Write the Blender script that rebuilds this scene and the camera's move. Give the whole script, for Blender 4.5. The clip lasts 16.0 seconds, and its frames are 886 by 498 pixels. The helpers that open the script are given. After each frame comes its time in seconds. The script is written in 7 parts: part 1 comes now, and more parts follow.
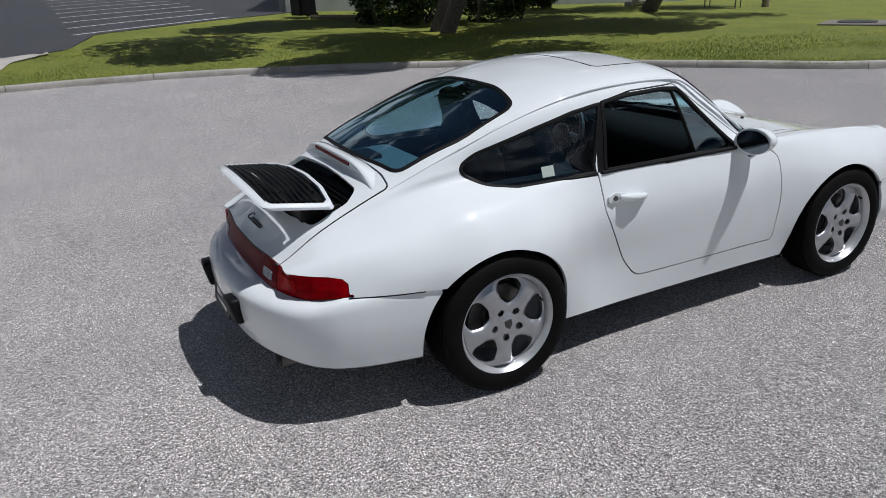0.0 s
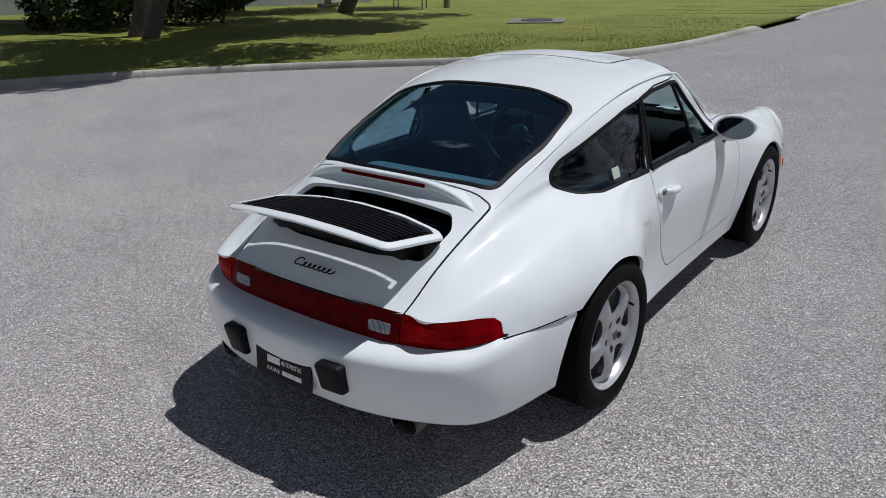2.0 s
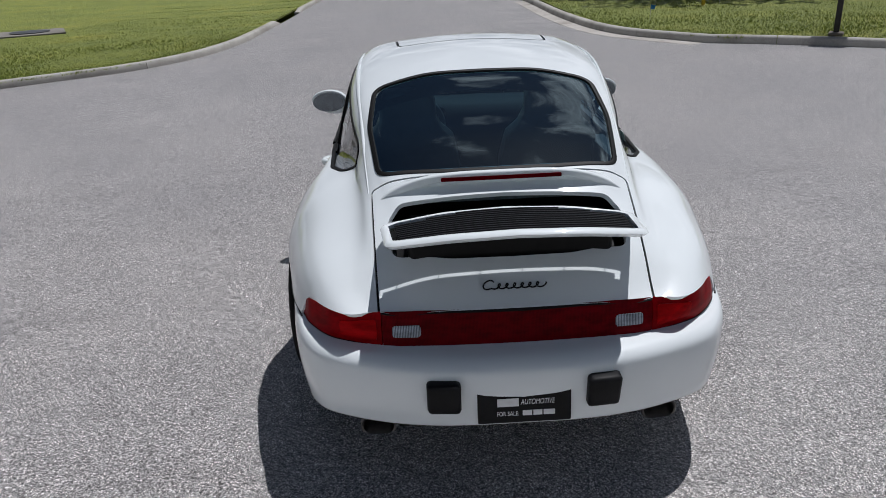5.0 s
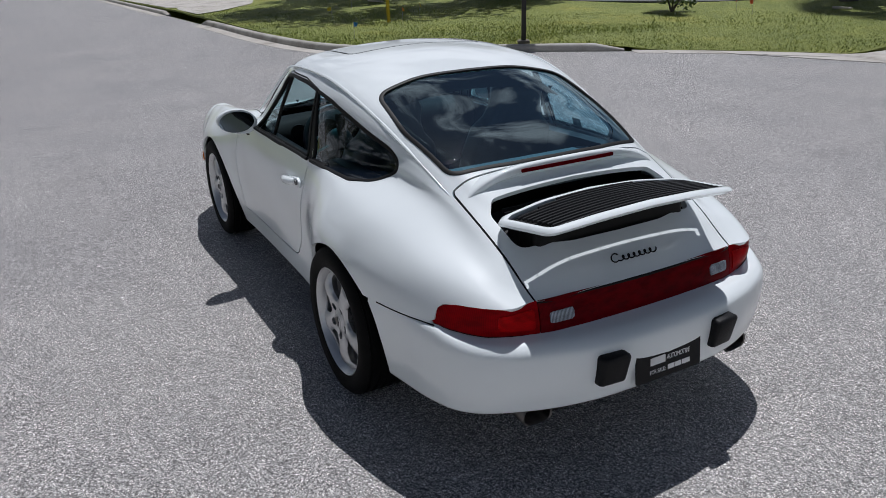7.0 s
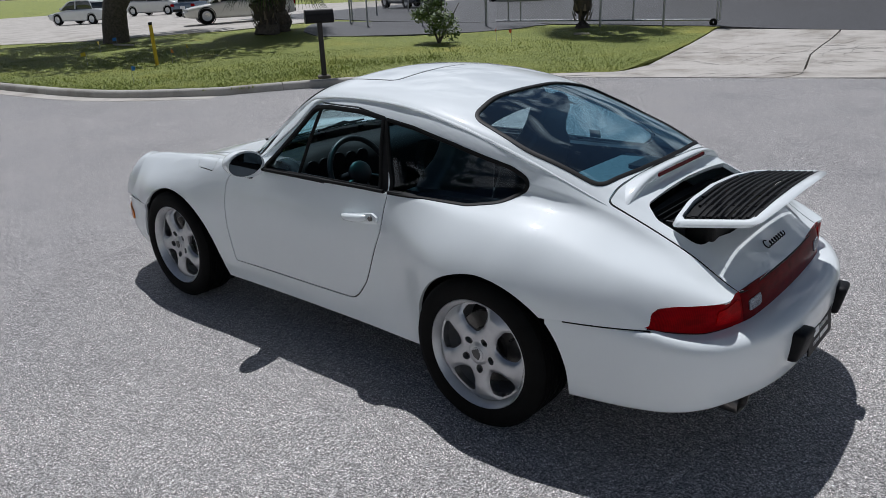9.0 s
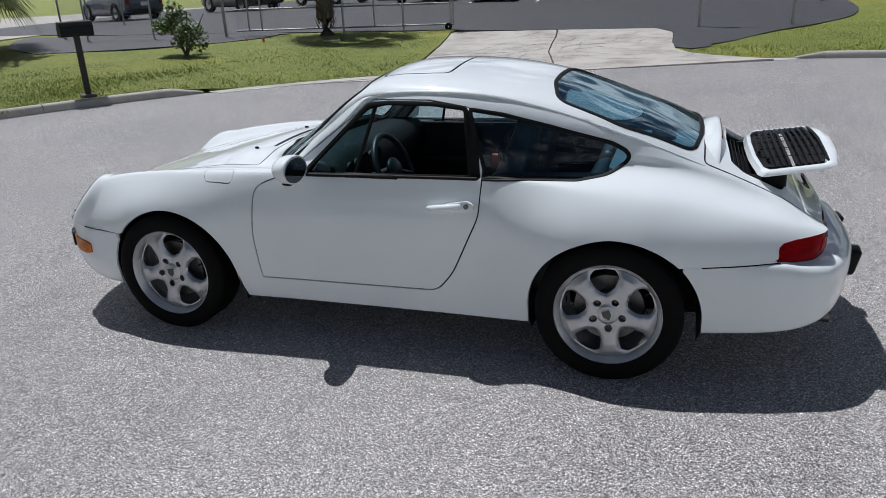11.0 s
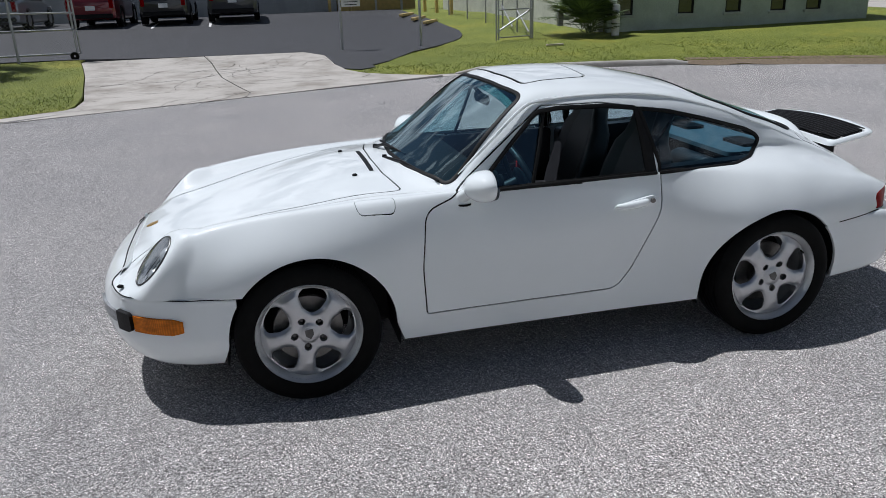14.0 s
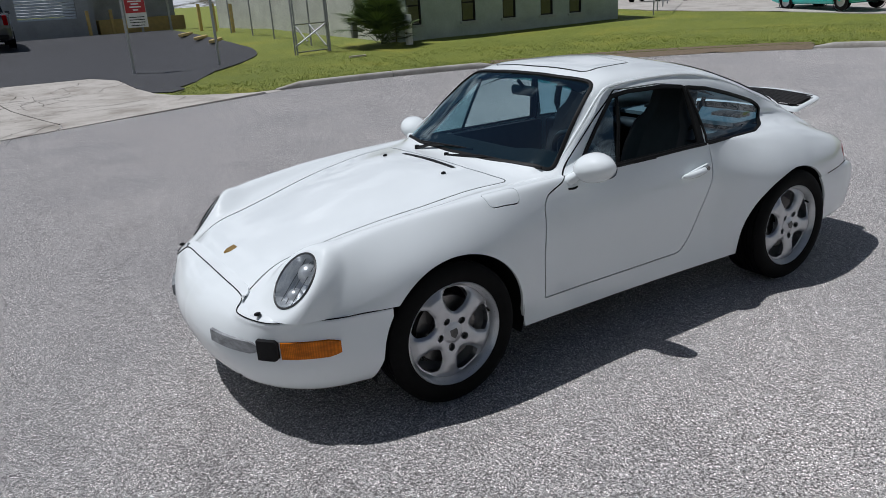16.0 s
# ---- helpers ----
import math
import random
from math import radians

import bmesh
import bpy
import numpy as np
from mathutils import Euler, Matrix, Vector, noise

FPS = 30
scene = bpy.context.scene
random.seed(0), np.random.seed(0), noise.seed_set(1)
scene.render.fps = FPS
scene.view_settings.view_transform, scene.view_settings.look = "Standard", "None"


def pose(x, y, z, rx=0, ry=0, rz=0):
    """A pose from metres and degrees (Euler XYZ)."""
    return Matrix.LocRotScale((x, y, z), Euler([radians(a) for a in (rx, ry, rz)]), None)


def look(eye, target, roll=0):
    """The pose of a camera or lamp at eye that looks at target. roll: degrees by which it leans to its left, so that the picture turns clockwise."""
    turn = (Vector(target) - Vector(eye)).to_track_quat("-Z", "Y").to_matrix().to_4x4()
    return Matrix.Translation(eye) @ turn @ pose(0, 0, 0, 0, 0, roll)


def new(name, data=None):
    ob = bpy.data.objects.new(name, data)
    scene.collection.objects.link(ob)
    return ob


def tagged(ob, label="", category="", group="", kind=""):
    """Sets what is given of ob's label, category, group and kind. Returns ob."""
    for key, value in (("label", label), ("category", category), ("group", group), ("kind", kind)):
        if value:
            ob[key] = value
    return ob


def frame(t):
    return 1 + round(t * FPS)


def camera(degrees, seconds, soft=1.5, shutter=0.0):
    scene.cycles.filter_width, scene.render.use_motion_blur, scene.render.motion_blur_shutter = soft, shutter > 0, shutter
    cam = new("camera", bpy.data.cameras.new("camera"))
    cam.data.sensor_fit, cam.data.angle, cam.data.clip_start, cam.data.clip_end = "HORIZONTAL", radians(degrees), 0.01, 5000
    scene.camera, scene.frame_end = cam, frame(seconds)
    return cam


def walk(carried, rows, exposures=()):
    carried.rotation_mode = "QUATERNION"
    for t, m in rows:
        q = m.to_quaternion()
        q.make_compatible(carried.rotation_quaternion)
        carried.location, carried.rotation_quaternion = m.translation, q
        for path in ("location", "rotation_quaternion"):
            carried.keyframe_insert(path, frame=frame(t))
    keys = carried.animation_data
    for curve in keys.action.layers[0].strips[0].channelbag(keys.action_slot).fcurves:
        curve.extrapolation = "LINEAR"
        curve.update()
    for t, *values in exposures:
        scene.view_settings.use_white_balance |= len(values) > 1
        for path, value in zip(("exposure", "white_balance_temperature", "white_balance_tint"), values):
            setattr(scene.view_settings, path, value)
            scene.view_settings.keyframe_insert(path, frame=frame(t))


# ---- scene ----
cam = camera(61.4, 16.0, 0.55)
PATH = [
    (0, (3.305, -1.556, 1.77), (1.639, -0.705, 1.065), -2.6),
    (0.5, (2.957, -1.846, 1.786), (1.384, -0.845, 1.062), -2.3),
    (1, (2.633, -2.063, 1.776), (1.177, -0.902, 1.046), -1.9),
    (1.5, (2.324, -2.331, 1.79), (1.012, -1.008, 1.062), -1.5),
    (2, (1.973, -2.577, 1.786), (0.828, -1.108, 1.058), -1.6),
    (2.5, (1.601, -2.768, 1.783), (0.637, -1.179, 1.043), -2.1),
    (3, (1.224, -2.912, 1.775), (0.453, -1.229, 1.018), -2.5),
    (3.5, (0.839, -2.957, 1.758), (0.267, -1.202, 0.988), -2.3),
    (4, (0.45, -3.036, 1.785), (0.076, -1.23, 1.01), -2.5),
    (4.2, (0.296, -3.061, 1.786), (0.002, -1.239, 1.016), -2.6),
    (6.5, (-1.402, -2.835, 1.751), (-0.7, -1.111, 1.019), -1.7),
    (7, (-1.777, -2.674, 1.745), (-0.895, -1.04, 1.003), -1.9),
    (7.5, (-2.101, -2.482, 1.73), (-1.055, -0.946, 0.99), -1.8),
    (8, (-2.434, -2.246, 1.73), (-1.245, -0.809, 1.008), -1.8),
    (8.5, (-2.709, -1.971, 1.723), (-1.402, -0.629, 1.024), -2.3),
    (9, (-2.91, -1.65, 1.719), (-1.493, -0.412, 1.041), -2.6),
    (9.5, (-3.189, -1.326, 1.721), (-1.67, -0.212, 1.051), -2.9),
    (9.7, (-3.311, -1.196, 1.724), (-1.751, -0.14, 1.053), -3.0),
    (11.8, (-3.96, 0.384, 1.723), (-2.11, 0.694, 1.029), -2.5),
    (12, (-3.982, 0.565, 1.723), (-2.121, 0.806, 1.028), -2.4),
    (12.5, (-4.012, 1.022, 1.723), (-2.138, 1.089, 1.03), -2.0),
    (13, (-3.944, 1.483, 1.733), (-2.067, 1.381, 1.05), -1.9),
    (13.5, (-3.897, 1.967, 1.727), (-2.034, 1.692, 1.055), -1.8),
    (14, (-3.788, 2.395, 1.722), (-1.955, 1.948, 1.059), -1.9),
    (14.5, (-3.653, 2.812, 1.719), (-1.865, 2.199, 1.065), -2.1),
    (15, (-3.512, 3.186, 1.713), (-1.781, 2.426, 1.061), -2.5),
    (15.5, (-3.341, 3.497, 1.713), (-1.669, 2.613, 1.062), -3.0),
    (16, (-3.253, 3.807, 1.707), (-1.641, 2.821, 1.053), -3.7),
]
walk(cam, [(t, look(eye, target, roll)) for t, eye, target, roll in PATH], ((0, -.10, 6090, 11.5), (4, -.06, 6090, 11.5), (6.5, .03, 6040, 11.5), (8, .02, 6000, 11), (10, .13, 6000, 10.5), (12.5, .18, 6000, 10.5), (14.5, .07, 5990, 10.5), (16, -.05, 6020, 10.5)))

# ---- light ----
SUN_AZ, SUN_EL = 41.0, 67.0


def set_light():
    world = bpy.data.worlds.new("sky")
    scene.world = world
    world.use_nodes = True
    nt = world.node_tree
    sky = nt.nodes.new("ShaderNodeTexSky")
    sky.sky_type, sky.sun_disc = "NISHITA", False
    sky.sun_elevation, sky.sun_rotation = radians(SUN_EL), radians(SUN_AZ)
    sky.air_density, sky.dust_density, sky.ozone_density = 1.0, 0.5, 2.0
    bg = nt.nodes["Background"]
    # fair-weather clouds on a level layer, closing up towards the horizon
    tc = nt.nodes.new("ShaderNodeTexCoord")
    axes = nt.nodes.new("ShaderNodeSeparateXYZ")
    nt.links.new(tc.outputs["Generated"], axes.inputs[0])

    def calc(kind, a, b=0.0):
        n = nt.nodes.new("ShaderNodeMath")
        n.operation = kind
        for socket, v in zip(n.inputs, (a, b)):
            if isinstance(v, float):
                socket.default_value = v
            else:
                nt.links.new(v, socket)
        return n.outputs[0]

    up = calc("ADD", calc("MAXIMUM", axes.outputs[2], 0.0), 0.12)
    layer = nt.nodes.new("ShaderNodeCombineXYZ")
    for k in (0, 1):
        nt.links.new(calc("DIVIDE", axes.outputs[k], up), layer.inputs[k])
    cl = nt.nodes.new("ShaderNodeTexNoise")
    cl.inputs["Scale"].default_value, cl.inputs["Detail"].default_value, cl.inputs["Roughness"].default_value = 3.4, 9.0, 0.62
    nt.links.new(layer.outputs[0], cl.inputs["Vector"])
    rp = nt.nodes.new("ShaderNodeValToRGB")
    rp.color_ramp.elements[0].position, rp.color_ramp.elements[1].position = 0.555, 0.68
    # more cloud towards the north-east, below the sun
    dot = nt.nodes.new("ShaderNodeVectorMath")
    dot.operation = "DOT_PRODUCT"
    nt.links.new(tc.outputs["Generated"], dot.inputs[0])
    dot.inputs[1].default_value = (0.42, 0.60, 0.68)
    bank = nt.nodes.new("ShaderNodeMapRange")
    bank.inputs[1].default_value, bank.inputs[2].default_value, bank.inputs[4].default_value = 0.80, 1.0, 0.13
    nt.links.new(dot.outputs["Value"], bank.inputs[0])
    # low cloud all round, out of view, added to brighten the car's flanks
    low = nt.nodes.new("ShaderNodeMapRange")
    low.inputs[1].default_value, low.inputs[2].default_value, low.inputs[3].default_value, low.inputs[4].default_value = 0.16, 0.62, 0.15, -0.045
    nt.links.new(axes.outputs[2], low.inputs[0])
    nt.links.new(calc("ADD", calc("ADD", cl.outputs["Fac"], bank.outputs[0]), low.outputs[0]), rp.inputs[0])
    mx = nt.nodes.new("ShaderNodeMix")
    mx.data_type = "RGBA"
    nt.links.new(rp.outputs[0], mx.inputs[0])
    nt.links.new(sky.outputs[0], mx.inputs[6])
    mx.inputs[7].default_value = (27.0, 27.6, 28.6, 1)
    nt.links.new(mx.outputs[2], bg.inputs[0])
    bg.inputs[1].default_value = 0.0215
    lamp = bpy.data.lights.new("sun", "SUN")
    lamp.energy, lamp.angle, lamp.color = 3.5, radians(0.53), (1.0, 0.965, 0.93)
    a, e = radians(SUN_AZ), radians(SUN_EL)
    d = Vector((math.sin(a) * math.cos(e), math.cos(a) * math.cos(e), math.sin(e)))
    ob = new("sun", lamp)
    ob.matrix_world = look(d * 50, (0, 0, 0))


set_light()


# ---- materials ----
def nodes_of(name):
    m = bpy.data.materials.new(name)
    m.use_nodes = True
    nt = m.node_tree
    return m, nt, nt.nodes["Principled BSDF"]


def add(nt, kind, **values):
    n = nt.nodes.new(kind)
    for k, v in values.items():
        n.inputs[k.replace("_", " ")].default_value = v
    return n


def coords(nt, scale=1.0):
    tc = nt.nodes.new("ShaderNodeNewGeometry")
    mp = nt.nodes.new("ShaderNodeMapping")
    mp.inputs["Scale"].default_value = (scale, scale, scale) if not isinstance(scale, tuple) else scale
    nt.links.new(tc.outputs["Position"], mp.inputs["Vector"])
    return mp.outputs[0]


def ramp(nt, fac, stops):
    r = nt.nodes.new("ShaderNodeValToRGB")
    while len(r.color_ramp.elements) < len(stops):
        r.color_ramp.elements.new(0.5)
    for e, (p, c) in zip(r.color_ramp.elements, stops):
        e.position, e.color = p, (*c, 1)
    nt.links.new(fac, r.inputs[0])
    return r.outputs[0]


def noise_tex(nt, scale, detail=4.0, rough=0.55, vec=None):
    n = nt.nodes.new("ShaderNodeTexNoise")
    n.inputs["Scale"].default_value, n.inputs["Detail"].default_value, n.inputs["Roughness"].default_value = scale, detail, rough
    nt.links.new(vec if vec else coords(nt), n.inputs["Vector"])
    return n.outputs["Fac"]


def mix(nt, fac, a, b, mode="MIX"):
    m = nt.nodes.new("ShaderNodeMix")
    m.data_type, m.blend_type = "RGBA", mode
    for socket, v in ((m.inputs[0], fac), (m.inputs[6], a), (m.inputs[7], b)):
        if isinstance(v, (int, float)):
            socket.default_value = v
        elif isinstance(v, tuple):
            socket.default_value = (*v, 1)
        else:
            nt.links.new(v, socket)
    return m.outputs[2]


def bump(nt, bsdf, height, strength, dist):
    b = nt.nodes.new("ShaderNodeBump")
    b.inputs["Strength"].default_value, b.inputs["Distance"].default_value = strength, dist
    nt.links.new(height, b.inputs["Height"])
    nt.links.new(b.outputs[0], bsdf.inputs["Normal"])


def plain(name, color, rough=0.5, metal=0.0, coat=0.0, vary=0.12, scale=6.0, relief=0.0, relief_scale=200.0, spec=0.5):
    """A surface of one paint or stuff, with faint blotches and grain."""
    m, nt, p = nodes_of(name)
    p.inputs["Metallic"].default_value, p.inputs["Coat Weight"].default_value = metal, coat
    p.inputs["Coat Roughness"].default_value, p.inputs["Specular IOR Level"].default_value = 0.03, spec
    n = noise_tex(nt, scale, 5.0, 0.6)
    lo, hi = [c * (1 - vary) for c in color], [min(1, c * (1 + vary)) for c in color]
    nt.links.new(ramp(nt, n, ((0.3, lo), (0.7, hi))), p.inputs["Base Color"])
    r = nt.nodes.new("ShaderNodeMapRange")
    r.inputs[3].default_value, r.inputs[4].default_value = rough * 0.9, min(1, rough * 1.15)
    nt.links.new(n, r.inputs[0])
    nt.links.new(r.outputs[0], p.inputs["Roughness"])
    if relief:
        bump(nt, p, noise_tex(nt, relief_scale, 2.0), 0.5, relief)
    return m


def glass(name, tint, rough=0.0, ior=1.75, sheen=(1.0, 1.0, 1.0)):
    """A thin pane: tinted see-through, with a mirror sheen."""
    m, nt, p = nodes_of(name)
    nt.nodes.remove(p)
    out = nt.nodes["Material Output"]
    tr, gl = nt.nodes.new("ShaderNodeBsdfTransparent"), nt.nodes.new("ShaderNodeBsdfGlossy")
    tr.inputs[0].default_value = (*tint, 1)
    gl.inputs["Color"].default_value = (*sheen, 1)
    gl.inputs["Roughness"].default_value = rough
    lw = nt.nodes.new("ShaderNodeLayerWeight")
    lw.inputs[0].default_value = 0.5
    steep = nt.nodes.new("ShaderNodeMath")
    steep.operation = "POWER"
    steep.inputs[1].default_value = 4.0
    nt.links.new(lw.outputs["Facing"], steep.inputs[0])
    fr = nt.nodes.new("ShaderNodeMapRange")
    fr.inputs[3].default_value, fr.inputs[4].default_value = ((ior - 1) / (ior + 1)) ** 2 * 1.6, 0.95
    nt.links.new(steep.outputs[0], fr.inputs[0])
    mx = nt.nodes.new("ShaderNodeMixShader")
    nt.links.new(fr.outputs[0], mx.inputs[0])
    nt.links.new(tr.outputs[0], mx.inputs[1])
    nt.links.new(gl.outputs[0], mx.inputs[2])
    nt.links.new(mx.outputs[0], out.inputs[0])
    return m


def asphalt_mat(name, base, stone, bright):
    """Worn asphalt: pale and dark chips of a few millimetres, wear and stains."""
    m, nt, p = nodes_of(name)
    v = nt.nodes.new("ShaderNodeTexVoronoi")
    v.inputs["Scale"].default_value = 1.0 / stone
    nt.links.new(coords(nt), v.inputs["Vector"])
    sep = nt.nodes.new("ShaderNodeSeparateColor")
    nt.links.new(v.outputs["Color"], sep.inputs[0])
    chip = ramp(nt, sep.outputs[0], ((0.0, [b * 0.03 for b in base]), (0.38, [b * 0.40 for b in base]), (0.70, [b * 1.2 for b in base]), (0.9, bright), (1.0, [min(0.75, b * 1.7) for b in bright])))
    grit = nt.nodes.new("ShaderNodeTexVoronoi")
    grit.inputs["Scale"].default_value = 0.58 / stone
    nt.links.new(coords(nt), grit.inputs["Vector"])
    sep2 = nt.nodes.new("ShaderNodeSeparateColor")
    nt.links.new(grit.outputs["Color"], sep2.inputs[0])
    chip = mix(nt, 1.0, chip, ramp(nt, sep2.outputs[1], ((0.0, (0.22, 0.21, 0.21)), (0.18, (0.50, 0.49, 0.48)), (0.26, (1.0, 1.0, 1.0)), (0.78, (1.12, 1.12, 1.12)), (0.88, (1.9, 1.9, 1.9)))), "MULTIPLY")
    for size, part_ in ((0.0062, 0), (0.019, 2)):
        lump = nt.nodes.new("ShaderNodeTexVoronoi")
        lump.inputs["Scale"].default_value = 1.0 / size
        nt.links.new(coords(nt), lump.inputs["Vector"])
        tone = nt.nodes.new("ShaderNodeSeparateColor")
        nt.links.new(lump.outputs["Color"], tone.inputs[0])
        lo, hi = ((0.74, 1.26), (0.90, 1.08))[part_ // 2]
        chip = mix(nt, 1.0, chip, ramp(nt, tone.outputs[part_], ((0.05, (lo, lo, lo)), (0.4, (0.94, 0.94, 0.94)), (0.75, (1.05, 1.05, 1.05)), (0.97, (hi, hi, hi)))), "MULTIPLY")
    gap = ramp(nt, v.outputs["Distance"], ((0.25, (1, 1, 1)), (0.62, (0.50, 0.50, 0.50))))
    c = mix(nt, 1.0, chip, gap, "MULTIPLY")
    big = ramp(nt, noise_tex(nt, 0.55, 6.0, 0.62), ((0.3, (0.86, 0.86, 0.87)), (0.7, (1.10, 1.09, 1.08))))
    c = mix(nt, 1.0, c, big, "MULTIPLY")
    spot = ramp(nt, noise_tex(nt, 9.0, 4.0, 0.7), ((0.29, (0.40, 0.38, 0.37)), (0.335, (1, 1, 1))))
    c = mix(nt, 0.7, c, spot, "MULTIPLY")
    smear = ramp(nt, noise_tex(nt, 1.0, 7.0, 0.7, coords(nt, (0.5, 2.6, 1.0))), ((0.30, (0.80, 0.79, 0.79)), (0.46, (1, 1, 1))))
    c = mix(nt, 0.8, c, smear, "MULTIPLY")
    nt.links.new(c, p.inputs["Base Color"])
    p.inputs["Roughness"].default_value = 0.6
    p.inputs["Diffuse Roughness"].default_value = 0.7
    p.inputs["Specular IOR Level"].default_value = 0.6
    bump(nt, p, v.outputs["Distance"], 0.35, -0.003)
    return m


def grass_mat(name):
    m, nt, p = nodes_of(name)
    fine = noise_tex(nt, 16.0, 9.0, 0.9)
    c = ramp(nt, fine, ((0.30, (0.03, 0.042, 0.005)), (0.48, (0.165, 0.20, 0.018)), (0.68, (0.46, 0.48, 0.085))))
    big = ramp(nt, noise_tex(nt, 0.45, 5.0, 0.65), ((0.32, (0.75, 0.8, 0.7)), (0.55, (1, 1, 1)), (0.72, (1.35, 1.12, 0.9))))
    nt.links.new(mix(nt, 1.0, c, big, "MULTIPLY"), p.inputs["Base Color"])
    p.inputs["Roughness"].default_value = 0.75
    bump(nt, p, fine, 1.0, 0.05)
    return m


def concrete_mat(name, base):
    m, nt, p = nodes_of(name)
    c = ramp(nt, noise_tex(nt, 60.0, 4.0, 0.7), ((0.3, [b * 0.72 for b in base]), (0.7, [b * 1.15 for b in base])))
    c = mix(nt, 1.0, c, ramp(nt, noise_tex(nt, 0.9, 6.0, 0.7), ((0.33, (0.62, 0.6, 0.57)), (0.55, (1, 1, 1)))), "MULTIPLY")
    nt.links.new(c, p.inputs["Base Color"])
    p.inputs["Roughness"].default_value = 0.88
    bump(nt, p, noise_tex(nt, 140.0, 3.0), 0.5, 0.003)
    return m


def red_lens(name, color, lo=0.9, hi=1.15, ribs=70.0, coat=0.35):
    m, nt, p = nodes_of(name)
    v = nt.nodes.new("ShaderNodeTexWave")
    v.bands_direction = "X"
    v.inputs["Scale"].default_value = ribs
    nt.links.new(coords(nt), v.inputs["Vector"])
    c = ramp(nt, v.outputs["Fac"], ((0.2, [k * lo for k in color]), (0.8, [min(1, k * hi) for k in color])))
    c = mix(nt, 0.8, c, ramp(nt, noise_tex(nt, 16.0, 3.0, 0.6, coords(nt, (1.0, 1.0, 2.5))), ((0.35, (0.55, 0.55, 0.55)), (0.65, (1.15, 1.15, 1.15)))), "MULTIPLY")
    nt.links.new(c, p.inputs["Base Color"])
    p.inputs["Specular IOR Level"].default_value = 0.02
    p.inputs["Roughness"].default_value, p.inputs["Coat Weight"].default_value, p.inputs["Coat Roughness"].default_value = 0.3, coat, 0.02
    return m


PAINT = plain("white_paint", (0.81, 0.855, 0.865), 0.35, 0, 1.0, 0.012, 3.0, spec=0.08)
BLACK = plain("black_plastic", (0.007, 0.007, 0.008), 0.5, 0, 0, 0.3, 30, 0.0005, 900, 0.18)
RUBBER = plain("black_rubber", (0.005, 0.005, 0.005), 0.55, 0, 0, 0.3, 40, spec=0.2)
TYRE = plain("tyre_rubber", (0.005, 0.005, 0.005), 0.7, 0, 0, 0.35, 25, 0.0006, 500, 0.10)
SILVER = plain("silver_wheel_paint", (0.47, 0.48, 0.50), 0.33, 0.8, 0.5, 0.04, 20)
LIP = plain("polished_rim", (0.56, 0.57, 0.58), 0.30, 0.5, 0.3, 0.05, 20)
STEEL = plain("brake_steel", (0.16, 0.155, 0.15), 0.42, 1.0, 0, 0.15, 40)
DARKMETAL = plain("dark_metal", (0.10, 0.10, 0.10), 0.42, 0.9, 0, 0.25, 40)
GALV = plain("galvanised_steel", (0.36, 0.37, 0.38), 0.45, 0.8, 0, 0.15, 30)
LEATHER = plain("black_leather", (0.020, 0.021, 0.025), 0.45, 0, 0, 0.25, 15, 0.0008, 300)
CARPET = plain("black_carpet", (0.012, 0.012, 0.014), 0.95, 0, 0, 0.3, 80, 0.002, 500)
DASH = plain("dark_dashboard", (0.009, 0.010, 0.011), 0.7, 0, 0, 0.25, 30, 0.0006, 600, 0.2)
RED = red_lens("red_lamp_lens", (0.25, 0.0, 0.003), coat=0.04)
RIBRED = red_lens("ribbed_red_lens", (0.46, 0.002, 0.004), 0.55, 1.2, 95.0, 0.04)
DEEPRED = red_lens("dark_red_lens", (0.12, 0.0, 0.003), coat=0.04)
AMBER = red_lens("amber_lamp_lens", (0.62, 0.17, 0.008))
CLEAR = red_lens("clear_lamp_lens", (0.55, 0.56, 0.57))
FOG = red_lens("fog_lamp_lens", (0.26, 0.27, 0.28))
REVERSE = red_lens("reversing_lamp_lens", (0.30, 0.33, 0.38), 0.4, 1.5, 60.0)
WINDOW = glass("tinted_window", (0.50, 0.70, 0.80), 0.0, 1.36)
REARGLASS = glass("dark_rear_window", (0.62, 0.90, 1.0), 0.0, 2.0, (0.78, 0.95, 1.0))
SCREEN = glass("windscreen_glass", (0.62, 0.86, 0.92), 0.0, 1.9, (0.80, 0.96, 1.0))
TEALBAND = glass("teal_sun_band", (0.22, 0.55, 0.56), 0.0, 1.2)
LAMPGLASS = glass("clear_lamp_glass", (0.93, 0.95, 0.96), 0.0, 1.5)
MIRROR = plain("mirror", (0.13, 0.15, 0.17), 0.02, 1.0, 0, 0.0)
WHITE = plain("white_print", (0.8, 0.8, 0.8), 0.5)
ROAD = asphalt_mat("road_asphalt", (0.82, 0.78, 0.755), 0.0030, (1.0, 0.975, 0.96))
LOT = asphalt_mat("dark_asphalt", (0.085, 0.089, 0.10), 0.008, (0.15, 0.15, 0.165))
GRASS = grass_mat("lawn_grass")
CONCRETE = concrete_mat("weathered_concrete", (0.50, 0.47, 0.43))
KERBMAT = concrete_mat("kerb_concrete", (0.46, 0.44, 0.40))


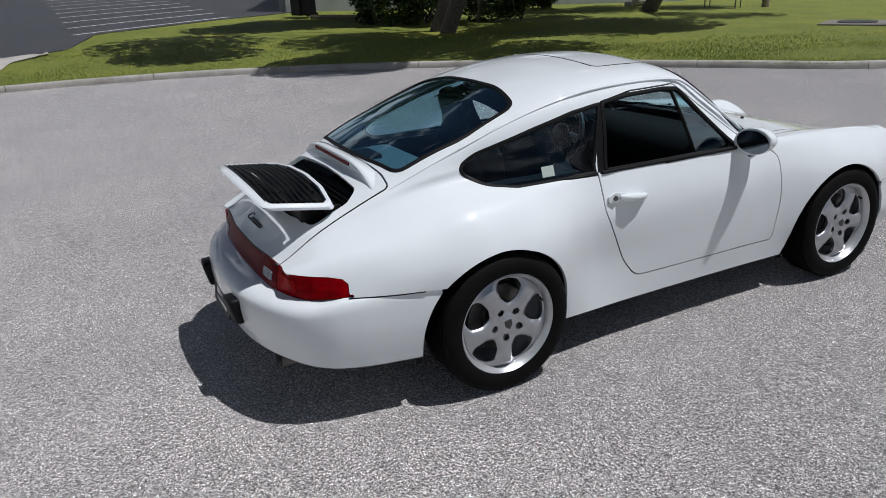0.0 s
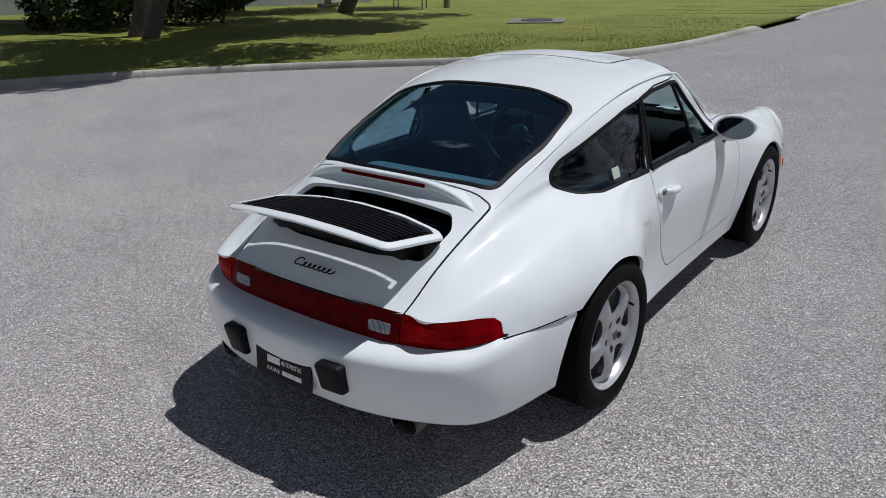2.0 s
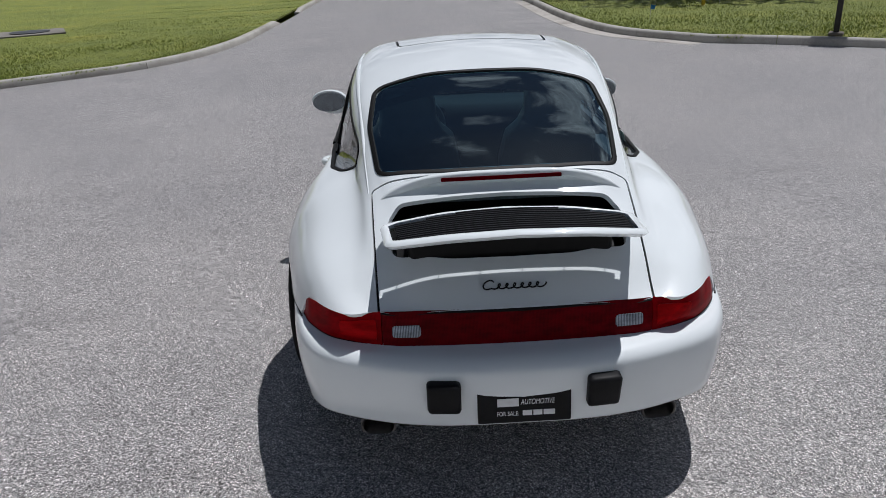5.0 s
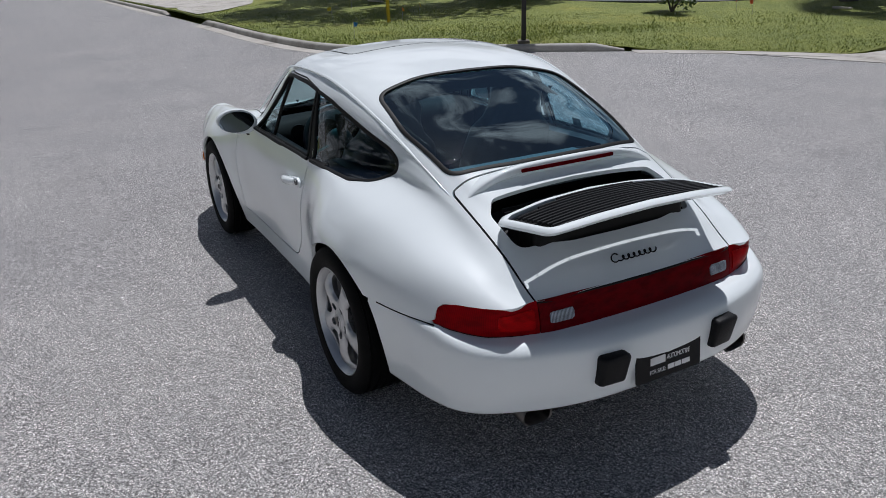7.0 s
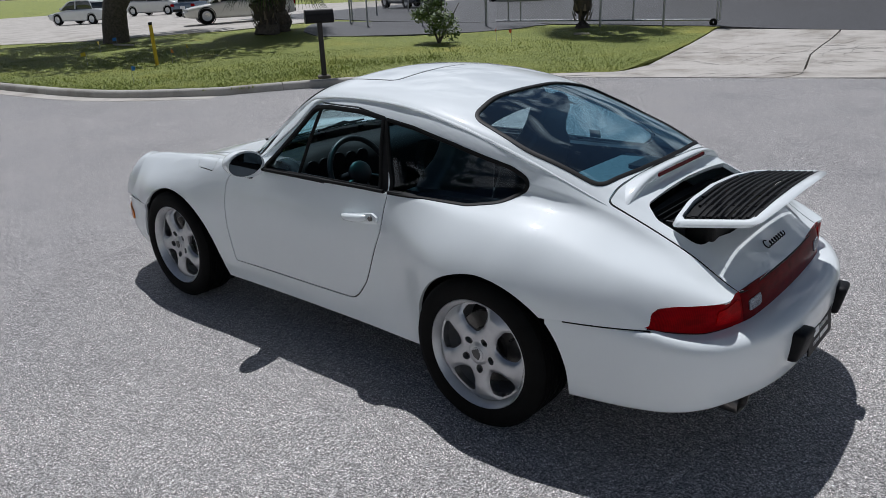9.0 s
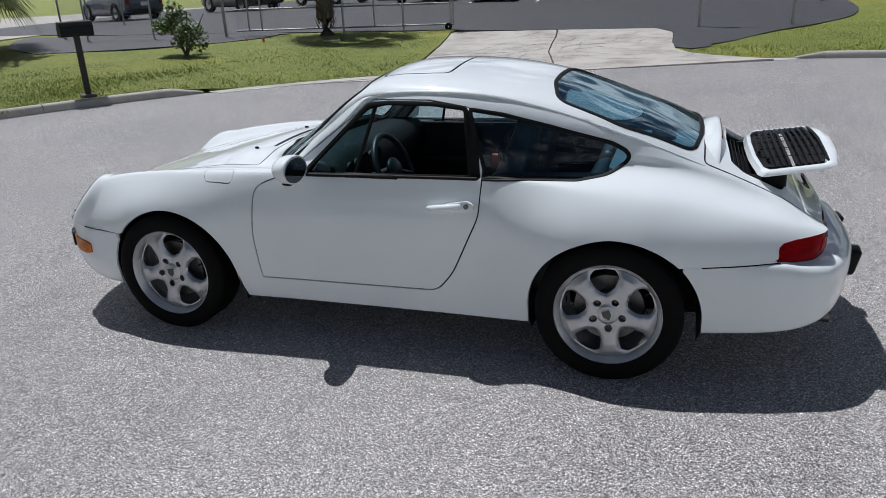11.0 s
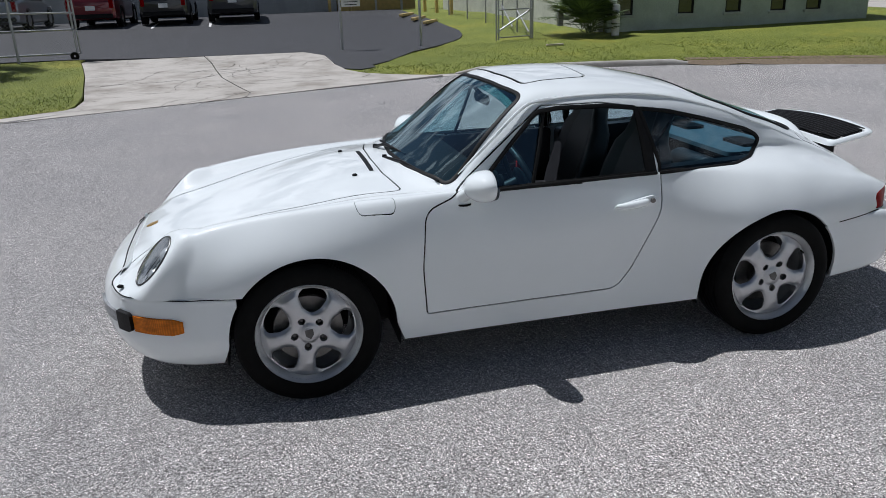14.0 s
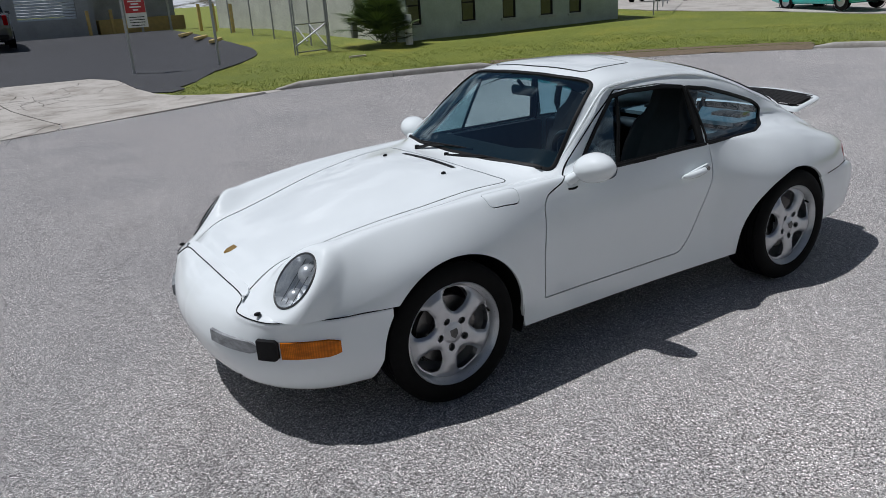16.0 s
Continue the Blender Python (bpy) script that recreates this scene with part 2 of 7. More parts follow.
# ---- shaping tools ----
def pchip(xs, ys):
    """A smooth curve through the given values that does not overshoot."""
    xs, ys = np.asarray(xs, float), np.asarray(ys, float)
    h, d = np.diff(xs), np.diff(ys) / np.diff(xs)
    m = np.zeros(len(xs))
    for i in range(1, len(xs) - 1):
        if d[i - 1] * d[i] > 0:
            w1, w2 = 2 * h[i] + h[i - 1], h[i] + 2 * h[i - 1]
            m[i] = (w1 + w2) / (w1 / d[i - 1] + w2 / d[i])
    m[0], m[-1] = d[0], d[-1]

    def f(x):
        x = np.clip(np.asarray(x, float), xs[0], xs[-1])
        i = np.clip(np.searchsorted(xs, x) - 1, 0, len(h) - 1)
        t = (x - xs[i]) / h[i]
        return (ys[i] * (2 * t**3 - 3 * t**2 + 1) + m[i] * h[i] * (t**3 - 2 * t**2 + t)
                + ys[i + 1] * (-2 * t**3 + 3 * t**2) + m[i + 1] * h[i] * (t**3 - t**2))
    return f


def soften(a, n, axis=0):
    """A running mean along an axis, with the ends held."""
    a = np.moveaxis(a, axis, 0)
    for _ in range(n):
        b = a.copy()
        b[1:-1] = 0.25 * a[:-2] + 0.5 * a[1:-1] + 0.25 * a[2:]
        a = b
    return np.moveaxis(a, 0, axis)


def catmull(points, n):
    """n places on a smooth line through the points, even in parameter."""
    p = np.asarray(points, float)
    p = np.vstack([2 * p[0] - p[1], p, 2 * p[-1] - p[-2]])
    t = np.linspace(0, len(p) - 3 - 1e-9, n)
    i = t.astype(int)
    f = (t - i)[:, None]
    a, b, c, d = p[i], p[i + 1], p[i + 2], p[i + 3]
    return 0.5 * (2 * b + (c - a) * f + (2 * a - 5 * b + 4 * c - d) * f**2 + (3 * b - a - 3 * c + d) * f**3)


def closed(points, radius, n=6):
    """A closed outline with rounded corners. points: (u, v) or (u, v, radius)."""
    out = []
    k = len(points)
    for i in range(k):
        a, b, c = (np.array(points[j % k][:2], float) for j in (i - 1, i, i + 1))
        r = points[i][2] if len(points[i]) > 2 else radius
        u, w = (a - b) / np.linalg.norm(a - b), (c - b) / np.linalg.norm(c - b)
        half = math.acos(max(-1, min(1, float(u @ w)))) / 2
        t = min(r / max(1e-6, math.tan(half)), 0.48 * np.linalg.norm(a - b), 0.48 * np.linalg.norm(c - b))
        p, q = b + u * t, b + w * t
        for s in np.linspace(0, 1, n):
            out.append((1 - s) ** 2 * p + 2 * s * (1 - s) * b + s * s * q)
    return np.array(out)


def inside(outline, u, v):
    """Signed distance from places (u, v) to a closed outline, below zero inside."""
    a, b = outline, np.roll(outline, -1, 0)
    best, odd = np.full(len(u), 9e9), np.zeros(len(u), bool)
    for (ax, ay), (bx, by) in zip(a, b):
        ex, ey = bx - ax, by - ay
        t = np.clip(((u - ax) * ex + (v - ay) * ey) / (ex * ex + ey * ey + 1e-12), 0, 1)
        best = np.minimum(best, (u - ax - t * ex) ** 2 + (v - ay - t * ey) ** 2)
        if ay != by:
            odd ^= ((ay > v) != (by > v)) & (u < ex * (v - ay) / ey + ax)
    return np.sqrt(best) * np.where(odd, -1, 1)


class Skin:
    """Triangles with smooth normals that can be cut along any line f = 0."""

    def __init__(self, v, n, t):
        self.v, self.n, self.t = v, n, t

    @classmethod
    def grid(cls, p, flip=False):
        a, b = p.shape[:2]
        v = p.reshape(-1, 3)
        k = np.arange(a * b).reshape(a, b)
        q = np.stack([k[:-1, :-1], k[1:, :-1], k[1:, 1:], k[:-1, 1:]], -1).reshape(-1, 4)
        if flip:
            q = q[:, ::-1]
        t = np.vstack([q[:, (0, 1, 2)], q[:, (0, 2, 3)]])
        fn = np.cross(v[t[:, 1]] - v[t[:, 0]], v[t[:, 2]] - v[t[:, 0]])
        n = np.zeros_like(v)
        for j in range(3):
            np.add.at(n, t[:, j], fn)
        n /= np.linalg.norm(n, axis=1, keepdims=True) + 1e-12
        return cls(v, n, t)

    def mirrored(self):
        m = np.array((-1, 1, 1))
        return Skin(self.v * m, self.n * m, self.t[:, ::-1])

    def joined(self, other):
        return Skin(np.vstack([self.v, other.v]), np.vstack([self.n, other.n]), np.vstack([self.t, other.t + len(self.v)]))

    def keep(self, f):
        """The part where f is below zero; f: a value for each vertex."""
        v, n, t = self.v, self.n, self.t
        neg = f < 0
        c = neg[t].sum(1)
        parts, cut = [t[c == 3]], t[(c == 1) | (c == 2)]
        if len(cut):
            one = neg[cut].sum(1) == 1
            odd = np.where(one[:, None], neg[cut], ~neg[cut])
            s = odd.argmax(1)
            r = np.arange(len(cut))
            a, b, d = cut[r, s], cut[r, (s + 1) % 3], cut[r, (s + 2) % 3]
            edges = np.sort(np.vstack([np.stack([a, b], 1), np.stack([a, d], 1)]), 1)
            uniq, inv = np.unique(edges, axis=0, return_inverse=True)
            inv = inv.reshape(-1)
            w = (f[uniq[:, 0]] / (f[uniq[:, 0]] - f[uniq[:, 1]]))[:, None]
            nv = v[uniq[:, 0]] * (1 - w) + v[uniq[:, 1]] * w
            nn = n[uniq[:, 0]] * (1 - w) + n[uniq[:, 1]] * w
            base = len(v)
            ab, ad = base + inv[:len(cut)], base + inv[len(cut):]
            v, n = np.vstack([v, nv]), np.vstack([n, nn])
            parts += [np.stack([a, ab, ad], 1)[one], np.stack([ab, b, d], 1)[~one], np.stack([ab, d, ad], 1)[~one]]
        t = np.vstack(parts)
        used, t = np.unique(t, return_inverse=True)
        return Skin(v[used], n[used], t.reshape(-1, 3))

    def split(self, test, gap=0.0):
        """The inside and the outside of test, with a joint of that width between them."""
        f = test(self.v)
        return self.keep(f + gap / 2), self.keep(gap / 2 - f)

    def rim(self):
        e = np.vstack([self.t[:, (0, 1)], self.t[:, (1, 2)], self.t[:, (2, 0)]])
        key = np.sort(e, 1)
        _, idx, cnt = np.unique(key, axis=0, return_index=True, return_counts=True)
        return e[idx[cnt == 1]]

    def mesh(self, name, material, edge=0.012, lift=0.0):
        """A mesh with its free edges folded inwards by edge."""
        v = self.v + self.n * lift
        rim = self.rim() if edge else np.zeros((0, 2), int)
        tris = [self.t]
        nrm = [self.n]
        vs = [v]
        if len(rim):
            k = len(v)
            ids, inv = np.unique(rim, return_inverse=True)
            inv = inv.reshape(-1, 2)
            m = len(ids)
            top, low = v[ids], v[ids] - self.n[ids] * edge
            side = np.zeros((m, 3))
            d = np.cross(v[rim[:, 1]] - v[rim[:, 0]], self.n[rim[:, 0]])
            for j in range(2):
                np.add.at(side, inv[:, j], d)
            side /= np.linalg.norm(side, axis=1, keepdims=True) + 1e-12
            vs += [top, low]
            nrm += [side, side]
            a, b = inv[:, 0] + k, inv[:, 1] + k
            tris += [np.stack([b, a, a + m], 1), np.stack([b, a + m, b + m], 1)]
        vv, nn, tt = np.vstack(vs), np.vstack(nrm), np.vstack(tris)
        me = bpy.data.meshes.new(name)
        me.from_pydata(vv.tolist(), [], tt.tolist())
        me.polygons.foreach_set("use_smooth", np.ones(len(tt), bool))
        nn = nn / (np.linalg.norm(nn, axis=1, keepdims=True) + 1e-12)
        me.normals_split_custom_set_from_vertices(nn.tolist())
        me.materials.append(material)
        return me


def child(name, me, parent, label=""):
    ob = new(name, me)
    if parent:
        ob.parent = parent
    return tagged(ob, label) if label else ob


def part(name, bm, material, parent, label="", smooth=None):
    """Links a bmesh as one mesh object under a thing or a part. smooth: degrees below which edges are shaded round."""
    me = bpy.data.meshes.new(name)
    if smooth is not None:
        bm.normal_update()
        for f in bm.faces:
            f.smooth = True
        for e in bm.edges:
            e.smooth = len(e.link_faces) == 2 and e.calc_face_angle(0) < radians(smooth)
    bm.to_mesh(me)
    bm.free()
    for m in (material if isinstance(material, (list, tuple)) else [material]):
        me.materials.append(m)
    return child(name, me, parent, label)


def thing(name, at=(0, 0, 0), turn=0, label="", category="", group="", kind=""):
    ob = new(name)
    ob.matrix_basis = pose(*at, 0, 0, turn)
    return tagged(ob, label, category, group, kind)


def box(bm, c, s, bevel=0.0, m=None):
    r = bmesh.ops.create_cube(bm, size=1.0, matrix=(m or Matrix()) @ Matrix.LocRotScale(c, None, s))
    if bevel:
        es = list({e for v in r["verts"] for e in v.link_edges})
        bmesh.ops.bevel(bm, geom=es, offset=bevel, segments=2, profile=0.5, affect="EDGES")
    return r["verts"]


def rod(bm, a, b, r, r2=None, n=10, caps=True):
    a, b = Vector(a), Vector(b)
    d = b - a
    m = Matrix.Translation((a + b) / 2) @ d.to_track_quat("Z", "Y").to_matrix().to_4x4()
    bmesh.ops.create_cone(bm, cap_ends=caps, segments=n, radius1=r, radius2=r if r2 is None else r2, depth=d.length, matrix=m)


def tube(bm, pts, r, n=8, flat=1.0, up=(0, 0, 1)):
    """A round or flattened bar along a line of places. r: one radius, or one for each place."""
    pts = [Vector(p) for p in pts]
    rings = []
    for i, p in enumerate(pts):
        d = (pts[min(i + 1, len(pts) - 1)] - pts[max(i - 1, 0)]).normalized()
        s = d.cross(Vector(up)).normalized()
        w = s.cross(d)
        ri = r[i] if isinstance(r, (list, tuple, np.ndarray)) else r
        rings.append([bm.verts.new(p + (s * math.cos(t) + w * math.sin(t) * flat) * ri) for t in (2 * math.pi * j / n for j in range(n))])
    for a, b in zip(rings, rings[1:]):
        for j in range(n):
            bm.faces.new((a[j], a[(j + 1) % n], b[(j + 1) % n], b[j]))
    bm.faces.new(rings[0][::-1])
    bm.faces.new(rings[-1])


def lathe(bm, prof, n=48, axis="X", m=None):
    """Turns a line of (radius, along) round an axis."""
    m = m or Matrix()
    rings = []
    for r, h in prof:
        ring = []
        for j in range(n):
            t = 2 * math.pi * j / n
            p = Vector((h, r * math.cos(t), r * math.sin(t))) if axis == "X" else Vector((r * math.cos(t), r * math.sin(t), h))
            ring.append(bm.verts.new(m @ p))
        rings.append(ring)
    for a, b in zip(rings, rings[1:]):
        for j in range(n):
            bm.faces.new((a[j], b[j], b[(j + 1) % n], a[(j + 1) % n]))


def slab(bm, outline, z0, z1, place=None):
    """A flat piece of a closed outline between two heights. place(u, v, z): where it lies."""
    place = place or (lambda u, v, z: (u, v, z))
    lo = [bm.verts.new(place(u, v, z0)) for u, v in outline]
    hi = [bm.verts.new(place(u, v, z1)) for u, v in outline]
    k = len(lo)
    bm.faces.new(hi)
    bm.faces.new(lo[::-1])
    for i in range(k):
        bm.faces.new((lo[i], lo[(i + 1) % k], hi[(i + 1) % k], hi[i]))


# ---- ground ----
CENTRE, RADIUS = (-1.0, -3.0), 14.6


def rise(x, y):
    """Height of the land: level by the road, climbing gently to the west and far to the east."""
    dx, dy = x - CENTRE[0], y - CENTRE[1]
    r = math.hypot(dx, dy)
    c, e = max(0.0, -dx / max(r, 1e-6)), max(0.0, dx / max(r, 1e-6))
    return 0.12 + 0.06 * c * c * min(max(0.0, r - RADIUS - 0.3), 40) + e**1.2 * (0.055 * min(max(0.0, r - 17), 14) + 0.03 * min(max(0.0, r - 22), 14))


def lawn(x, y):
    """Height of the grass: it runs down to the road where the drive breaks the kerb."""
    dx, dy = x - CENTRE[0], y - CENTRE[1]
    a, r = math.degrees(math.atan2(dy, dx)), math.hypot(dx, dy)
    k = min(1.0, max(0.0, (r - RADIUS - 0.15) / 1.3))
    side = min(1.0, max(0.0, (a + 1) / 3, 0.0)) * min(1.0, max(0.0, (52 - a) / 4))
    return rise(x, y) * (1 - side) + (0.022 + (rise(x, y) - 0.022) * k) * side


FALL = ((-180, .024), (-120, .018), (-60, .014), (-40, .0162), (-15, .0177), (10, .0168), (30, .0135), (60, .0095), (80, .0085), (92, .0125), (105, .021), (120, .0266), (145, .0283), (165, .0268), (180, .024))
TURN = ((-180, -.16), (-110, .1), (-60, .32), (-20, .39), (0, .42), (20, .6), (50, .56), (63, .28), (78, .0), (90, -.19), (105, -.33), (130, -.42), (150, -.3), (180, -.16))


def settle(x, y):
    """Where a place of the level plan lies on the land, which falls away all round from the crown of the road."""
    dx, dy = x, y - 1.1
    a, r = math.atan2(dy, dx), math.hypot(dx, dy)
    b = a + radians(float(np.interp(math.degrees(a), *zip(*TURN)))) * min(1, r / 10)
    far = max(0.0, min(r, 90) - 3.0)
    drop = -float(np.interp(math.degrees(a), *zip(*FALL))) * (far + 3.0 * min(1.0, far / 9.0))
    return r * math.cos(b), 1.1 + r * math.sin(b), drop


def settle_all(keep):
    """Lays all that stands round the car on the sloping land: whole things by their foot, ground and walls corner by corner."""
    for ob in list(scene.objects):
        top = ob
        while top.parent:
            top = top.parent
        if top in keep or top.type in ("CAMERA", "LIGHT"):
            continue
        here = top.matrix_basis.translation
        if here.length > .01:
            if ob is top:
                x, y, d = settle(here.x, here.y)
                m = ob.matrix_basis.copy()
                m.translation = (x, y, here.z + d)
                ob.matrix_basis = m
        elif ob.type == "MESH":
            for v in ob.data.vertices:
                x, y, d = settle(v.co.x, v.co.y)
                v.co = (x, y, v.co.z + d)


def road_edge():
    """The road's outline, from the street round the turning circle and back."""
    out = [(tuple(p), 100 + i) for i, p in enumerate(catmull(((3.45, 120), (3.45, 40), (3.42, 22), (3.40, 16), (3.75, 12.4), (4.9, 10.35)), 50))]
    for a in np.linspace(63, -239, 170):
        out.append(((CENTRE[0] + RADIUS * math.cos(radians(a)), CENTRE[1] + RADIUS * math.sin(radians(a))), a))
    out += [(tuple(p), 500 + i) for i, p in enumerate(catmull(((-7.2, 10.5), (-5.4, 12.0), (-4.55, 14.5), (-4.4, 20), (-4.4, 40), (-4.4, 120)), 50))]
    return out


# the drive apron's two sides, from the road to the gate
left = catmull(((9.4, 7.0), (10.5, 5.45), (14.6, 5.88), (17.4, 6.35), (19.64, 6.8)), 9)
right = catmull(((13.2, -2.0), (13.9, -0.75), (15.0, -0.02), (18.0, 0.10), (19.54, 0.17)), 9)
DRIVE = np.vstack([left, right[::-1], [(CENTRE[0] + (RADIUS - .2) * math.cos(radians(a)), CENTRE[1] + (RADIUS - .2) * math.sin(radians(a))) for a in np.linspace(4, 43, 12)]])
EDGE = road_edge()
OUTLINE = np.array([p for p, _ in EDGE])


def sheet(xs, ys, test, height):
    """A grid of ground, cut by a test, draped over heights."""
    X, Y = np.meshgrid(xs, ys, indexing="ij")
    k = Skin.grid(np.stack([X, Y, 0 * X], -1))
    if test:
        k = k.keep(test(k.v))
    k.v[:, 2] = [height(x, y) for x, y, _ in k.v]
    e1, e2 = k.v[k.t[:, 1]] - k.v[k.t[:, 0]], k.v[k.t[:, 2]] - k.v[k.t[:, 0]]
    fn = np.cross(e1, e2)
    k.n = np.zeros_like(k.v)
    for j in range(3):
        np.add.at(k.n, k.t[:, j], fn)
    return k


def patch(name, outline, mat, lift, label, category, step=1.0, level=None, wobble=0.0):
    o = np.array(outline, float)
    if wobble:
        o = np.array([(x + wobble * noise.noise((x * 1.7, y * 1.7, 3)), y + wobble * noise.noise((x * 1.7, y * 1.7, 9))) for x, y in o])
    lo, hi = o.min(0), o.max(0)
    xs, ys = np.arange(lo[0] - step, hi[0] + 1.5 * step, step), np.arange(lo[1] - step, hi[1] + 1.5 * step, step)
    k = sheet(xs, ys, lambda v: inside(o, v[:, 0], v[:, 1]), (lambda x, y: rise(x, y) + lift) if level is None else (level if callable(level) else (lambda x, y: level)))
    ob = new(name, k.mesh(name, mat, 0.05))
    return tagged(ob, label, category, "", "structure")


def spaced(a, b, step):
    return np.linspace(a, b, max(2, int(abs(b - a) / step) + 1))


def build_ground():
    near = np.concatenate([[-1800, -500, -200, -110], np.concatenate([np.arange(-80, -30, 1.0), np.arange(-30, 30, .5), np.arange(30, 81, 1.0)]), [110, 200, 500, 1800]])
    keep = lambda v: np.maximum(-(inside(OUTLINE, v[:, 0], v[:, 1]) - 0.20), -inside(DRIVE, v[:, 0], v[:, 1]))
    k = sheet(near, near + 5, keep, lambda x, y: lawn(x, y) + 0.03 * noise.noise((x * .5, y * .5, 0)) * min(1, max(.1, math.hypot(x - CENTRE[0], y - CENTRE[1]) - 15)) - 0.012)
    ob = new("ground", k.mesh("ground", GRASS, 0.2))
    tagged(ob, "sunlit green lawn with pale dry patches", "lawn", "", "structure")
    k = sheet(np.arange(-17, 16, .5), np.concatenate([np.arange(-19, 30, .5), np.arange(30, 125, 3.0)]), lambda v: inside(OUTLINE, v[:, 0], v[:, 1]), lambda x, y: 0.0)
    ob = child("road", k.mesh("road", ROAD, 0), None, "grey weathered asphalt road with pale stone chips")
    tagged(ob, kind="structure", category="road")


def kerb_run(name, test, prof, mat, label, joint=3.0):
    """Kerb stones along the road's edge where test holds, cut into lengths."""
    runs, cur = [], []
    for i, (p, tag) in enumerate(EDGE):
        if test(p, tag):
            cur.append(i)
        elif cur:
            runs.append(cur)
            cur = []
    if cur:
        runs.append(cur)
    holder = thing(name, label=label, category="kerb", kind="structure")
    for run in runs:
        pts = OUTLINE[run]
        d = np.concatenate([[0], np.cumsum(np.linalg.norm(np.diff(pts, axis=0), axis=1))])
        if d[-1] < 0.5:
            continue
        m = max(1, round(min(d[-1], 60) / joint))
        for j in range(m):
            a, b = d[-1] * j / m + 0.006, d[-1] * (j + 1) / m - 0.006
            s = np.linspace(a, b, 6)
            q = np.stack([np.interp(s, d, pts[:, k]) for k in (0, 1)], 1)
            bm = bmesh.new()
            rows = []
            for i, (x, y) in enumerate(q):
                t = q[min(i + 1, 5)] - q[max(i - 1, 0)]
                t /= np.linalg.norm(t)
                nx, ny = -t[1], t[0]
                end = 1.0
                if (j == 0 and i == 0) or (j == m - 1 and i == 5):
                    end = 0.25
                rows.append([bm.verts.new((x + nx * u, y + ny * u, v * end if v > 0 else v)) for u, v in prof])
            for r0, r1 in zip(rows, rows[1:]):
                for w in range(len(prof) - 1):
                    bm.faces.new((r0[w], r1[w], r1[w + 1], r0[w + 1]))
            bm.faces.new(rows[0])
            bm.faces.new(rows[-1][::-1])
            bmesh.ops.recalc_face_normals(bm, faces=bm.faces[:])
            part("kerb_stone", bm, mat, holder, "", 50)


def has_kerb(p, tag):
    x, y = p
    if tag >= 500:
        return not 20.8 < y < 24.5
    if tag >= 100:
        return not 23.2 < y < 28.5
    return not (2.5 < tag < 49) and not (-50 < tag < -22)


KERB = ((-.005, -.05), (.0, .05), (.012, .105), (.035, .132), (.07, .14), (.15, .14), (.18, .132), (.19, .10), (.19, -.05))
GUTTER = ((-.36, -.03), (-.36, .004), (-.005, .010), (-.005, -.03))
build_ground()
kerb_run("kerb", has_kerb, KERB, KERBMAT, "rounded weathered concrete kerb along the lawn")
kerb_run("gutter", lambda p, tag: 100 <= tag < 500 and has_kerb(p, tag), GUTTER, CONCRETE, "flat pale concrete gutter beside the kerb", 4.0)


def ring(a0, a1, r0, r1, n=20):
    return [(CENTRE[0] + r0 * math.cos(radians(a)), CENTRE[1] + r0 * math.sin(radians(a))) for a in np.linspace(a0, a1, n)] + \
        [(CENTRE[0] + r1 * math.cos(radians(a)), CENTRE[1] + r1 * math.sin(radians(a))) for a in np.linspace(a1, a0, n)]


# drive apron of cracked concrete slabs
patch("ribbon", ring(50, 2, RADIUS - .30, RADIUS + .35, 40), CONCRETE, 0, "flush concrete edge strip of the drive", "paving", .4, .007)
drive = thing("drive", label="pale cracked concrete drive apron", category="driveway", kind="structure")
for i in range(8):
    for j in range(2):
        f = lambda u, v: left[u] * (1 - v) + right[u] * v
        g0, g1 = j / 2 + .002, (j + 1) / 2 - .002
        quad = [f(i, g0), f(i, g1), f(i + 1, g1), f(i + 1, g0)]
        c = sum(quad) / 4
        quad = [q + (c - q) * .004 for q in quad]
        bm = bmesh.new()
        tilt = random.uniform(-.006, .006)
        k = i / 8
        slab(bm, [tuple(q) for q in quad], -.1, 0, lambda u, v, z: (u, v, max(.011, min(rise(u, v) + .012, .011 + .05 * (u - 12.5))) if z == 0 else -.1))
        bmesh.ops.recalc_face_normals(bm, faces=bm.faces[:])
        part("concrete_slab", bm, CONCRETE, drive)
crack = plain("crack_dirt", (.05, .045, .035), .95)
for j in range(60):
    k0, v0 = random.uniform(1, 7.6), random.uniform(.05, .9)
    x, y = left[int(k0)] * (1 - v0) + right[int(k0)] * v0
    a = random.choice((80, 85, 95, 20, -15)) + random.uniform(-20, 20)
    bm = bmesh.new()
    prev = None
    for s in range(random.randint(6, 14)):
        a += random.uniform(-28, 28)
        x, y = x + .22 * math.cos(radians(a)), y + .22 * math.sin(radians(a))
        w = random.uniform(.005, .014)
        z = max(.011, min(rise(x, y) + .012, .011 + .05 * (x - 12.5))) + .006
        cur = [bm.verts.new((x - w, y, z)), bm.verts.new((x + w, y + w, z))]
        if prev:
            bm.faces.new((prev[0], prev[1], cur[1], cur[0]))
        prev = cur
    part("crack", bm, crack, drive)
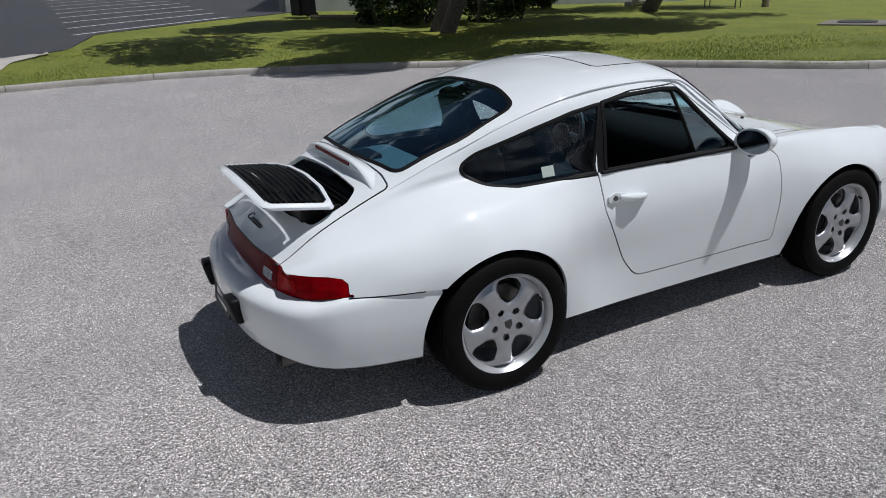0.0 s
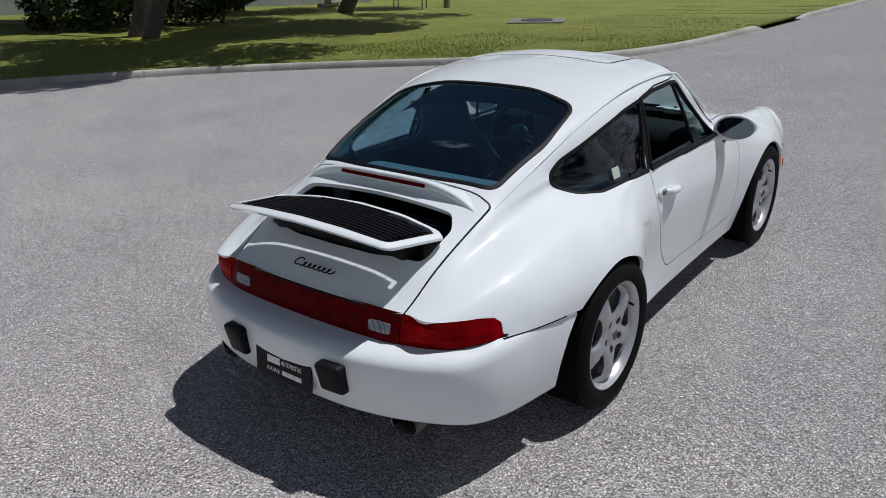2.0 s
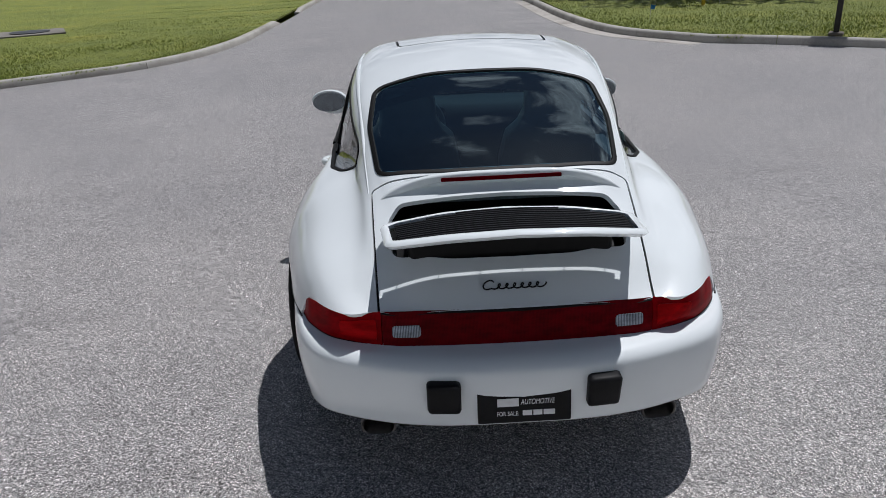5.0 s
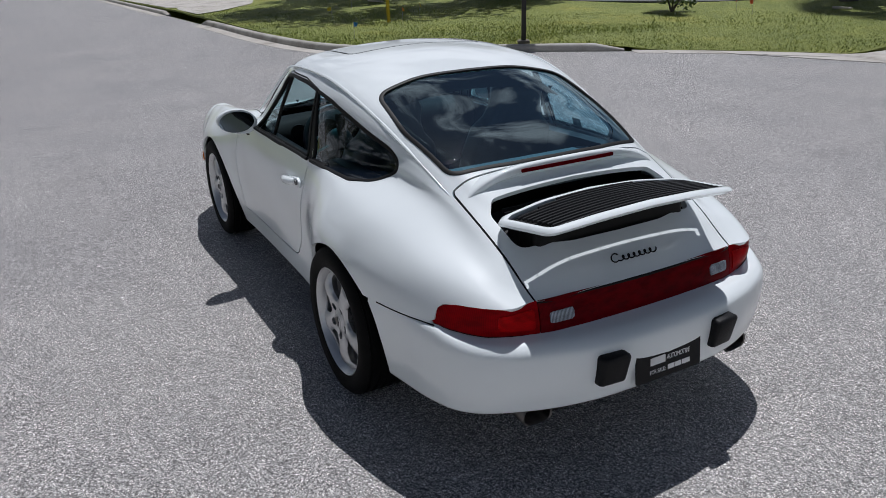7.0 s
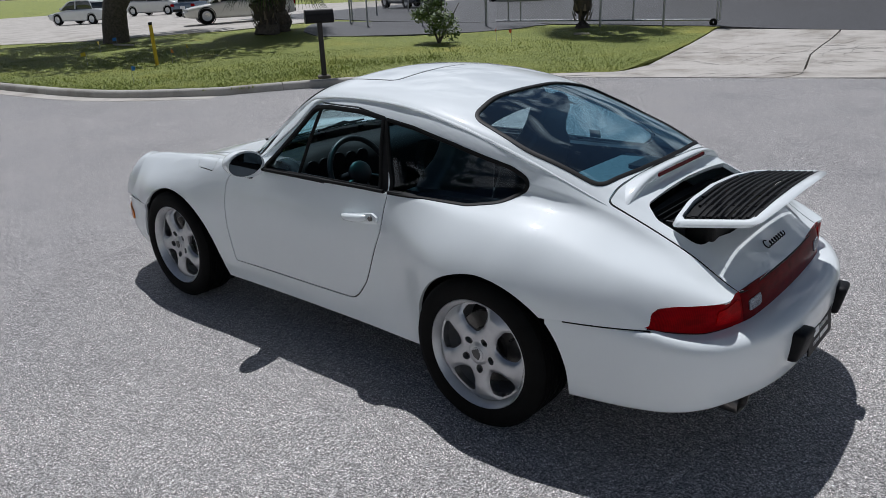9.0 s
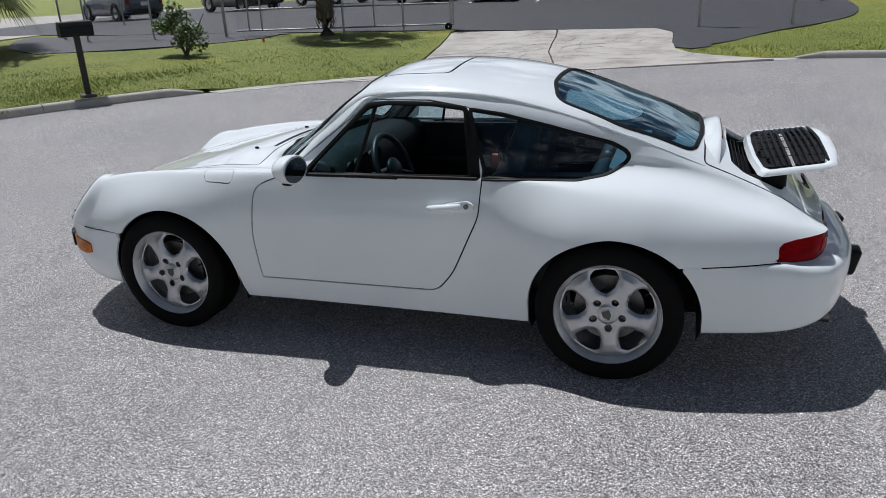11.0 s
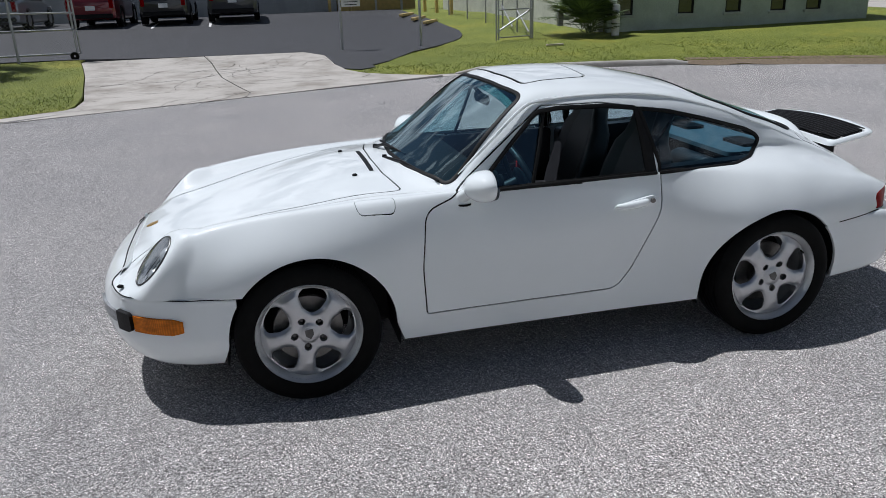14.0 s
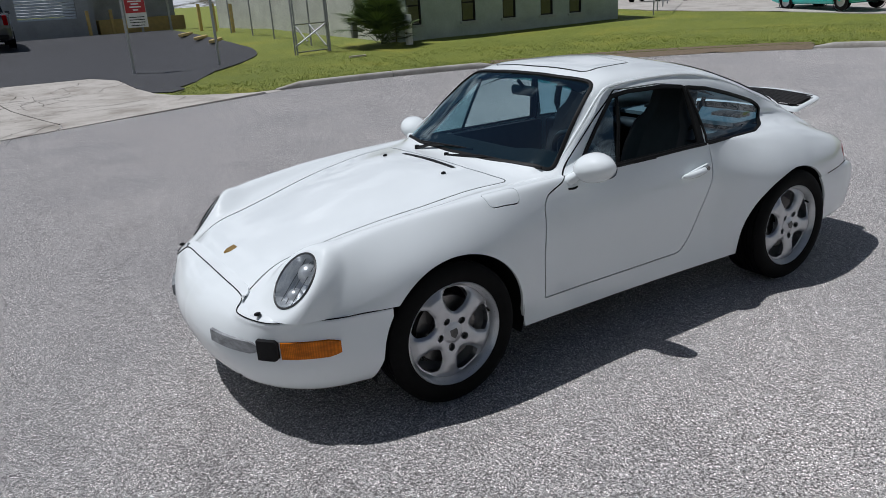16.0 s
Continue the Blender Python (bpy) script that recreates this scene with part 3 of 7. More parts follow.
# dark asphalt yards and pale concrete drives
patch("yard_1", ((19.56, 6.96), (19.54, 0.13), (14.5, 0.05), (15.3, -0.75), (16.6, -1.35), (18.5, -2.45), (19.87, -3.65), (21.58, -4.84), (23.16, -5.33), (26.88, -5.27), (30.34, -5.09), (99.52, -11.34), (74.16, 37.27), (19.25, 30.06), (17.96, 18.74), (18.83, 11.32)), LOT, .015, "smooth dark asphalt yard behind the fence", "car park")
patch("yard_2", ((18.83, 11.32), (17.41, 21.88), (14.74, 19.61), (13.51, 17.24), (14.7, 15.08), (16.07, 13.15), (17.9, 11.98)), LOT, .015, "dark asphalt drive beside the palms", "driveway")
patch("yard_3", ((7.6, 33), (10.15, 26.19), (13.9, 23.12), (17.16, 22), (21.96, 20.66), (51.88, 36.75), (50.17, 93.11), (26.59, 98.88), (10.71, 55.04), (8.2, 44)), CONCRETE, .012, "sunlit pale concrete yard with parked cars", "car park")
patch("walk_1", ((3.7, 23.4), (4.3, 24.6), (6.5, 27.5), (7.8, 32), (8.2, 44), (3.7, 44), (3.7, 30), (4.2, 29), (3.7, 28.3)), CONCRETE, .010, "pale concrete drive mouth by the street", "driveway")
patch("yard_4", ((-20.6, -3.2), (-22.0, -.8), (-26.0, .2), (-29.6, 6.2), (-31.2, 9.2), (-60, 16), (-60, -12), (-20.6, -12)), LOT, .012, "dark asphalt car park with white bay lines", "car park")
patch("walk_2", ((-15.6, -2.9), (-19.9, -2.3), (-22.0, -.75), (-20.6, -3.2), (-18, -5), (-15.2, -5)), CONCRETE, .022, "pale concrete drive mouth", "driveway", .4)
patch("yard_5", ((9.82, -24.99), (12.26, -24.53), (16.36, -24.29), (20.89, -23.01), (24.9, -23.12), (58.77, -50.67), (33.49, -76.35), (-10, -60)), CONCRETE, .012, "pale concrete yard with parked cars", "car park")
LINE = plain("white_line_paint", (.72, .72, .70), .7, 0, 0, .12, 12)
lines = thing("bay_marking", label="white painted parking bay lines on dark asphalt", category="marking", kind="structure")
for j in range(9):
    a, b = (-26.2 - 2.75 * j, -.45 - .03 * j), (-30.0 - 2.6 * j, 5.75 - .05 * j)
    bm = bmesh.new()
    rows = []
    for s in np.linspace(0, 1, 12):
        x, y = a[0] + (b[0] - a[0]) * s, a[1] + (b[1] - a[1]) * s
        rows.append([bm.verts.new((x + e, y + .3 * e, rise(x + e, y) + .020)) for e in (-.06, .06)])
    for r0, r1 in zip(rows, rows[1:]):
        bm.faces.new((r0[0], r0[1], r1[1], r1[0]))
    bmesh.ops.recalc_face_normals(bm, faces=bm.faces[:])
    part("bay_line", bm, LINE, lines)
# dirt and leaves along the buried kerb
patch("verge", ring(-20, -52, RADIUS - .25, RADIUS + .55, 50), plain("dirt_litter", (.17, .13, .085), .95, 0, 0, .5, 25, .02, 60), 0, "strip of dirt and dead leaves at the road edge", "dirt", .25, lambda x, y: .008 + .125 * min(1, max(0, (math.hypot(x - CENTRE[0], y - CENTRE[1]) - RADIUS + .25) / .6)), .25)


# ---- the car's shape: lines along its length, (along, out, up) ----
SILL = ((-1, .5, .3), (-.6, .68, .26), (-.38, .72, .215), (0, .735, .207), (.38, .73, .212), (.8, .705, .206), (1.5, .695, .205), (1.85, .7, .205), (2.27, .71, .2), (2.64, .7, .19), (2.9, .62, .2), (3.15, .4, .25))
LOWER = ((-1, .588, .418), (-.7, .723, .421), (-.5, .759, .433), (-.3, .784, .445), (-.1, .825, .456), (.05, .828, .456), (.2, .814, .457), (.32, .78, .447), (.45, .734, .437), (.6, .711, .428), (1.1, .72, .428), (1.5, .721, .428), (1.75, .728, .429), (1.95, .753, .439), (2.27, .775, .45), (2.5, .768, .441), (2.7, .737, .433), (2.9, .669, .434), (3.15, .44, .435))
SIDE = ((-1, .569, .528), (-.85, .637, .565), (-.66, .705, .594), (-.5, .752, .618), (-.3, .792, .634), (-.05, .827, .646), (.1, .828, .658), (.25, .8, .669), (.4, .757, .67), (.55, .73, .67), (.8, .728, .669), (1.2, .731, .668), (1.6, .729, .669), (1.8, .737, .67), (2, .756, .665), (2.27, .768, .662), (2.5, .756, .644), (2.7, .714, .615), (2.9, .688, .52), (3.05, .59, .47))
SHOULDER = ((-1, .469, .596), (-.88, .542, .643), (-.7, .628, .695), (-.5, .678, .742), (-.3, .701, .782), (-.1, .726, .81), (.1, .724, .826), (.3, .7, .843), (.5, .683, .852), (.8, .686, .853), (1.2, .687, .851), (1.5, .684, .848), (1.7, .687, .843), (1.9, .685, .838), (2.1, .678, .83), (2.3, .664, .818), (2.5, .645, .798), (2.7, .64, .765), (2.85, .642, .692), (2.97, .618, .572), (3.08, .5, .522))
BELT = ((-1, .36, .602), (-.88, .438, .647), (-.7, .516, .731), (-.5, .526, .8), (-.35, .533, .849), (-.15, .549, .889), (0, .563, .901), (.2, .611, .888), (.4, .647, .879), (.6, .662, .875), (1, .665, .874), (1.4, .659, .871), (1.6, .65, .87), (1.75, .636, .866), (1.95, .618, .86), (2.2, .611, .845), (2.5, .584, .815), (2.7, .564, .782), (2.85, .562, .728), (2.97, .54, .606), (3.08, .43, .54))
GLASS = ((-1, .257, .602), (-.88, .356, .648), (-.7, .445, .754), (-.5, .47, .844), (-.35, .486, .897), (-.15, .519, .947), (0, .531, .966), (.2, .576, .98), (.4, .603, 1.013), (.6, .618, 1.04), (.9, .624, 1.048), (1.1, .617, 1.041), (1.3, .609, .988), (1.45, .615, .932), (1.6, .627, .88), (1.75, .58, .861), (1.95, .551, .854), (2.2, .537, .824), (2.5, .508, .781), (2.7, .483, .742), (2.85, .463, .7), (2.97, .43, .618), (3.08, .36, .55))
RAIL = ((-1, .195, .606), (-.88, .275, .657), (-.7, .356, .777), (-.5, .408, .867), (-.35, .441, .929), (-.15, .481, 1.003), (0, .505, 1.043), (.2, .535, 1.103), (.3, .545, 1.131), (.5, .556, 1.176), (.7, .557, 1.201), (.9, .554, 1.209), (1.05, .547, 1.205), (1.15, .539, 1.191), (1.25, .54, 1.144), (1.4, .569, 1.038), (1.6, .604, .89), (1.75, .504, .87), (1.95, .424, .864), (2.2, .425, .827), (2.5, .395, .767), (2.7, .375, .722), (2.85, .355, .687), (2.97, .305, .642), (3.08, .255, .563))
ROOFSIDE = ((-1, .135, .61), (-.88, .197, .662), (-.7, .269, .791), (-.5, .332, .886), (-.35, .375, .956), (-.15, .408, 1.041), (0, .431, 1.09), (.2, .454, 1.153), (.3, .46, 1.184), (.5, .463, 1.231), (.7, .46, 1.259), (.9, .458, 1.27), (1.05, .452, 1.27), (1.15, .456, 1.255), (1.22, .471, 1.226), (1.4, .505, 1.098), (1.6, .515, .953), (1.7, .444, .904), (1.78, .364, .883), (1.95, .304, .879), (2.2, .304, .836), (2.5, .284, .769), (2.7, .264, .721), (2.85, .244, .685), (2.97, .203, .645), (3.08, .163, .567))
MID = ((-1, .066, .613), (-.88, .098, .665), (-.7, .14, .796), (-.5, .182, .896), (-.35, .204, .971), (-.15, .216, 1.063), (0, .228, 1.112), (.2, .238, 1.186), (.3, .239, 1.219), (.5, .244, 1.264), (.7, .243, 1.292), (.9, .242, 1.302), (1.05, .241, 1.3), (1.15, .24, 1.285), (1.22, .24, 1.256), (1.4, .265, 1.141), (1.6, .264, .999), (1.7, .234, .93), (1.78, .204, .893), (1.95, .163, .886), (2.2, .163, .842), (2.5, .153, .773), (2.7, .143, .725), (2.85, .133, .686), (2.97, .103, .647), (3.08, .083, .57))
TOP = ((-1, 0, .615), (-.88, 0, .666), (-.7, 0, .798), (-.5, 0, .898), (-.35, 0, .975), (-.15, 0, 1.066), (0, 0, 1.116), (.2, 0, 1.189), (.3, 0, 1.222), (.5, 0, 1.273), (.7, 0, 1.306), (.9, 0, 1.315), (1.05, 0, 1.311), (1.15, 0, 1.294), (1.22, 0, 1.265), (1.4, 0, 1.154), (1.6, 0, 1.012), (1.7, 0, .942), (1.78, 0, .898), (1.95, 0, .889), (2.2, 0, .844), (2.5, 0, .775), (2.7, 0, .727), (2.85, 0, .688), (2.97, 0, .649), (3.08, 0, .571))
LINES = (SILL, LOWER, SIDE, SHOULDER, BELT, GLASS, RAIL, ROOFSIDE, MID, TOP)


def widen(y):
    """How much broader the body stands than the drawn lines, from tail to nose."""
    k = np.clip((np.asarray(y) - 0.25) / 1.5, 0, 1)
    return 1.013 + 0.013 * k * k * (3 - 2 * k)


HEADLAMP_C, HEADLAMP_D = np.array((.594, 2.880, .668)), np.array((.04, .662, -.748))
HEADLAMP_N = np.array((.27, .73, .63))
HEADLAMP_N = HEADLAMP_N - HEADLAMP_D * (HEADLAMP_N @ HEADLAMP_D) / (HEADLAMP_D @ HEADLAMP_D)
HEADLAMP_N = HEADLAMP_N / np.linalg.norm(HEADLAMP_N)
HEADLAMP_M = np.cross(HEADLAMP_D, HEADLAMP_N)


def dress_headlamps(v):
    """Draws the wings' skin to the slightly domed plane of the headlamps."""
    v = v.copy()
    for side in (1, -1):
        d = v * (side, 1, 1) - HEADLAMP_C
        w = d @ HEADLAMP_N
        r = np.hypot(d @ HEADLAMP_D / 0.122, d @ HEADLAMP_M / 0.088)
        k = np.clip((1.9 - r) / 0.85, 0, 1)
        k = k * k * (3 - 2 * k) * np.clip((.15 - np.abs(w)) / .09, 0, 1) * (v[:, 0] * side > .3)
        aim = np.where(r < 1, .012 * (1 - r * r), 0)
        v -= ((w - aim) * k)[:, None] * HEADLAMP_N * (side, 1, 1)
    return v


def shell():
    """The whole skin of the car above its sills, as one smooth surface."""
    ys = np.linspace(-0.98, 3.07, 330)
    anchors = []
    for line in LINES:
        a = np.array(line)
        anchors.append(np.stack([pchip(a[:, 0], a[:, 1])(ys), pchip(a[:, 0], a[:, 2])(ys)], -1))
    a = soften(np.array(anchors), 5, 1)
    a[-1, :, 0] = 0
    k = len(a)
    a = np.concatenate([2 * a[:1] - a[1:2], a, a[-2:-1] * (-1, 1)], 0)
    t = np.linspace(0, k - 1 - 1e-9, 126)
    i = t.astype(int)
    f = (t - i)[:, None, None]
    p, q, r, s = a[i], a[i + 1], a[i + 2], a[i + 3]
    c = 0.5 * (2 * q + (r - p) * f + (2 * p - 5 * q + 4 * r - s) * f**2 + (3 * q - p - 3 * r + s) * f**3)
    c = soften(c, 2, 0)
    c[-1, :, 0] = 0
    g = np.zeros((len(ys), len(t), 3))
    g[:, :, 0], g[:, :, 1], g[:, :, 2] = c[:, :, 0].T, ys[:, None], c[:, :, 1].T
    g[:, :, 0] *= widen(ys)[:, None]
    full = np.concatenate([g * (1, 1, 1), (g * (-1, 1, 1))[:, ::-1][:, 1:]], 1)
    return Skin.grid(dress_headlamps(full.reshape(-1, 3)).reshape(full.shape))


REAR_Y, FRONT_Y, WHEEL_Z = 0.0, 2.272, 0.318


def arch_front(v):
    dy, dz = v[:, 1] - 2.245, v[:, 2] - 0.30
    half = np.where(dz < 0, 0.367 - 0.35 * dz, 0.367)
    return np.where(dz > 0, np.hypot(dy, dz) - 0.367, np.abs(dy) - half) + np.where(np.abs(v[:, 0]) < 0.4, 5, 0)


def arch_rear(v):
    dy, dz = v[:, 1] + 0.003, v[:, 2] - 0.30
    up = np.hypot(dy, dz * 0.385 / 0.362) - 0.385
    return np.where(dz > 0, up, np.abs(dy) - 0.385) + np.where(dy > 0, 0.055 * dy, 0) + np.where(np.abs(v[:, 0]) < 0.4, 5, 0)


# plan lines of the rear lamp band and the two bumpers, from the middle to the wheel arch: (out, along)
LAMP_PLAN = ((0, -.908), (.15, -.906), (.30, -.899), (.43, -.882), (.595, -.815), (.675, -.738), (.715, -.652), (.755, -.50), (.786, -.30))
REAR_PLAN = ((0, -1.032), (.15, -1.028), (.30, -1.012), (.46, -.968), (.620, -.885), (.704, -.775), (.741, -.65), (.764, -.50), (.793, -.30))
FRONT_PLAN = ((0, 3.195), (.15, 3.188), (.33, 3.156), (.46, 3.110), (.58, 3.03), (.67, 2.925), (.724, 2.80), (.745, 2.67), (.765, 2.56))


LAMP_TOP = ((0, .3, .43, .55, .62, .66, .688, .704, .716), (.660, .660, .656, .653, .650, .647, .638, .618, .578))


def lamp_side(v):
    """Above zero behind the line of the rear lamps."""
    line = catmull(LAMP_PLAN, 80)
    line = line[line[:, 0] < .716]
    behind = np.interp(np.abs(v[:, 0]), np.append(line[:, 0], (.722, .9)), np.append(line[:, 1], (-.66, -4))) - v[:, 1] + np.interp(np.abs(v[:, 0]), (.60, .64), (.022, .05))
    return np.minimum(behind, np.interp(np.abs(v[:, 0]), *LAMP_TOP) + 0.003 - v[:, 2])


def rear_seam(v):
    return np.where(v[:, 1] < -0.05, 0.5495 - v[:, 2] + 0.047 * np.clip(-0.3 - v[:, 1], 0, 1), -1)


def front_edge(v):
    """Above zero in front of the hood's edge and below the seam of the front bumper."""
    x = np.abs(v[:, 0])
    hood = v[:, 1] - (3.038 - 0.02 * x**2)
    low = np.interp(v[:, 1], (2.5, 2.8, 2.95, 3.03, 3.08, 3.12), (.527, .53, .532, .540, .550, .60)) - v[:, 2]
    return np.where(x < 0.398, hood, np.maximum(low, v[:, 1] - 3.085)) + np.where(v[:, 1] < 2.3, -5, 0)


DOOR = closed(((1.726, .80, .09), (1.752, .55, .6), (1.738, .322, .01), (.80, .322, .10), (.72, .42, .3), (.588, .70, .2), (.575, .90, .02), (.66, 1.165, .02), (.85, 1.196, .1), (1.13, 1.197, .02), (1.56, .875, .03), (1.60, .845, .05)), .03)
DOORGLASS = closed(((1.475, .862, .015), (.635, .868, .01), (.672, 1.162, .02), (.83, 1.181, .2), (1.05, 1.184, .2), (1.155, 1.172, .06)), .02)
QUARTER = closed(((.615, .866, .01), (.16, .867, .2), (.03, .884, .15), (-.037, .924, .05), (-.050, .950, .03), (-.032, .974, .06), (.03, 1.006, .15), (.30, 1.084, .4), (.50, 1.135, .3), (.652, 1.158, .01)), .02)
SCREEN_LINE = closed(((0, 1.742), (.30, 1.722, .8), (.52, 1.665, .4), (.628, 1.605, .05), (.492, 1.198, .06), (.25, 1.222, .8), (0, 1.228), (-.25, 1.222, .8), (-.492, 1.198, .06), (-.628, 1.605, .05), (-.52, 1.665, .4), (-.30, 1.722, .8)), .5)
REAR_LINE = closed(((0, .338), (.25, .328, .6), (.464, .276, .08), (.482, .0, .5), (.441, -.318, .07), (.2, -.345, .6), (0, -.35), (-.2, -.345, .6), (-.441, -.318, .07), (-.482, .0, .5), (-.464, .276, .08), (-.25, .328, .6)), .4)
SUNROOF = closed(((0, 1.165), (.38, 1.148, .05), (.36, .815, .05), (0, .808), (-.36, .815, .05), (-.38, 1.148, .05)), .3)
HOOD = closed(((0, 3.2), (.396, 3.2, .01), (.396, 2.97, .3), (.398, 2.76, .4), (.425, 2.58, .5), (.505, 2.24, .6), (.556, 1.79, .03), (.30, 1.835, .5), (0, 1.845), (-.30, 1.835, .5), (-.556, 1.79, .03), (-.505, 2.24, .6), (-.425, 2.58, .5), (-.398, 2.76, .4), (-.396, 2.97, .3), (-.396, 3.2, .01)), .3)
LID = closed(((0, -.36), (.470, -.36, .02), (.460, -.55, .5), (.428, -1.1, .02), (-.428, -1.1, .02), (-.460, -.55, .5), (-.470, -.36, .02)), .3)
BAY = closed(((0, -.462), (.37, -.472, .04), (.408, -.53, .04), (.396, -.69, .05), (.2, -.725, .3), (0, -.73), (-.2, -.725, .3), (-.396, -.69, .05), (-.408, -.53, .04), (-.37, -.472, .04)), .2)
FUEL = closed(((2.030, .646), (1.858, .664), (1.850, .722), (2.018, .716)), .032)
POST = closed(((.672, .860), (.588, .860), (.622, 1.162), (.70, 1.168)), .002, 2)


def plan(outline):
    return lambda v: inside(outline, v[:, 0], v[:, 1]) + np.where(v[:, 2] < 0.5, 9, 0)


def flank(outline, side):
    return lambda v: inside(outline, v[:, 1], v[:, 2]) + np.where(v[:, 0] * side < 0.3, 9, 0)


def headlamp_test(side, grow=0.0):
    def f(v):
        d = v * (side, 1, 1) - HEADLAMP_C
        a, b = d @ HEADLAMP_D, d @ HEADLAMP_M
        far = np.linalg.norm(d, axis=1)
        return (np.hypot(a / 0.122, b / 0.088) - 1) * 0.1 - grow + np.where(far > 0.3, 5, 0)
    return f


def bumper_skin(outer, inner, top, bottom, kind):
    """A bumper, from one wheel arch round to the other. The inner line is where its upper edge lies."""
    n = 90
    o, i = catmull(outer, n), catmull(inner, n)
    tan = np.gradient(o, axis=0)
    nrm = np.stack([tan[:, 1], -tan[:, 0]], 1) * (-1 if kind == "front" else 1)
    nrm /= np.linalg.norm(nrm, axis=1, keepdims=True)
    s = np.linspace(0, 1, n)
    zt, zb = pchip(*zip(*top))(s), pchip(*zip(*bottom))(s)
    prof = ((0, .13, 0, .0), (0, .036, 0, .0), (0, .016, 0, .16), (0, .002, 0, .5), (0, 0, 0, .74), (.10, .0, 0, .88), (.45, 0, 0, .965), (1.0, 0, 0, 1.0), (1.0, .03, 0, 1.03)) if kind == "rear" else \
        ((0, .19, 0, .02), (0, .095, 0, .0), (0, .040, 0, .13), (0, .004, 0, .40), (.06, 0, 0, .62), (.30, 0, 0, .80), (.62, 0, 0, .915), (1.0, 0, 0, 1.0), (1.0, .035, 0, 1.07))
    rows = []
    for k, inset, _, h in prof:
        xy = o * (1 - k) + i * k - nrm * inset
        rows.append(np.column_stack([xy, zb + (zt - zb) * h]))
    rows = np.array(rows)
    rows[:, :, 0] *= widen(rows[:, :, 1])
    fine = np.stack([catmull(rows[:, j], 44) for j in range(n)])
    full = np.concatenate([(fine * (-1, 1, 1))[::-1], fine[1:]], 0)
    return Skin.grid(full, flip=(kind == "front"))


FRONT_TOP = ((0, .600), (.12, .598), (.25, .583), (.31, .563), (.375, .541), (.5, .530), (.75, .528), (1, .524))
FRONT_INNER = ((0, 3.046), (.18, 3.0455), (.390, 3.042), (.446, 3.084), (.592, 3.02), (.662, 2.905), (.717, 2.79), (.741, 2.67), (.761, 2.56))


def soften_run(run):
    """Evens out a line of points, its ends kept."""
    p = np.array(run, float)
    for _ in range(3):
        p[1:-1] = (p[:-2] + 2 * p[1:-1] + p[2:]) / 4
    return [tuple(q) for q in p]


def side_of(skin, side, y, z, count=6):
    """How far out the skin lies on one side, at a given place along it and height."""
    v = skin.v[skin.v[:, 0] * side > 0]
    d = np.hypot(v[:, 1] - y, v[:, 2] - z)
    k = np.argsort(d)[:count]
    w = 1 / (d[k] + 1e-3)
    return float((np.abs(v[k, 0]) * w).sum() / w.sum())


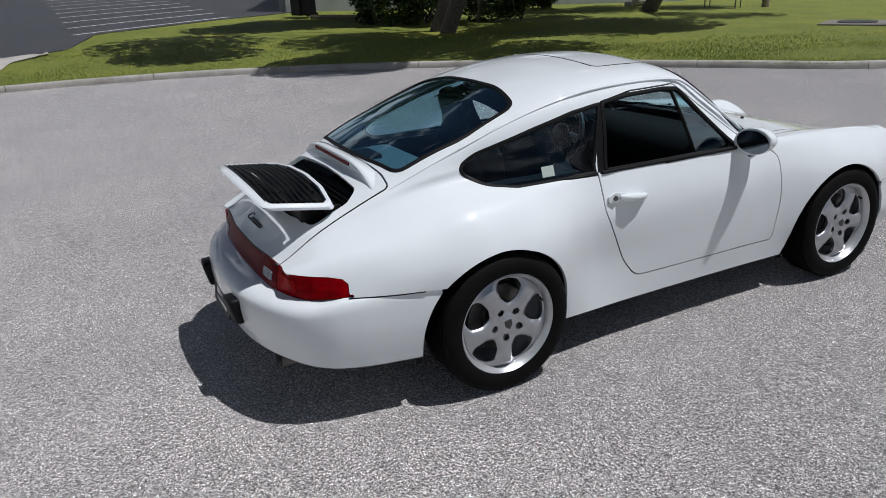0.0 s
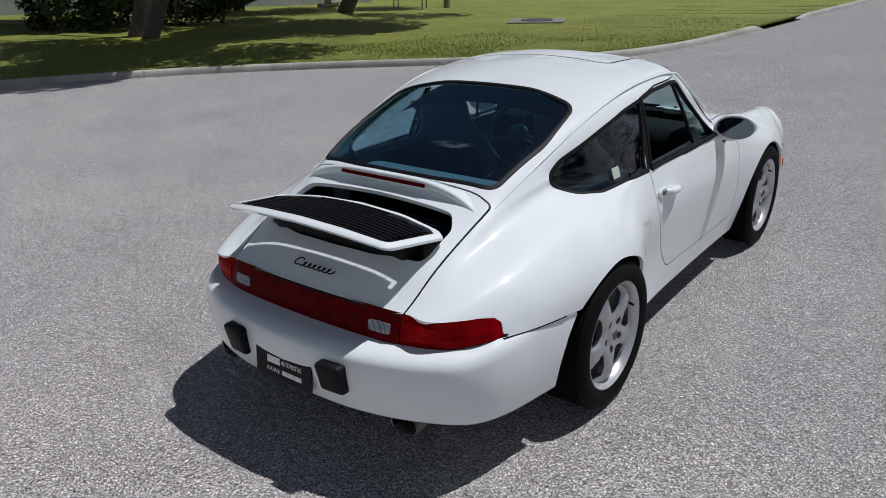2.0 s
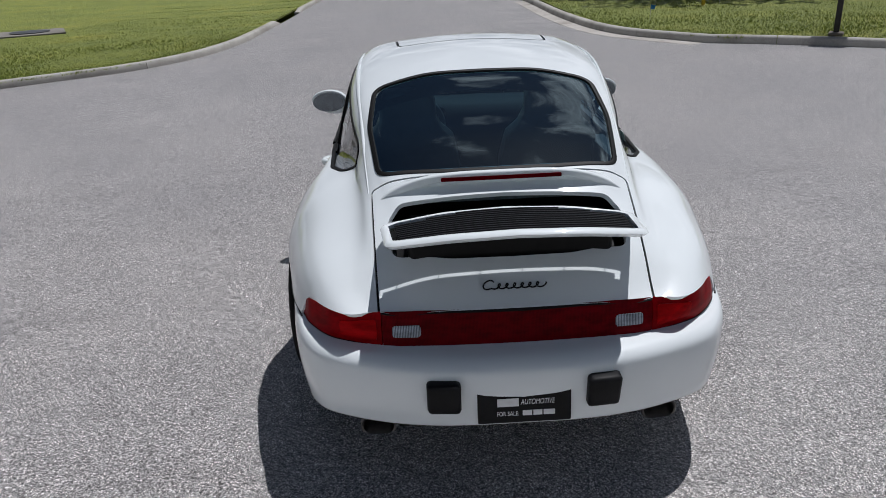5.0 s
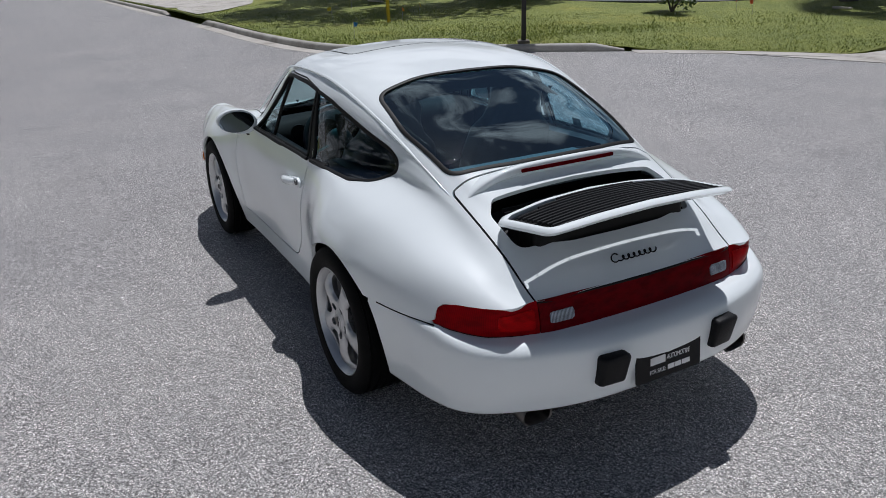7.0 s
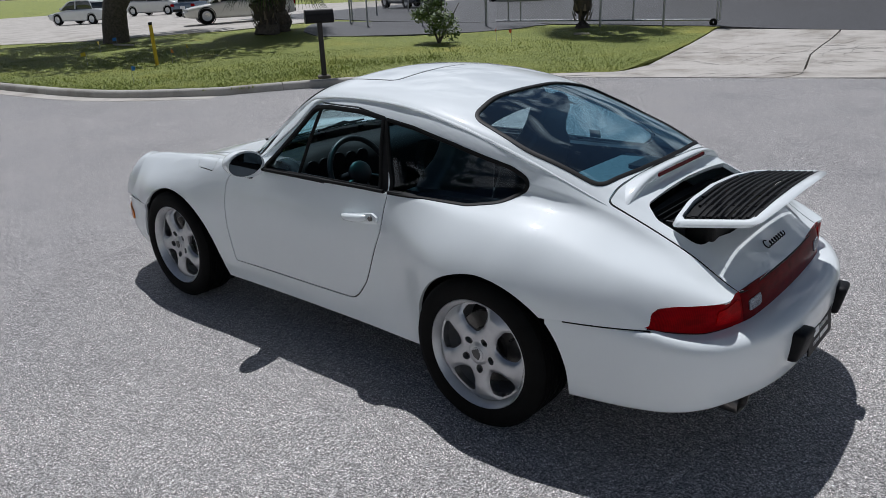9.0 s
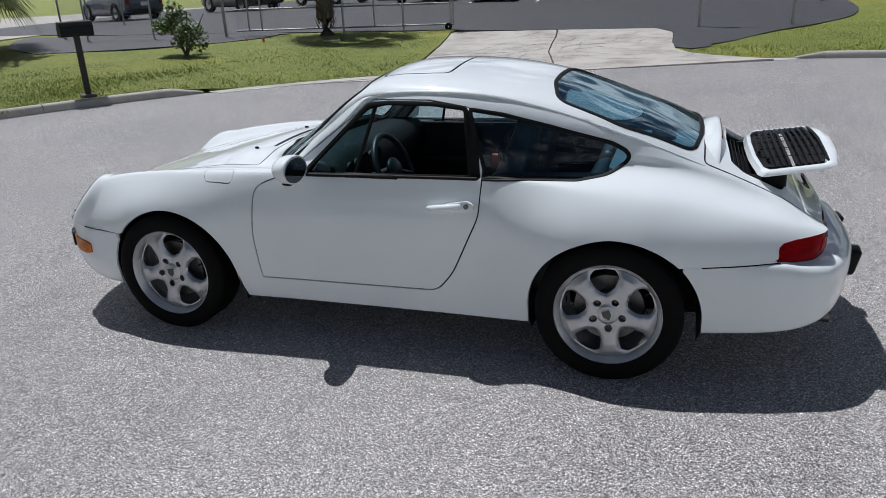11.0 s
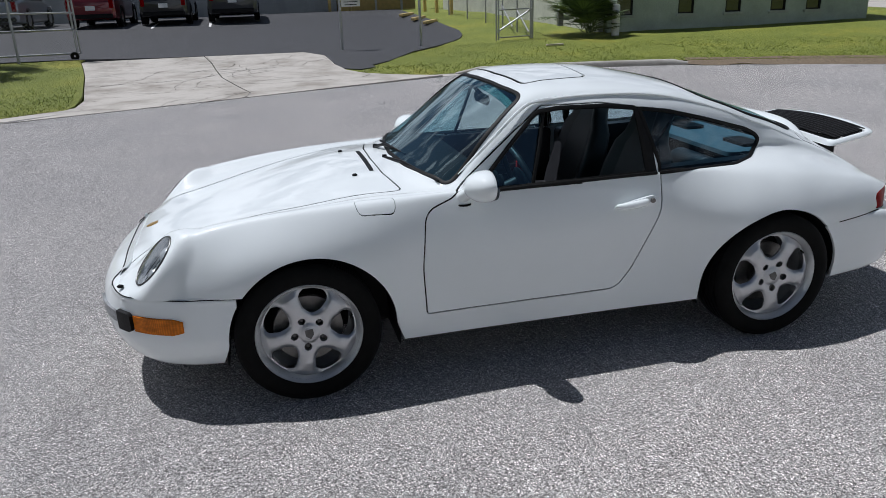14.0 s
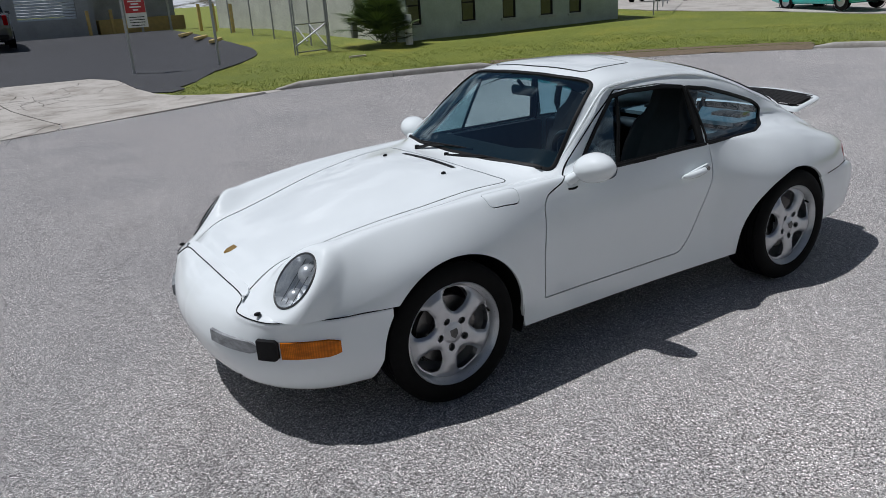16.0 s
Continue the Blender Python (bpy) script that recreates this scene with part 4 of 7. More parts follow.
def build_car():
    car = thing("sports_car", label="white rear-engined sports coupe with raised rear spoiler, parked on asphalt", category="car")
    car.scale = (1.03, 1, 1)
    body = shell()
    body = body.keep(-arch_front(body.v))
    body = body.keep(-arch_rear(body.v))
    body = body.keep(lamp_side(body.v))
    body = body.keep(rear_seam(body.v))
    body = body.keep(front_edge(body.v))
    screen, body = body.split(plan(SCREEN_LINE))
    rear, body = body.split(plan(REAR_LINE))
    sun, body = body.split(plan(SUNROOF), 0.013)
    hood, body = body.split(plan(HOOD), 0.0075)
    lid, body = body.split(plan(LID), 0.0075)
    bay, lid = lid.split(plan(BAY))
    heads = {}
    for side in (1, -1):
        heads[side], body = body.split(headlamp_test(side), 0.004)
    glasses, doors, posts, openings = {}, {}, {}, {}
    for side in (1, -1):
        doors[side], body = body.split(flank(DOOR, side), 0.0065)
        openings[side], doors[side] = doors[side].split(flank(DOORGLASS, side))
        glasses[side], body = body.split(flank(QUARTER, side))
        a, doors[side] = doors[side].split(flank(POST, side))
        b, body = body.split(flank(POST, side))
        posts[side] = (a, b)
    fuel = None
    f = inside(FUEL, body.v[:, 1], -body.v[:, 0]) + np.where((body.v[:, 2] < .75), 9, 0)
    fuel, body = body.keep(f + 0.0012), body.keep(0.0012 - f)
    shellob = child("body_shell", body.mesh("body_shell", PAINT, 0.014), car, "glossy white painted body shell")
    child("hood", hood.mesh("hood", PAINT), car, "white front hood")
    child("engine_lid", lid.mesh("engine_lid", PAINT, 0.02), car, "white engine lid with grille opening")
    child("sunroof", sun.mesh("sunroof", PAINT), car)
    child("fuel_flap", fuel.mesh("fuel_flap", PAINT, 0.01), car)
    child("windscreen", screen.mesh("windscreen", SCREEN, 0, -0.004), car, "slightly tinted windscreen")
    child("rear_window", rear.mesh("rear_window", REARGLASS, 0, -0.004), car, "dark tinted rear window")
    band = screen.keep(screen.v[:, 1] - 1.275)
    child("sun_band", band.mesh("sun_band", TEALBAND, 0, -0.007), car, "teal sun band along the windscreen top")
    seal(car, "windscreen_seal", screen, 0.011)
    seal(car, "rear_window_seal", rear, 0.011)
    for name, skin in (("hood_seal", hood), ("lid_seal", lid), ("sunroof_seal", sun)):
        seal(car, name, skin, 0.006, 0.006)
    for side in (1, -1):
        child("door", doors[side].mesh("door", PAINT, 0.02), car, "white door with its window wound down")
        child("quarter_window", glasses[side].mesh("quarter_window", WINDOW, 0, -0.005), car, "tinted rear side window")
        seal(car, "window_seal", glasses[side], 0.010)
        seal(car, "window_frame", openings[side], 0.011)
        child("door_post", posts[side][0].mesh("door_post", BLACK, 0.012), car, "black post behind the door window")
        child("body_post", posts[side][1].mesh("body_post", BLACK, 0.012), car, "black post before the rear side window")
        run = [(side * (side_of(doors[side], side, y, z - .008) + .001), y, z) for y, z in zip(np.linspace(1.50, .60, 40), np.linspace(.860, .866, 40))]
        bm = bmesh.new()
        tube(bm, soften_run(run), .0085, 8)
        part("belt_strip", bm, RUBBER, car, "black rubber strip below the door window", 60)
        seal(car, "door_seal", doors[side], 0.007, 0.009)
        child("headlamp_glass", heads[side].mesh("headlamp_glass", LAMPGLASS, 0, 0.003), car, "clear oval headlamp")
    rb = bumper_skin(REAR_PLAN, LAMP_PLAN, ((0, .545), (.55, .548), (.72, .565), (.8, .563), (1, .548)), ((0, .292), (.45, .282), (.62, .262), (.85, .243), (1, .238)), "rear")
    rb = rb.keep(-arch_rear(rb.v))
    child("rear_bumper", rb.mesh("rear_bumper", PAINT, 0.012), car, "white rear bumper")
    fb = bumper_skin(FRONT_PLAN, FRONT_INNER, FRONT_TOP, ((0, .205), (.5, .195), (1, .186)), "front")
    fb = fb.keep(-arch_front(fb.v))
    child("front_bumper", fb.mesh("front_bumper", PAINT, 0.012), car, "white front bumper")
    nose = catmull(FRONT_INNER, 120)
    high = pchip(*zip(*FRONT_TOP))(np.linspace(0, 1, 120))
    bm = bmesh.new()
    run = [(x * float(widen(y)), y + .001, z + .0015) for (x, y), z in zip(nose, high)]
    tube(bm, [(-x, y, z) for x, y, z in run[::-1]] + run[1:], .0026, 6)
    part("front_bumper_seam", bm, RUBBER, car)
    for side in (1, -1):
        bm = bmesh.new()
        run = []
        for y in np.linspace(-.672, -.372, 16):
            z = .5490 + .047 * min(max(-.3 - y, 0), 1)
            run.append((side * (max(side_of(body, side, y, z), side_of(rb, side, y, z)) - .0006), y, z))
        tube(bm, soften_run(run), .0030, 6)
        part("bumper_seam", bm, RUBBER, car)
    lamp_band(car, body)
    return car, bay, heads


def border(skin):
    """The longest closed edge of a skin, as vertex numbers in order."""
    nxt = {int(a): int(b) for a, b in skin.rim()}
    loop, left = [], set(nxt)
    while left:
        start = left.pop()
        run, k = [start], nxt[start]
        while k in left:
            left.discard(k)
            run.append(k)
            k = nxt.get(k, start)
        loop = max(loop, run, key=len)
    return loop


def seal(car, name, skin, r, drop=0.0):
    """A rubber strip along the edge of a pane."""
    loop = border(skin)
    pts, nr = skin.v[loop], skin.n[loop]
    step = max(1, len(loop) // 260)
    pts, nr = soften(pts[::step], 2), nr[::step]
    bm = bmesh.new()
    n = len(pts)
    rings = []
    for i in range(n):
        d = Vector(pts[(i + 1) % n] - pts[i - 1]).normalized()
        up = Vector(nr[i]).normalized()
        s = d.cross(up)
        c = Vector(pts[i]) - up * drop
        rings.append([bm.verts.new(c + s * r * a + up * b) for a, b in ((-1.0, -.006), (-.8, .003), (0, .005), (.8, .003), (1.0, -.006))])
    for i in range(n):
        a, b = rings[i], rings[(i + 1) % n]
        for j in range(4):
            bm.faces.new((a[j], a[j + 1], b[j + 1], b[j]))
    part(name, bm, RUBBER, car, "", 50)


def lamp_band(car, body):
    """The red lamp band across the tail: two corner lamps, the middle reflector and two reversing lamps."""
    n = 121
    line = catmull(LAMP_PLAN, 400)
    line = line[line[:, 0] < .716]
    s = np.linspace(0, len(line) - 1, n)
    xy = np.stack([np.interp(s, np.arange(len(line)), line[:, k]) for k in (0, 1)], 1)
    zt = np.interp(xy[:, 0], *LAMP_TOP) + .003
    zb = np.interp(xy[:, 0], (0, .43, .60, .716), (.542, .543, .550, .568))
    rows = []
    for h in np.linspace(0, 1, 12):
        bulge = 0.006 * math.sin(math.pi * h)
        lean = pchip((0, .43, .50, .555, .605, .65, .72), (.024, .024, .006, -.012, .001, .026, .036))(xy[:, 0]) * h
        rows.append(np.column_stack([xy[:, 0], xy[:, 1] + lean - bulge, zb + (zt - zb) * h]))
    g = np.array(rows).transpose(1, 0, 2)
    full = np.concatenate([(g * (-1, 1, 1))[::-1], g[1:]], 0)
    skin = Skin.grid(full)
    mid, rest = skin.keep(np.abs(skin.v[:, 0]) - .4345), skin.keep(.4375 - np.abs(skin.v[:, 0]))
    child("lamp_middle", mid.mesh("lamp_middle", DEEPRED, 0.012), car, "dark red reflector band")
    for side in (1, -1):
        lamp = child("tail_lamp", rest.keep(-side * rest.v[:, 0]).mesh("tail_lamp", RED, 0.012), car, "red tail lamp")
        q = closed(((.452, .562), (.572, .574), (.572, .628), (.452, .634)), .010)
        zone = rest.keep(-side * rest.v[:, 0])
        child("brake_lens", zone.keep(inside(q, zone.v[:, 0] * side, zone.v[:, 2])).mesh("brake_lens", RIBRED, 0.006, 0.003), lamp, "ribbed bright red lens")
        bm = bmesh.new()
        tube(bm, [(side * x, y - .001, z) for x, y, z in g[::2, 0]], .0019, 6)
        part("gasket", bm, RUBBER, lamp, "black rubber edge")
        q = closed(((.312, .578), (.402, .578), (.402, .616), (.312, .618)), .006)
        rev = mid.keep(inside(q, mid.v[:, 0] * side, mid.v[:, 2]))
        child("reversing_lamp", rev.mesh("reversing_lamp", REVERSE, 0.006, 0.004), car, "clear ribbed reversing lamp")


car, bay, heads = build_car()


# ---- wheels ----
def wheel_parts(width, cap):
    """A five-spoke alloy wheel with its tyre; the axle along X, the outside at +X."""
    w = thing("wheel", label="silver five-spoke alloy wheel with black tyre", category="wheel")
    h = width / 2
    bm = bmesh.new()
    prof = [(.219, -h * .8), (.235, -h * .93), (.268, -h - .004), (.298, -h * .97), (.311, -h * .86)]
    for k in (-.72, -.42, -.12, .18, .48):
        a = h * k
        prof += [(.317, a), (.318, a + h * .20), (.310, a + h * .215), (.310, a + h * .285)]
    prof += [(.317, h * .79), (.311, h * .87), (.298, h * .97), (.268, h + .004), (.240, h * .95), (.2335, h * .93), (.2325, h * .88), (.219, h * .80)]
    lathe(bm, prof, 72)
    part("tyre", bm, TYRE, w, "black road tyre", 40)
    bm = bmesh.new()
    lip = h * .90
    lathe(bm, [(.190, -h * .8), (.205, -h * .6), (.206, lip - .045), (.211, lip - .022), (.222, lip - .006), (.229, lip + .003), (.2335, lip), (.2345, lip - .012), (.225, lip - .016), (.219, -h * .8)], 72)
    part("rim", bm, LIP, w, "polished rim lip", 40)
    # the spokes: a domed disc with five openings
    nr, nt = 40, 360
    rs = np.linspace(.004, .208, nr)
    th = np.linspace(0, 2 * math.pi, nt + 1)
    R, T = np.meshgrid(rs, th)
    hole = closed(((.086, 0), (.118, .040), (.168, .066), (.196, .045), (.2025, 0), (.196, -.045), (.168, -.066), (.118, -.040)), .03, 5)
    local = (T + math.pi / 5) % (2 * math.pi / 5) - math.pi / 5
    d = inside(hole, (R * np.cos(local)).ravel(), (R * np.sin(local)).ravel()).reshape(R.shape)
    H = np.interp(R, (0, .034, .05, .09, .14, .18, .208), (.002, .002, -.006, .004, .008, .002, -.016))
    H = H + cap - 0.018 * np.exp(-np.maximum(d, 0) / 0.011)
    lug = (T + math.pi / 5 + math.pi / 5) % (2 * math.pi / 5) - math.pi / 5
    ld = np.hypot(R * np.cos(lug) - .065, R * np.sin(lug))
    g = np.stack([H, R * np.cos(T), R * np.sin(T)], -1)
    skin = Skin.grid(g, flip=False)
    skin.n = skin.n * np.sign((skin.n[:, :1]) + 1e-9) if skin.n[:, 0].mean() < 0 else skin.n
    if np.cross(skin.v[skin.t[200, 1]] - skin.v[skin.t[200, 0]], skin.v[skin.t[200, 2]] - skin.v[skin.t[200, 0]])[0] < 0:
        skin.t = skin.t[:, ::-1]
    f = np.maximum(-d, .0165 - ld).ravel()
    spokes = skin.keep(f)
    child("spokes", spokes.mesh("spokes", SILVER, 0.032), w)
    for k in range(5):
        a = 2 * math.pi / 5 * (k + .5)
        c = (0, .065 * math.cos(a), .065 * math.sin(a))
        bm = bmesh.new()
        rod(bm, (cap - .040, c[1], c[2]), (cap - .018, c[1], c[2]), .0105, .0085, 6)
        part("lug_nut", bm, DARKMETAL, w)
    bm = bmesh.new()
    lathe(bm, [(.0005, cap + .006), (.022, cap + .006), (.029, cap + .003), (.031, cap - .004)], 32)
    capob = part("hub_cap", bm, SILVER, w, "silver hub cap", 50)
    bm = bmesh.new()
    shield = closed(((-.018, .021), (.018, .021), (.018, -.006), (0, -.025), (-.018, -.006)), .005)
    slab(bm, [tuple(p) for p in shield], cap + .0055, cap + .0075, lambda u, v, z: (z, u, v))
    part("emblem", bm, DARKMETAL, capob, "small dark shield-shaped emblem")
    bm = bmesh.new()
    lathe(bm, [(.06, .035), (.085, .035), (.088, .02), (.152, .02), (.152, -.006), (.06, -.006)], 48)
    for ring, r in ((0, .105), (1, .122), (2, .139)):
        for j in range(18):
            a = 2 * math.pi * (j + ring * .33) / 18
            rod(bm, (.0195, r * math.cos(a), r * math.sin(a)), (.0206, r * math.cos(a), r * math.sin(a)), .0035, None, 6)
    part("brake_disc", bm, STEEL, w, "drilled steel brake disc", 30)
    bm = bmesh.new()
    rod(bm, (lip - .03, .196, .03), (lip - .005, .188, .03), .005, None, 8)
    part("valve", bm, RUBBER, w)
    return w


def fit_wheel(car, w, x, y, turn, spin):
    w.parent = car
    w.matrix_basis = pose(x, y, .318, 0, 0, turn) @ pose(0, 0, 0, spin, 0, 0)


for y, width, xc, cap, spins in ((0.0, .235, .720, .098, (12, 24)), (2.272, .205, .685, .078, (30, 8))):
    for side, spin in zip((1, -1), spins):
        fit_wheel(car, wheel_parts(width, cap), side * xc, y, 0 if side > 0 else 180, spin)
        bm = bmesh.new()
        box(bm, (side * (xc - .02), y + (.115 if y < 1 else -.115), .34), (.07, .06, .14), .015)
        part("brake_caliper", bm, BLACK, car, "black brake caliper")
        bm = bmesh.new()
        prev = None
        for j in range(41):
            a = math.pi * (j / 40 * 1.22 - .11)
            cy, cz = math.cos(a), math.sin(a)
            if y < 1:
                yy, zz, xo = y - .003 + (.391 - .02 * max(cy, 0)) * cy, .30 + .368 * cz, np.interp(cz, (-.4, 0, .41, .72, .93, 1), (.726, .737, .766, .803, .826, .824) if cy > 0 else (.700, .756, .776, .799, .816, .822))
            else:
                yy, zz, xo = 2.245 + .373 * cy + (.09 * -cz * cy if cz < 0 else 0), .30 + .373 * cz, np.interp(cz, (-.4, 0, 1), (.70, .745, .772))
            ring = [bm.verts.new((side * xx, yy, zz)) for xx in (.40, .62, xo)]
            if prev:
                for k in range(2):
                    bm.faces.new((prev[k], prev[k + 1], ring[k + 1], ring[k]))
            prev = ring
        yc = y if y < 1 else 2.245
        part("wheel_arch_liner", bm, BLACK, car, "", 60)
        bm = bmesh.new()
        box(bm, (side * .40, yc, .42), (.012, .84, .5))
        part("inner_wheel_arch", bm, BLACK, car)


# ---- the car's fittings ----
def fittings(car, bay):
    # floor pan
    bm = bmesh.new()
    box(bm, (0, 1.1, .215), (1.36, 1.46, .02))
    box(bm, (0, 1.1, .25), (.80, 4.0, .03))
    slab(bm, [(.64, -.36), (-.64, -.36), (-.655, -.62), (-.60, -.76), (-.46, -.86), (.46, -.86), (.60, -.76), (.655, -.62)], .32, .34)
    box(bm, (0, 2.74, .25), (1.0, .42, .02))
    part("floor_pan", bm, BLACK, car)
    for side in (1, -1):
        # exhaust
        bm = bmesh.new()
        prof = closed(((-.064, -.036), (.064, -.036), (.064, .036), (-.064, .036)), .034, 5)
        outer = [(u, v) for u, v in prof]
        rings = []
        for yy, k in ((-.74, .85), (-.925, .92), (-.928, .88), (-.925, .80), (-.80, .75)):
            rings.append([bm.verts.new((side * .468 + u * k, yy + .010 - .004 * (u * side < 0), .256 + v * k)) for u, v in outer])
        n = len(outer)
        for a, b in zip(rings, rings[1:]):
            for j in range(n):
                bm.faces.new((a[j], a[(j + 1) % n], b[(j + 1) % n], b[j]))
        bm.faces.new(rings[-1])
        part("exhaust_tip", bm, plain("exhaust_steel", (.13, .12, .115), .32, 1.0, 0, .2, 30), car, "oval steel exhaust tip", 50)
        # rear bumper guard
        bm = bmesh.new()
        vs = box(bm, (side * .250, -1.030, .425), (.106, .062, .118), .014)
        for v in bm.verts:
            v.co.y += .06 * (v.co.x * side - .250) * 1.5 + (.02 if v.co.z < .42 else 0)
        part("bumper_guard", bm, BLACK, car, "black rubber bumper guard", 50)
        # door handle
        bm = bmesh.new()
        o = closed(((.825, .727), (.812, .740), (.70, .762), (.645, .770), (.618, .755), (.622, .732), (.66, .725), (.75, .722)), .012)
        o = (o - (.72, .745)) * 1.14 + (.72, .745)
        x0 = .728
        slab(bm, [tuple(p) for p in o], x0, x0 + .012, lambda u, v, z: (side * z, u, v))
        bmesh.ops.recalc_face_normals(bm, faces=bm.faces[:])
        plate = part("door_handle", bm, PAINT, car, "white door handle", 40)
        bm = bmesh.new()
        tube(bm, [(side * (x0 + a), u, v) for a, u, v in ((.010, .822, .735), (.026, .79, .738), (.034, .74, .744), (.030, .69, .748), (.012, .668, .750))], [.010, .0165, .0185, .0175, .012], 10)
        part("grip", bm, PAINT, plate, "", 60)
        bm = bmesh.new()
        rod(bm, (side * (x0 + .010), .640, .750), (side * (x0 + .020), .640, .750), .0125, .011, 16)
        part("door_lock", bm, STEEL, plate, "round metal lock", 40)
        # upright between the door window and its fixed front pane
        bm = bmesh.new()
        tube(bm, [(side * .660, 1.205, .862), (side * .612, 1.155, 1.03), (side * .552, 1.115, 1.18)], .009, 6)
        part("window_divider", bm, RUBBER, car, "", 60)
        bm = bmesh.new()
        q = [(side * x, y, z) for x, y, z in ((.655, 1.46, .866), (.657, 1.21, .866), (.548, 1.122, 1.176), (.553, 1.165, 1.160))]
        bm.faces.new([bm.verts.new(p) for p in q])
        part("front_quarter_pane", bm, SCREEN, car, "fixed triangular front side pane")
        # gutter along the roof
        bm = bmesh.new()
        tube(bm, catmull([(side * (x * float(widen(y)) + .001), y, z + .001) for x, y, z in ((0.616, 1.55, 0.931), (0.577, 1.38, 1.063), (0.539, 1.22, 1.187), (0.533, 1.12, 1.217), (0.539, 0.9, 1.229), (0.541, 0.6, 1.216), (0.53, 0.35, 1.164), (0.509, 0.1, 1.083), (0.49, -0.15, 0.987), (0.473, -0.36, 0.901))], 60), list(np.interp(np.linspace(0, 1, 60), (0, .06, .85, 1), (.002, .0075, .0075, .002))), 6)
        part("roof_gutter", bm, PAINT, car, "white roof gutter strip", 60)
        # mirror
        bm = bmesh.new()
        bmesh.ops.create_uvsphere(bm, u_segments=28, v_segments=18, radius=1.0)
        for v in bm.verts:
            x, y, z = v.co
            if y < -.25:
                y = -.25
            v.co = (side * (.786 + .108 * x), 1.47 + .092 * y * (1 - .15 * x), .905 + .070 * z * (1 - .12 * x) + .012 * x)
        if side < 0:
            bmesh.ops.reverse_faces(bm, faces=bm.faces[:])
        mir = part("wing_mirror", bm, PAINT, car, "white teardrop wing mirror", 55)
        bm = bmesh.new()
        tube(bm, [(side * .67, 1.545, .826), (side * .70, 1.545, .850), (side * .735, 1.525, .878), (side * .78, 1.51, .895)], [.040, .034, .030, .028], 12, .8)
        part("mirror_stalk", bm, PAINT, mir, "", 60)
        bm = bmesh.new()
        bmesh.ops.create_cone(bm, cap_ends=True, segments=32, radius1=1, radius2=1, depth=.004, matrix=Matrix.Translation((side * .792, 1.444, .905)) @ Matrix.Rotation(radians(90), 4, "X") @ Matrix.Diagonal((.094, .057, 1, 1)))
        part("mirror_glass", bm, MIRROR, mir, "mirror glass")
        bm = bmesh.new()
        tube(bm, [(side * .672 + .048 * math.cos(a), 1.545 + .048 * math.sin(a), .820 + .01 * math.cos(a) * -side) for a in np.linspace(0, 2 * math.pi, 20)], .005, 6)
        part("mirror_gasket", bm, RUBBER, mir)
        # headlamp bowl, set into the wing along the glass's edge
        edge = soften(heads[side].v[border(heads[side])], 3)[::3]
        c = edge.mean(0)
        out = heads[side].n.mean(0)
        out = out / np.linalg.norm(out)
        bm = bmesh.new()
        rings = []
        for k, depth in ((1.0, .002), (.96, .012), (.86, .045), (.5, .075), (.02, .085)):
            rings.append([bm.verts.new(c + (p - c) * k - out * depth) for p in edge])
        for a, b in zip(rings, rings[1:]):
            for j in range(len(edge)):
                bm.faces.new((a[j], a[(j + 1) % len(edge)], b[(j + 1) % len(edge)], b[j]))
        bowl = part("headlamp_bowl", bm, plain("lamp_reflector", (.72, .74, .76), .22, .45, 0, .1, 30), car, "silver headlamp reflector", 50)
        bm = bmesh.new()
        tube(bm, [Vector(p) + Vector(out) * .001 for p in np.vstack([edge, edge[:2]])], .0042, 6)
        part("lamp_ring", bm, DARKMETAL, bowl)
        dd = HEADLAMP_D * (side, 1, 1)
        for k, r in ((-.050, .044), (.052, .034)):
            bm = bmesh.new()
            bmesh.ops.create_uvsphere(bm, u_segments=20, v_segments=12, radius=r, matrix=Matrix.Translation(Vector(c + dd * k - out * .05)))
            part("projector", bm, LIP, bowl, "", 60)
        for k in (-.03, .0, .03):
            bm = bmesh.new()
            ax = np.cross(dd, out)
            tube(bm, [Vector(c + dd * e + ax * k - out * (.022 + .1 * abs(e) * abs(e))) for e in np.linspace(-.095, .095, 9)], .0016, 5)
            part("lens_rib", bm, DARKMETAL, bowl)
        # front indicator, fog lamp and bumper pad
        line = catmull(FRONT_PLAN, 300)

        def on_front(x, z, lift):
            i = int(np.argmin(abs(line[:, 0] - x)))
            i = min(max(i, 1), 298)
            t = line[i + 1] - line[i - 1]
            nn = np.array((-t[1], t[0]))
            nn = nn / np.linalg.norm(nn)
            q = line[i] + nn * lift
            return (side * q[0] * 1.026, q[1], z)

        def strip(name, x0, x1, z0, z1, mat, lift, label="", taper=0.0):
            bm = bmesh.new()
            m = 16
            cols = []
            for j in range(m + 1):
                u = j / m
                x = x0 + (x1 - x0) * u
                a, b = z0 + taper * u, z1 - taper * u
                if u > .9:
                    a, b = a + .012 * (u - .9) * 10, b - .012 * (u - .9) * 10
                cols.append([bm.verts.new(on_front(x, zz, ll)) for zz, ll in ((a, -.012), (a + .003, lift), (b - .003, lift), (b, -.012))])
            for a, b in zip(cols, cols[1:]):
                for j in range(3):
                    bm.faces.new((a[j], b[j], b[j + 1], a[j + 1]))
            bm.faces.new(cols[0])
            bm.faces.new(cols[-1][::-1])
            bmesh.ops.recalc_face_normals(bm, faces=bm.faces[:])
            return part(name, bm, mat, car, label, 40)

        strip("indicator", .622, .728, .376, .452, AMBER, .006, "amber indicator lamp")
        strip("fog_lamp", .30, .545, .388, .445, FOG, .006, "clear oblong fog lamp")
        strip("front_bumper_pad", .552, .615, .372, .462, BLACK, .018, "black bumper pad")
